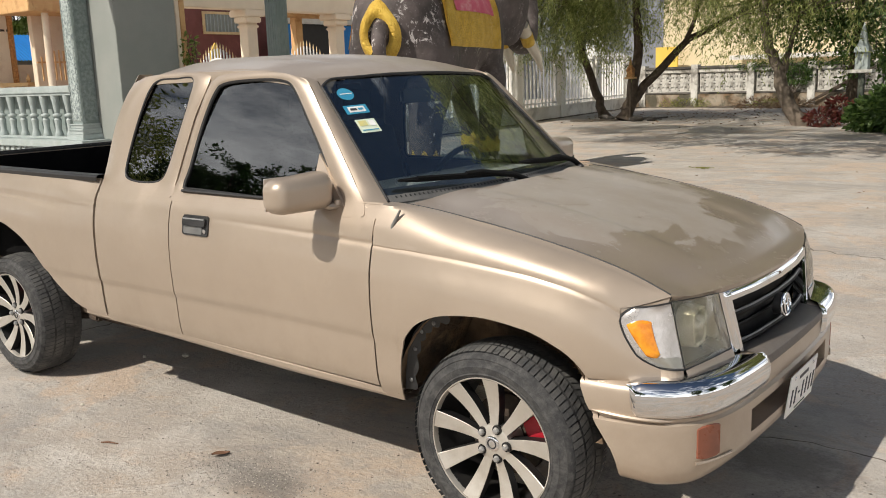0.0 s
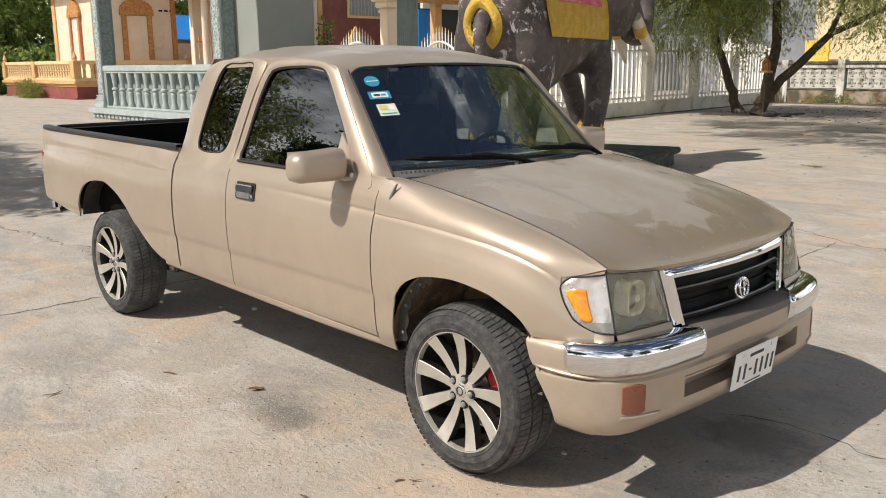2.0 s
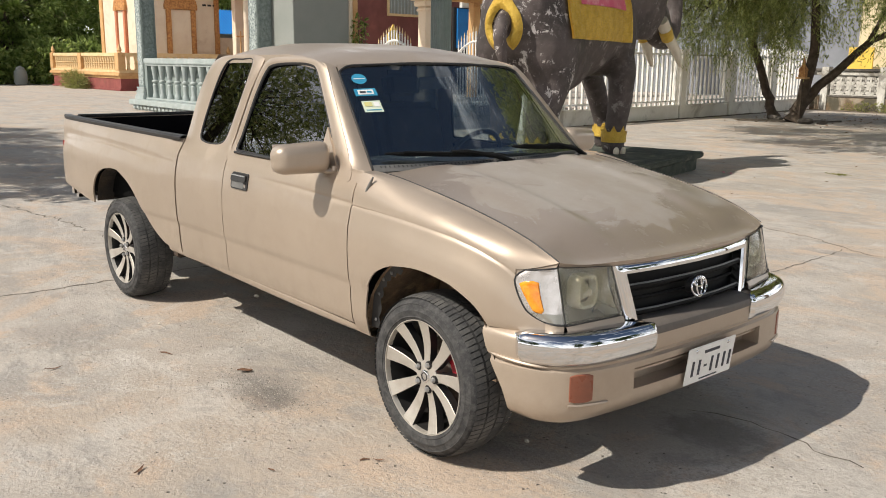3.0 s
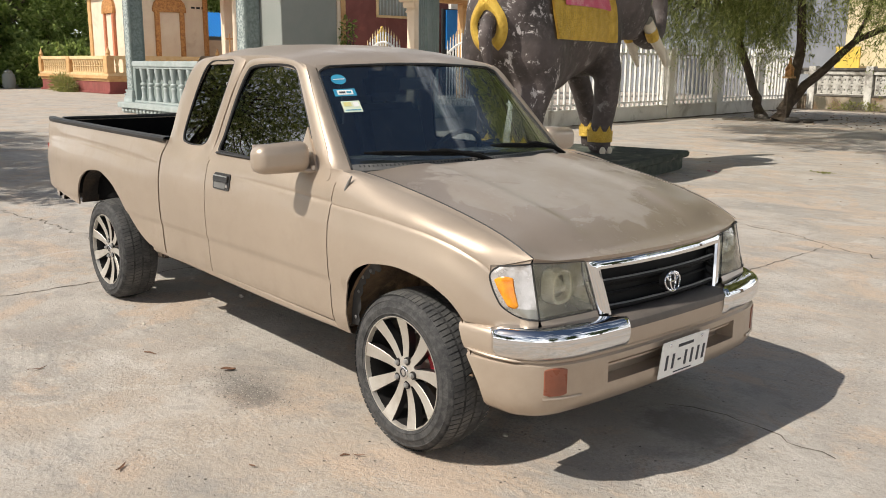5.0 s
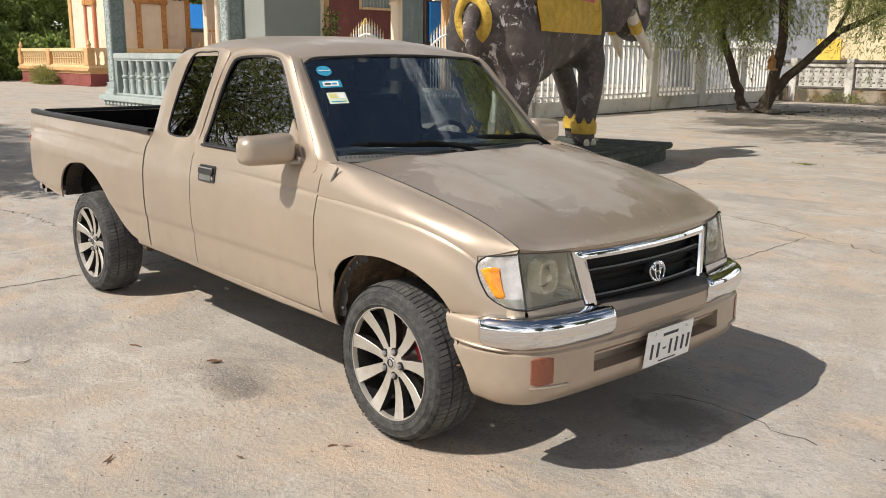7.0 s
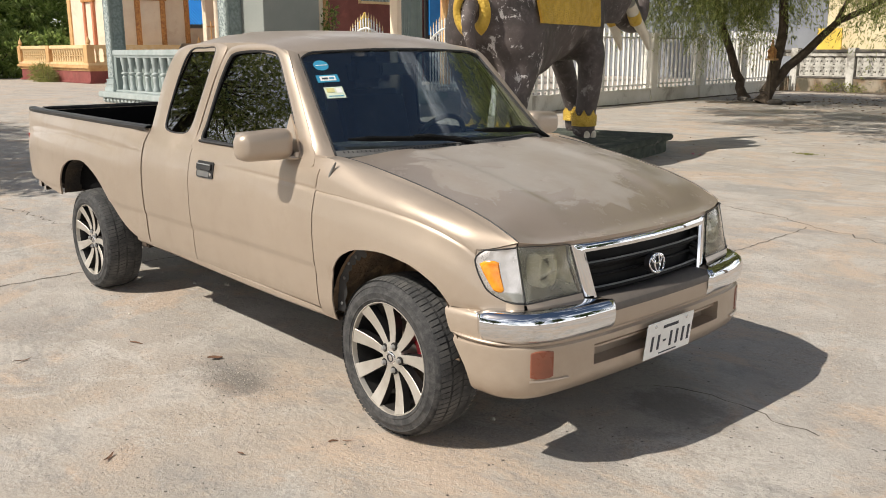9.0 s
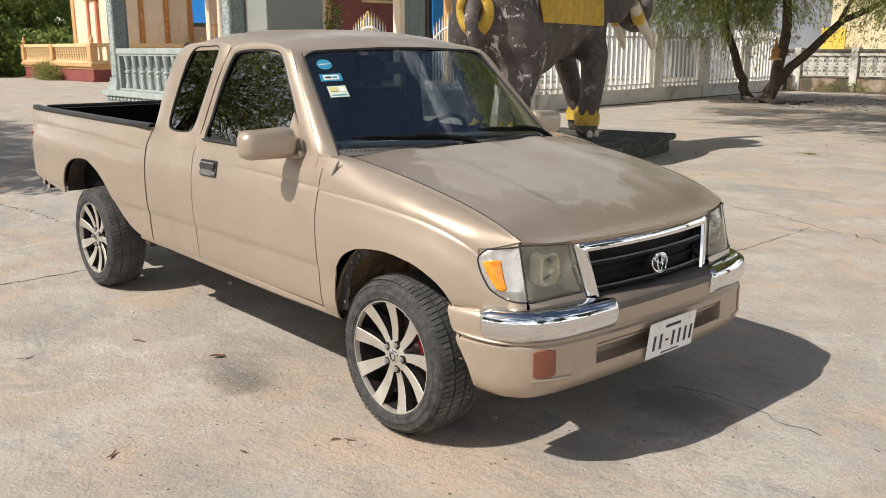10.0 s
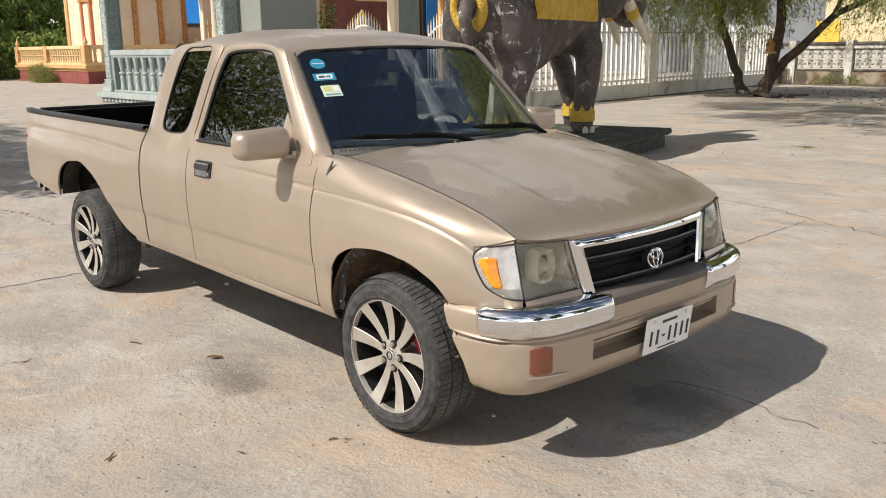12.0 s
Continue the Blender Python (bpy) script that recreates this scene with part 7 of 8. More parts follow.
def build_elephant():
    bm = bmesh.new()
    # local: x to its right, y ahead
    ball((0, -0.30, 2.06), (0.66, 1.45, 0.78), bm, 28)
    ball((0, -1.08, 2.10), (0.60, 0.70, 0.78), bm, 24)
    ball((0, 0.78, 2.12), (0.58, 0.62, 0.76), bm, 24)
    # fore legs: one upright, the other stepping ahead; hind legs trailing
    tube([(0.36, 0.82, 1.90), (0.41, 0.92, 1.45), (0.37, 0.97, 1.0), (0.31, 0.98, 0.60), (0.28, 1.0, 0.28)], [0.20, 0.20, 0.18, 0.155, 0.18], 18, bm)
    ball((0.36, 0.84, 1.92), (0.24, 0.32, 0.46), bm, 18)
    tube([(-0.26, 1.00, 1.95), (-0.32, 1.36, 1.50), (-0.30, 1.60, 1.15), (-0.28, 1.86, 0.70), (-0.27, 1.96, 0.28)], [0.20, 0.185, 0.17, 0.155, 0.18], 18, bm)
    ball((-0.30, 0.95, 1.90), (0.26, 0.36, 0.50), bm, 18)
    for s, back in ((1, 0.0), (-1, 0.35)):
        tube([(s * 0.32, -1.10, 1.75), (s * 0.36, -1.16, 1.35), (s * 0.36, -1.33 + back, 0.98), (s * 0.36, -1.42 + back, 0.60), (s * 0.36, -1.40 + back, 0.28)], [0.30, 0.28, 0.21, 0.19, 0.21], 18, bm)
        ball((s * 0.34, -1.08, 1.72), (0.33, 0.52, 0.64), bm, 18)
    ball((0.12, -0.75, 1.56), (0.45, 0.76, 0.42), bm, 22)
    ball((0, -0.35, 1.72), (0.50, 0.90, 0.46), bm, 22)
    # head turned a little to the right
    ball((0.10, 1.70, 2.75), (0.50, 0.55, 0.62), bm, 22)
    ball((0.16, 1.95, 2.35), (0.40, 0.42, 0.45), bm, 20)
    tube([(0.10, 1.2, 2.5), (0.12, 1.7, 2.6)], [0.62, 0.5], 16, bm)
    tube([(0.22, 2.25, 2.35), (0.27, 2.50, 2.05), (0.30, 2.72, 1.95), (0.32, 2.95, 2.10), (0.33, 3.05, 2.45), (0.33, 3.0, 2.9)], [0.30, 0.25, 0.20, 0.17, 0.14, 0.10], 16, bm)
    # ears
    for s in (-1, 1):
        ball((0.05 + s * 0.56, 1.32, 2.45), (0.09, 0.42, 0.62), bm, 18, rot=Euler((0, s * 0.15, s * -0.25)))
    # tail
    tube([(0.05, -1.72, 2.08), (0.08, -1.90, 2.03), (0.10, -2.00, 1.85), (0.12, -1.96, 1.65), (0.12, -1.90, 1.42)], [0.10, 0.105, 0.10, 0.085, 0.06], 12, bm)
    me = bpy.data.meshes.new("blend_form")
    bm.to_mesh(me)
    bm.free()
    tmp = new("blend_form", me)
    rm = tmp.modifiers.new("remesh", "REMESH")
    rm.mode, rm.voxel_size = "VOXEL", 0.045
    sm = tmp.modifiers.new("smooth", "SMOOTH")
    sm.factor, sm.iterations = 0.6, 14
    dg = bpy.context.evaluated_depsgraph_get()
    done = bpy.data.meshes.new_from_object(tmp.evaluated_get(dg))
    bpy.data.objects.remove(tmp)
    bm = bmesh.new()
    bm.from_mesh(done)
    for f in bm.faces:
        f.material_index = 0
    from mathutils.bvhtree import BVHTree
    tree = BVHTree.FromBMesh(bm)

    def drape(y, z, sd=1, off=0.03):
        hit = tree.ray_cast(Vector((sd * 3, y, z)), Vector((-sd, 0, 0)))[0]
        return (hit.x if hit else sd * 0.3) + sd * off

    # saddle cloth: gold border and pink field on both flanks
    for sd in (-1, 1):
        own = bmesh.new()
        grid(lambda y, z: (drape(y, z, sd), y + 0.10 * (z - 2.2) * -0.2, z), spread(20, -1.24, 0.74), spread(14, 1.84, 2.72), own)
        bmesh.ops.solidify(own, geom=own.faces[:], thickness=0.03)
        absorb(bm, own, None, 1)
        own = bmesh.new()
        grid(lambda y, z: (drape(y, z, sd, 0.045), y, z), spread(16, -0.92, 0.56), spread(10, 2.26, 2.72), own)
        bmesh.ops.solidify(own, geom=own.faces[:], thickness=0.02)
        absorb(bm, own, None, 2)
    # raised braid bands on the gold border
    for sd in (-1, 1):
        for y0, y1, z0, z1 in ((-1.22, 0.72, 1.86, 1.89), (-1.22, 0.72, 1.99, 2.015), (-1.22, 0.72, 2.12, 2.145), (-1.0, 0.62, 2.22, 2.25), (-1.215, -1.18, 1.86, 2.72), (0.685, 0.72, 1.86, 2.72)):
            own = bmesh.new()
            n = 30 if y1 - y0 > 0.5 else 3
            grid(lambda y, z: (drape(y, z, sd, 0.040 + 0.008 * math.sin(60 * y)), y, z), spread(n, y0, y1), spread(2 if n > 3 else 12, z0, z1), own)
            bmesh.ops.solidify(own, geom=own.faces[:], thickness=0.018)
            absorb(bm, own, None, 1)
    # crupper collar round the tail: an ogee petal
    def collar(t, v):
        a = radians(-62 + 304 * t)
        r = 0.285 * (1 + 0.30 * max(0.0, math.sin(a)) ** 10)
        rr = r * (1.0 - 0.50 * v)
        x, z = rr * 0.92 * math.sin(a + math.pi / 2), 1.965 + rr * math.sin(a) * 1.08
        y = -1.08 - 0.71 * math.sqrt(max(1 - (x / 0.66) ** 2 - ((z - 2.1) / 0.95) ** 2, 0.05))
        return (x + 0.01, y - 0.05 * math.sin(math.pi * v) - 0.02 - 0.006 * math.sin(30 * a) * math.sin(math.pi * v), z)

    own = bmesh.new()
    grid(collar, [k / 47 for k in range(48)], spread(8, 0, 1), own)
    bmesh.ops.solidify(own, geom=own.faces[:], thickness=-0.03)
    absorb(bm, own, None, 1)
    # anklets with a toothed edge, toenails and tusks
    for x, y in ((0.295, 0.985), (-0.275, 1.91), (0.36, -1.41), (-0.36, -1.06)):
        own = bmesh.new()
        grid(lambda k, v: ((0.180 + 0.004 * v) * math.cos(2 * math.pi * k / 48) + x, (0.180 + 0.004 * v) * math.sin(2 * math.pi * k / 48) + y, [0.445, 0.60, 0.60 + (0.085 if k % 6 == 3 else 0.04 if k % 6 in (2, 4) else 0.0)][v]), list(range(48)), [0, 1, 2], own, close_u=True)
        absorb(bm, own, None, 1)
        for k in range(3):
            a = radians(-48 + k * 46)
            ball((x + 0.150 * math.cos(a), y + 0.150 * math.sin(a), 0.315), (0.045, 0.045, 0.065), bm, 10, mat=3)
    for x0, x1 in ((0.50, 0.62), (0.12, 0.16)):
        own = tube([(x0 - 0.02, 2.12, 2.20), (x0 + 0.0, 2.36, 1.98), (x1 - 0.03, 2.54, 1.74), (x1, 2.66, 1.52)], [0.095, 0.092, 0.07, 0.022], 14)
        absorb(bm, own, None, 3)
        own = tube([(x0 - 0.01, 2.26, 2.07), (x0, 2.38, 1.94)], [0.102, 0.099], 14)
        absorb(bm, own, None, 1)
    ob = link("elephant_statue", bm, [SKIN, GOLD, PINK, IVORY], None, "dark painted elephant statue with a gold and pink saddle cloth", 50, category="statue")
    ob.matrix_basis = ELE
    return ob


build_elephant()


# ---- stones at the foot of the trees ----
def build_stone(place, r, seed):
    rng = random.Random(seed)
    bm = ball((0, 0, r * 0.35), (r * 1.3, r, r * 0.6), n=12)
    for v in bm.verts:
        v.co += Vector((rng.uniform(-1, 1), rng.uniform(-1, 1), rng.uniform(-0.5, 0.5))) * r * 0.16
    ob = link("stone", bm, STONE_DARK, None, "dark weathered stone lying under the trees", 40, category="stone", group="stones under the trees")
    ob.matrix_basis = pose(*place, 0.0, 0, 0, seed * 50)
    return ob


for i, (x, y, r) in enumerate(((-9.75, 21.0, 0.17), (-9.35, 21.15, 0.12), (-10.9, 21.6, 0.13), (-11.3, 22.0, 0.15))):
    build_stone((x, y), r, i)


# ---- dark earth and painted shade at the fence, the trees and the wall ----
SOIL_SHADE = mottled("dark_soil_and_shade", (0.085, 0.066, 0.048), (0.19, 0.155, 0.115), 3.2, 0.95, bump=0.8, dist=0.03, dirt=(0.05, 0.042, 0.033))


def build_soil_shade(name, label, m, length, width, height, seed):
    """A low uneven spread of dark earth and painted shade with a ragged outline, thinning out to the slab."""
    def fn(u, v):
        a = noise.noise(Vector((u * length * 1.3, seed, 0.0))) + 0.5 * noise.noise(Vector((u * length * 4.1, seed, v)))
        w = width * (0.72 + 0.55 * a) * max(1 - abs(2 * u - 1) ** 4, 0.0)
        bump = noise.noise(Vector((u * length * 3, v * width * 6, seed)))
        return ((u - 0.5) * length, (v - 0.5) * 2 * w, 0.003 + height * max(1 - (2 * v - 1) ** 2, 0.0) * (0.7 + 0.5 * bump))

    ob = link(name, normals(grid(fn, spread(int(length * 9) + 8, 0, 1), spread(9, 0, 1))), SOIL_SHADE, None, label, 60, kind="structure", category="soil")
    ob.matrix_basis = m
    return ob


# earth-coloured patch laid where the trees' shade darkens the slab
build_soil_shade("soil_bed", "dark earth-coloured patch for the tree shade round the trunks", pose(-10.6, 21.6, 0, 0, 0, 41), 3.0, 0.75, 0.05, 1.7)
mid = F0.lerp(F1, 0.56) + Vector((0.20, 0.02, 0))
build_soil_shade("soil_strip", "dark strip of earth and painted shade along the fence's base", pose(mid.x, mid.y, 0, 0, 0, math.degrees(math.atan2(fdir.y, fdir.x))), 14.5, 0.17, 0.03, 5.2)

build_soil_shade("soil_bed", "dark earth, litter and painted shade along the garden wall's foot", pose(-5.5, 29.0, 0, 0, 0, 0), 17.0, 0.42, 0.05, 9.3)

# ---- trees and plants ----
def leaf_mesh(name, points, directions, length, width, material, rng, curl=0.25):
    """Many small leaves: each a bent blade of two quads at a point, along a direction."""
    n = len(points)
    P, D = np.array(points), np.array(directions)
    D = D / np.linalg.norm(D, axis=1, keepdims=True)
    R = rng.normal(size=(n, 3))
    S = np.cross(D, R)
    S /= np.linalg.norm(S, axis=1, keepdims=True) + 1e-9
    N = np.cross(S, D)
    L = length * rng.uniform(0.6, 1.3, (n, 1))
    W = width * rng.uniform(0.7, 1.3, (n, 1))
    mid = P + D * L * 0.5 + N * L * curl * 0.15
    tip = P + D * L - N * L * curl * 0.2
    V = np.stack([P, mid - S * W * 0.5, tip, mid + S * W * 0.5], axis=1).reshape(-1, 3)
    F = np.arange(4 * n).reshape(-1, 4)
    me = bpy.data.meshes.new(name)
    me.from_pydata(V.tolist(), [], F.tolist())
    me.materials.append(material)
    return me


def branch(rng, start, end, r0, r1, bm, wander=0.12, steps=7):
    pts, rad = [], []
    a, b = Vector(start), Vector(end)
    ln = (b - a).length
    off = Vector((0, 0, 0))
    for i in range(steps):
        t = i / (steps - 1)
        if 0 < i < steps - 1:
            off += Vector(rng.normal(size=3).tolist()) * ln * wander * 0.25
        pts.append(a.lerp(b, t) + off * math.sin(math.pi * t))
        rad.append(lerp(r0, r1, t) * (1.0 + 0.10 * float(rng.normal())))
    tube(pts, rad, 9, bm)
    return pts


def build_tree(name, label, base, stems, crowns, material, bark, seed, leaf=(0.13, 0.018), count=9000, droop=0.9, twigs=260, flare=1.5):
    """Stems: lists of places with radii, from the ground up. Crowns: (centre, radii) lobes filled with hanging twigs of leaves."""
    rng = np.random.default_rng(seed)
    tree = thing(name, label, "tree", Matrix.Translation(base))
    bm = bmesh.new()
    ends = []
    for pts, r0, r1 in stems:
        full = []
        for a, b in zip(pts, pts[1:]):
            for t in (0.0, 0.33, 0.66):
                full.append(Vector(a).lerp(Vector(b), t) + Vector(rng.normal(size=3).tolist()) * 0.016)
        full.append(Vector(pts[-1]))
        full[0] = Vector(pts[0])
        rad = [lerp(r0, r1, i / (len(full) - 1)) for i in range(len(full))]
        rad[0] *= flare
        tube(full, rad, 12, bm)
        ends.append(full[-1])
    part("trunk", bm, bark, tree, sharp=60)
    bb = bmesh.new()
    P, D = [], []
    per = max(1, count // twigs)
    vol = np.array([r[0] * r[1] * r[2] for _, r in crowns])
    pick = rng.choice(len(crowns), size=twigs, p=vol / vol.sum())
    for i in range(twigs):
        c, r = crowns[pick[i]]
        d = rng.normal(size=3)
        d /= np.linalg.norm(d)
        q = np.array(c) + d * np.array(r) * rng.uniform(0.35, 1.0) ** 0.6
        src = min(ends, key=lambda e: (Vector(q) - e).length)
        if i % 3 == 0:
            s0 = src.lerp(Vector(q), float(rng.uniform(0.0, 0.25)))
            branch(rng, s0, q, 0.030, 0.008, bb, 0.18, 5)
        out = (np.array(q) - np.array(c)) * np.array([1, 1, 0.3])
        out = out / (np.linalg.norm(out) + 1e-6)
        axis = out * rng.uniform(0.3, 1.0) + np.array([0, 0, -droop]) + rng.normal(size=3) * 0.35
        axis /= np.linalg.norm(axis)
        ln = rng.uniform(0.5, 1.15) * (1.5 if droop > 0.8 else 1.0)
        loose = 0.065 if droop > 0.8 else 0.11
        for k in range(per):
            t = rng.uniform(0, 1)
            p = q + axis * ln * t + np.array([0, 0, -0.25 * droop]) * t * t + rng.normal(size=3) * loose
            P.append(p)
            D.append(axis * 0.6 + rng.normal(size=3) * 0.55 + np.array([0, 0, -0.35 * droop]))
    if len(bb.verts):
        part("limb", bb, bark, tree, sharp=60, kind="stuff")
    else:
        bb.free()
    me = leaf_mesh("crown", P, D, leaf[0], leaf[1], material, rng)
    crown = new("crown", me)
    crown.parent = tree
    tagged(crown, kind="stuff")
    return tree


LEAF_FAR = make_leaf("sunlit_leaf", (0.11, 0.16, 0.035), (0.23, 0.31, 0.08), (0.38, 0.45, 0.15), 0.62)
DRY_LEAF = make_leaf("dry_brown_leaf", (0.10, 0.06, 0.03), (0.20, 0.12, 0.07), (0.32, 0.24, 0.16))
LEAF_DEEP = make_leaf("deep_green_leaf", (0.02, 0.045, 0.012), (0.035, 0.075, 0.018), (0.065, 0.115, 0.03))
LEAF_SHRUB = make_leaf("fresh_leaf", (0.035, 0.09, 0.02), (0.08, 0.16, 0.035), (0.15, 0.24, 0.06))
FEATHER = "slim-leaved feathery tree with a dark leaning trunk"
# the flat lobes above z 5 are out of view, added to shade the ground
build_tree("feathery_tree", FEATHER, (-11.6, 22.6, 0), [([(0, 0, 0), (-0.13, -0.17, 0.6), (-0.27, -0.36, 1.2), (-0.43, -0.58, 1.9), (-0.62, -0.86, 2.9), (-0.8, -1.3, 4.2)], 0.15, 0.08)],
           [((-0.9, -1.2, 4.6), (2.0, 2.2, 1.5)), ((-1.6, -2.5, 3.7), (1.3, 1.3, 1.2)), ((-0.5, -1.0, 3.2), (1.3, 1.3, 0.9)), ((-0.6, -4.6, 5.2), (2.6, 1.6, 0.6)), ((-3.0, -3.4, 5.4), (1.8, 1.6, 0.7))], LEAF, BARK, 3, (0.145, 0.025), 46000, 1.0, 760)
build_tree("feathery_tree", "slim-leaved feathery tree forking low into two dark trunks", (-10.3, 21.3, 0),
           [([(0, 0, 0), (0.15, 0.15, 0.6), (0.22, 0.3, 1.4), (0.30, 0.35, 2.2), (0.30, 0.2, 3.3), (0.2, 0.1, 4.6)], 0.19, 0.09), ([(0.05, 0.05, 0.25), (0.45, 0.45, 1.0), (0.95, 1.05, 1.75), (1.35, 1.5, 2.3), (2.1, 2.2, 2.8), (3.0, 3.1, 3.4)], 0.15, 0.06), ([(1.3, 1.45, 2.2), (1.55, 1.5, 2.9), (1.7, 1.5, 3.8)], 0.07, 0.04)],
           [((0.3, 0.2, 4.4), (2.0, 2.0, 1.4)), ((2.6, 2.6, 3.9), (1.6, 1.5, 1.1)), ((-0.2, -0.4, 3.3), (1.3, 1.2, 0.8)), ((3.4, 3.2, 3.0), (0.9, 0.9, 0.7)), ((2.2, -3.0, 5.0), (2.8, 1.4, 0.6)), ((1.0, -6.2, 5.2), (2.6, 1.2, 0.5)), ((3.4, 0.8, 5.5), (3.0, 1.7, 0.8)), ((6.6, 1.4, 5.6), (2.8, 1.6, 0.8)), ((-1.0, -3.0, 5.6), (3.0, 1.8, 0.8)), ((1.5, 2.6, 5.4), (2.6, 1.2, 0.7))], LEAF, BARK, 5, (0.145, 0.025), 62000, 1.0, 1000)
build_tree("leaning_tree", "pale-barked tree leaning over the yard with green leaves", (-4.7, 19.7, 0),
           [([(0, 0, 0), (-0.35, -0.1, 0.45), (-0.55, -0.1, 1.0), (-0.62, 0.0, 1.35), (-0.95, 0.1, 1.9), (-1.1, 0.2, 2.8), (-1.0, 0.2, 4.2)], 0.20, 0.08), ([(-0.6, 0, 1.25), (-0.45, 0.1, 1.8), (-0.3, 0.2, 2.6)], 0.09, 0.05)],
           [((-1.2, 0.2, 4.2), (2.2, 2.0, 1.5)), ((0.6, 0.0, 3.6), (1.8, 1.6, 1.3)), ((-1.4, 0.0, 2.9), (1.0, 0.9, 0.7)), ((-0.5, 0.5, 7.2), (3.0, 2.6, 2.2)), ((-1.0, 0.2, 10.2), (2.6, 2.2, 1.9)), ((0.4, -3.6, 5.0), (2.8, 1.4, 0.6)), ((-0.5, -6.4, 5.2), (2.6, 1.2, 0.5))], LEAF, PALE_BARK, 8, (0.145, 0.025), 56000, 0.9, 1000)
build_tree("broad_tree", "dense dark-green tree beside the yard", (-4.0, 21.2, 0), [([(0, 0, 0), (0.05, 0.1, 1.5), (0.1, 0.1, 3.5), (0.1, 0, 6.0)], 0.16, 0.09)],
           [((0.2, 0.0, 3.4), (2.0, 1.6, 1.4)), ((-0.9, -0.3, 2.6), (0.9, 0.8, 0.6)), ((1.0, -0.5, 2.0), (1.0, 0.8, 0.9)), ((2.2, 0, 2.6), (1.6, 1.4, 1.6)), ((0.9, -1.2, 3.0), (1.8, 1.0, 1.1)), ((0, 0, 6.8), (3.0, 2.6, 2.2)), ((0.3, 0, 10.0), (2.4, 2.2, 2.0))], LEAF_DARK, BARK, 11, (0.14, 0.062), 44000, 0.4, 760)
# unseen trees beside and behind the way, added to shade the yard and fill the glass
SHADE = [
    ((4.8, 10.2, 0), [((-5.2, -1.6, 5.3), (2.0, 1.0, 0.6)), ((-8.2, -1.2, 5.5), (2.2, 1.1, 0.6)), ((-11.5, -0.4, 5.8), (2.2, 1.0, 0.6)), ((-7.0, 1.2, 5.6), (2.6, 1.0, 0.6)), ((-13.5, 2.2, 6.0), (2.4, 1.2, 0.7)), ((-2.2, -0.2, 5.4), (1.8, 1.2, 0.8)), ((0.5, 0.2, 6.0), (2.2, 1.8, 1.2)), ((-5.6, 0.2, 7.3), (2.0, 1.2, 1.0)), ((-6.6, 0.6, 8.6), (1.6, 1.2, 0.9)), ((-5.3, 0.0, 7.9), (2.2, 1.3, 0.9)), ((-3.4, 0.2, 7.6), (1.8, 1.2, 1.0))], 21, 66000, (0.18, 0.05), 1200),
    ((-15.2, -6.8, 0), [((0, 0, 5.2), (2.6, 1.9, 1.4)), ((-1.0, -1.2, 4.0), (1.8, 1.6, 1.2)), ((1.5, 0.8, 5.0), (1.8, 1.2, 1.0))], 23, 11000, (0.17, 0.05), 380),
    ((-13.5, -5.0, 0), [((1.0, 1.6, 5.0), (1.6, 0.7, 0.6)), ((3.3, 1.2, 5.2), (1.4, 0.6, 0.5)), ((-3.0, 2.0, 5.2), (1.9, 0.7, 0.6)), ((-0.9, 1.4, 5.0), (1.5, 0.6, 0.5)), ((-5.5, 2.4, 5.2), (1.8, 0.7, 0.6))], 24, 15000, (0.20, 0.075), 420),
]
for base, crowns, seed, count, blade, twigs in SHADE:
    build_tree("shade_tree", "unseen feathery tree added at the yard's edge to cast shade", base, [([(0, 0, 0), (-0.1, 0, 1.8), (-0.3, -0.2, 3.6), (-0.5, -0.3, 5.0)], 0.22, 0.08)], crowns, LEAF, BARK, seed, blade, count, 0.5, twigs)
for x, y, h, seed in ((-13.0, -15.0, 6.4, 31), (-8.0, -17.5, 6.8, 32), (-3.0, -16.5, 5.8, 33), (2.5, -19.0, 6.0, 34), (-18.0, -14.0, 5.0, 35), (-22.0, -16.0, 5.6, 39), (17.0, -4.0, 6.0, 36), (19.0, 4.0, 6.4, 37), (16.0, 10.5, 6.0, 38)):
    build_tree("garden_tree", "leafy green tree along the yard's edge", (x, y, 0), [([(0, 0, 0), (0.1, 0.1, 2.0), (0.2, 0.0, h * 0.8)], 0.24, 0.10)],
               [((0, 0, h), (2.6, 2.4, 1.9)), ((1.4, 0.6, h * 0.72), (1.9, 1.8, 1.5)), ((-1.5, -0.3, h * 0.62), (1.9, 1.8, 1.5))], LEAF_DEEP, BARK, seed, (0.17, 0.08), 26000, 0.4, 300)


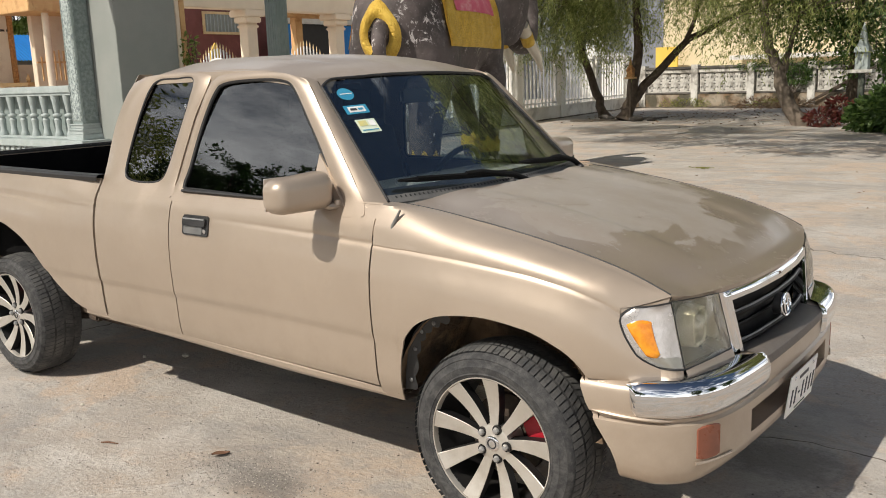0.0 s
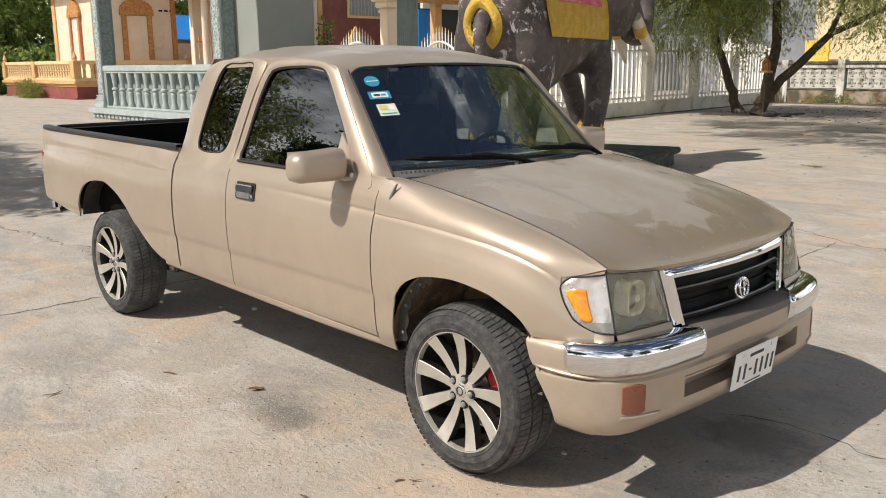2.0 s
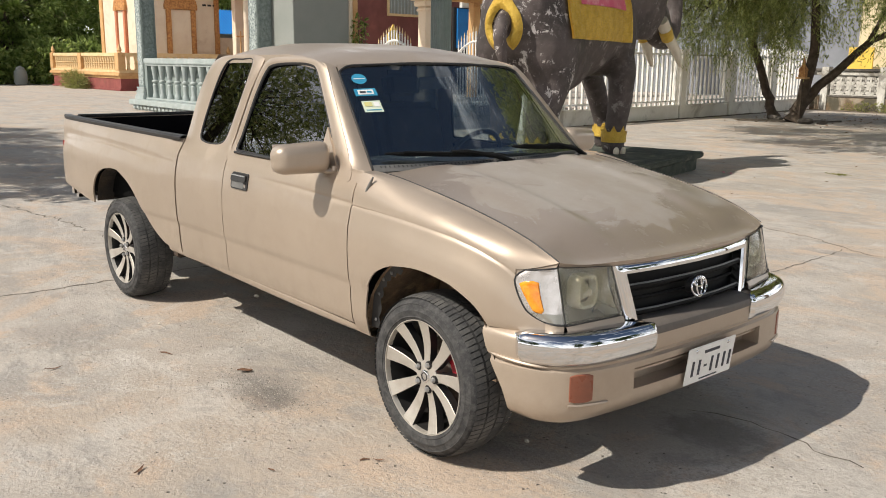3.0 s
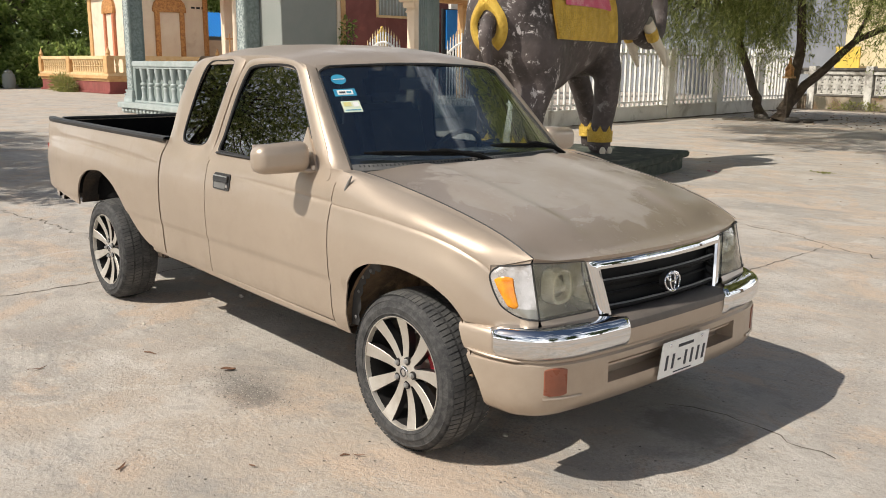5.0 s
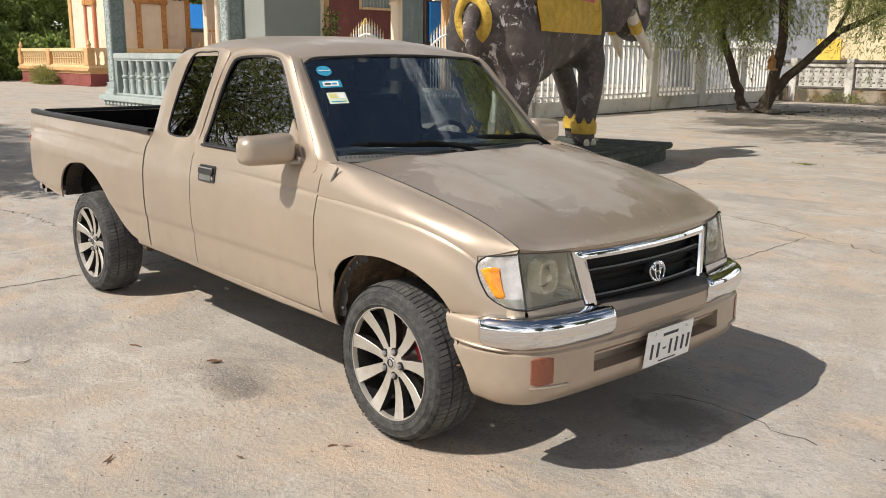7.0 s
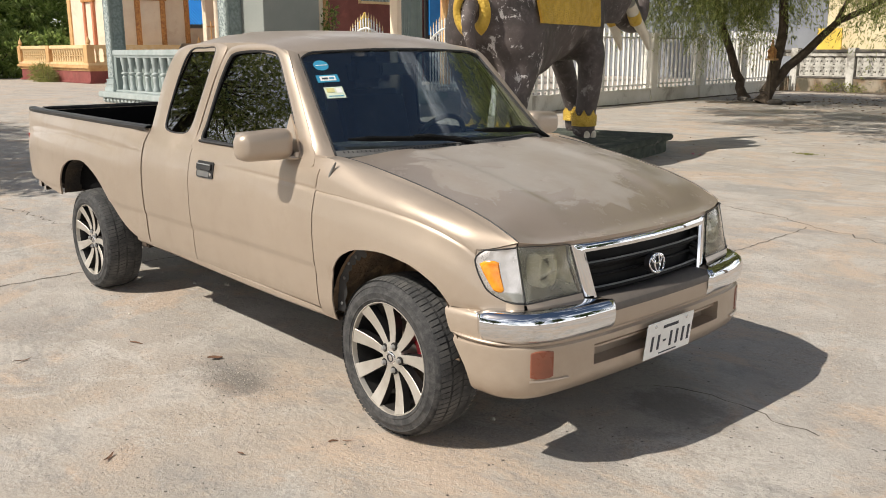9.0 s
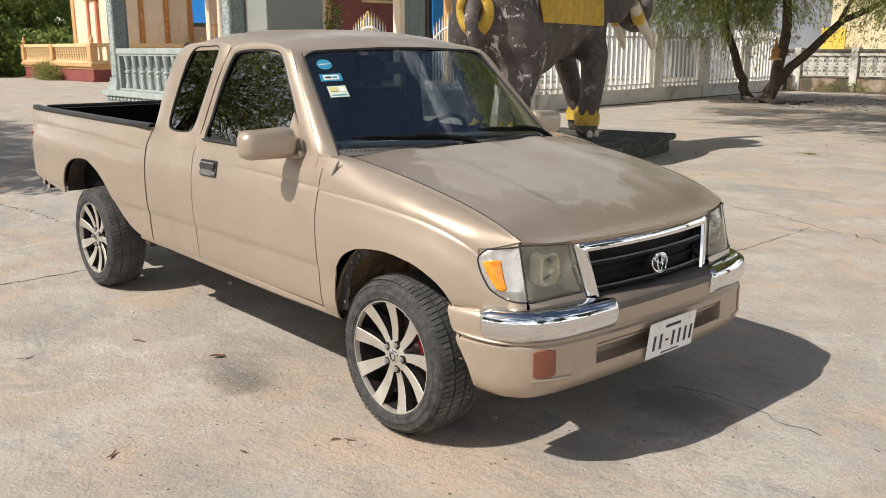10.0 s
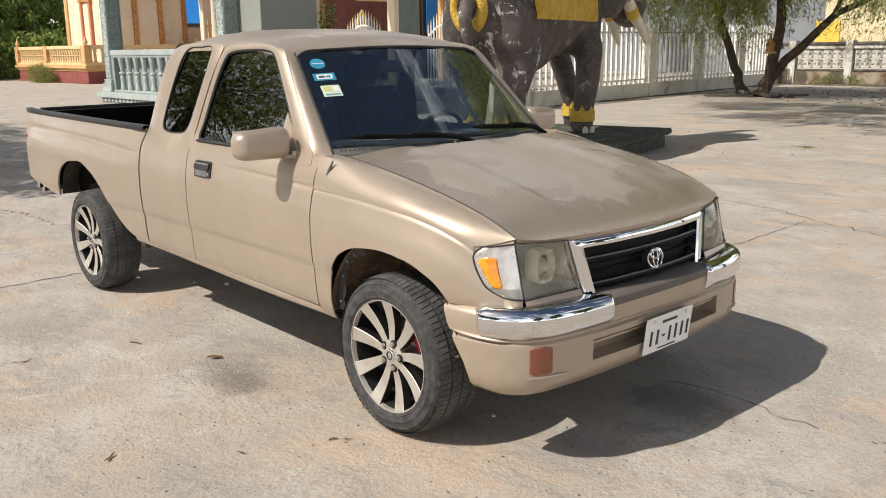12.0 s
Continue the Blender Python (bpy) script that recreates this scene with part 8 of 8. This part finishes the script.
def build_shrub(name, label, base, lobes, material, count, leaf, seed):
    rng = np.random.default_rng(seed)
    sh = thing(name, label, "shrub", Matrix.Translation(base))
    bm = bmesh.new()
    for c, r in lobes:
        for k in range(4):
            tube([(c[0] * 0.2, c[1] * 0.2, 0), (c[0] * 0.7 + 0.1 * k, c[1] * 0.7, c[2] * 0.7), (c[0] + 0.15 * (k - 1.5), c[1], c[2] + r[2] * 0.5)], [0.03, 0.02, 0.008], 6, bm)
    part("stem", bm, BARK, sh, kind="stuff")
    P, D = [], []
    for c, r in lobes:
        d = rng.normal(size=(count // len(lobes), 3))
        d /= np.linalg.norm(d, axis=1, keepdims=True)
        q = np.array(c) + d * np.array(r) * rng.uniform(0.55, 1.05, (len(d), 1))
        q[:, 2] = np.maximum(q[:, 2], 0.03)
        P += q.tolist()
        D += (d + rng.normal(size=d.shape) * 0.6 + np.array([0, 0, -0.1])).tolist()
    ob = new("foliage", leaf_mesh("foliage", P, D, leaf[0], leaf[1], material, rng))
    ob.parent = sh
    tagged(ob, kind="stuff")
    return sh


build_shrub("green_shrub", "lush green shrub at the yard's edge", (-2.0, 17.3, 0), [((0, 0, 0.55), (0.8, 0.6, 0.55)), ((0.9, 0.2, 0.8), (0.9, 0.8, 0.8)), ((-0.7, 0.5, 0.35), (0.6, 0.5, 0.4))], LEAF_DARK, 4200, (0.14, 0.085), 41)
build_shrub("red_shrub", "dark red-leaved shrub under the trees", (-4.15, 19.2, 0), [((0, 0, 0.2), (0.38, 0.30, 0.22)), ((0.3, 0.3, 0.42), (0.32, 0.3, 0.28))], LEAF_RED, 900, (0.12, 0.05), 42)
build_shrub("weed_clump", "pale green weeds against the terrace plinth", (-46.9, 13.25, 0), [((0, 0, 0.35), (1.2, 0.4, 0.5)), ((0.9, 0, 0.25), (0.8, 0.35, 0.35))], GRASS, 1800, (0.32, 0.03), 43)
build_shrub("weed_clump", "weeds at the foot of the garden wall", (-11.6, 29.1, 0), [((0, 0, 0.12), (1.0, 0.25, 0.2)), ((3.2, 0, 0.1), (0.8, 0.2, 0.15))], GRASS, 900, (0.14, 0.03), 44)


def build_fall(name, label, category, x0, x1, y0, y1, count, leaf, material, seed):
    """Leaf litter strewn over a stretch of the yard, thicker towards its middle."""
    rng = np.random.default_rng(seed)
    P = np.stack([rng.normal((x0 + x1) / 2, (x1 - x0) / 4, count), rng.normal((y0 + y1) / 2, (y1 - y0) / 4, count), np.full(count, 0.012)], 1)
    D = rng.normal(size=(count, 3)) * np.array([1, 1, 0.08])
    ob = new(name, leaf_mesh(name, P.tolist(), D.tolist(), leaf[0], leaf[1], material, rng))
    return tagged(ob, label, category, kind="stuff")


build_fall("fallen_leaves", "dry leaves and twigs strewn under the trees", "leaves", -14.0, -3.0, 20.0, 28.5, 420, (0.10, 0.028), DRY_LEAF, 45)
build_fall("weed_tuft", "small weed lying flat in a joint of the yard", "weed", -3.60, -3.24, 9.78, 9.90, 46, (0.07, 0.014), GRASS, 52)
PETAL = make_leaf("pink_petal", (0.45, 0.06, 0.14), (0.62, 0.12, 0.24), (0.70, 0.30, 0.36))
build_fall("fallen_petals", "pink fallen blossom lying on the yard", "petals", -4.68, -4.40, 8.58, 8.74, 8, (0.05, 0.03), PETAL, 53)
build_fall("leaf_litter", "sparse dry leaf litter on the open concrete", "leaves", -9.0, 3.0, 3.0, 15.0, 90, (0.05, 0.012), DRY_LEAF, 49)
jar = thing("stone_jar", "tall grey stone jar at the hedge beyond the terrace", "jar", Matrix.Translation((-53.4, 12.4, 0)))
part("body", lathe([(0.0, 0.0), (0.30, 0.0), (0.36, 0.12), (0.37, 0.55), (0.34, 0.78), (0.24, 0.90), (0.26, 0.94), (0.0, 0.94)], 20), GREY_WALL, jar)
part("lid", lathe([(0.25, 0.94), (0.20, 1.02), (0.08, 1.08), (0.0, 1.10)], 20), GREY_WALL, jar)
# far trees behind the temple
for x, y, h, r, seed in ((-62, 14, 6.0, 5.0, 51), (-68, 19, 8.0, 6.0, 52), (-58, 8, 5.0, 4.5, 53), (-64, 5, 7.0, 5.5, 54), (-70, 28, 8.5, 6.5, 55), (-74, 36, 9.0, 6.5, 56), (-30, 62, 8.0, 6.0, 57), (-6, 64, 8.0, 6.0, 58), (-82, 10, 9.0, 7.0, 59), (-84, 24, 10.0, 7.5, 60), (-76, 2, 8.5, 6.5, 61)):
    build_tree("large_tree", "large dark-green tree behind the temple grounds", (x, y, 0), [([(0, 0, 0), (0.2, 0.1, h * 0.4), (0.1, 0.2, h * 0.8)], 0.4, 0.2)],
               [((0, 0, h), (r, r, r * 0.7)), ((r * 0.5, -r * 0.3, h * 0.5), (r * 0.7, r * 0.7, h * 0.42)), ((-r * 0.6, 0, h * 0.5), (r * 0.7, r * 0.7, h * 0.42)), ((r * 0.2, -r * 0.6, h * 0.25), (r * 0.8, r * 0.6, h * 0.22))], LEAF_FAR, BARK, seed, (0.40, 0.20), 20000, 0.3, 520)
build_shrub("hedge", "dense dark-green hedge beyond the terrace", (-56.0, 11.5, 0), [((0, 0, 1.0), (2.0, 1.6, 1.1)), ((1.0, 3.0, 1.3), (2.2, 1.8, 1.4)), ((0.5, -3.0, 1.1), (2.0, 1.8, 1.2)), ((0.0, -6.5, 1.2), (2.2, 2.0, 1.3)), ((0, 6.0, 1.4), (2.2, 2.0, 1.5))], LEAF_FAR, 9000, (0.32, 0.18), 46)
build_shrub("brush_pile", "heap of dry cut branches at the wall's foot", (-8.6, 28.4, 0), [((0, 0, 0.12), (0.9, 0.35, 0.22)), ((1.2, 0.1, 0.1), (0.6, 0.3, 0.16))], DRY_LEAF, 700, (0.20, 0.03), 47)
build_shrub("vine", "dark creeper hanging over the garden wall", (-8.2, 29.2, 0), [((0, 0.15, 1.45), (1.6, 0.16, 0.18)), ((3.6, 0.15, 1.5), (2.0, 0.16, 0.16)), ((0.6, 0.05, 1.1), (0.5, 0.08, 0.35))], LEAF_DARK, 1800, (0.11, 0.05), 48)
build_shrub("climber", "leafy green climber with pale blossom on the pavilion's corner", (-16.25, 10.36, 0), [((0, 0, 0.8), (0.14, 0.16, 0.5)), ((0, 0.02, 1.6), (0.15, 0.18, 0.5)), ((0, 0, 2.3), (0.14, 0.20, 0.42))], LEAF_FAR, 560, (0.12, 0.06), 54)
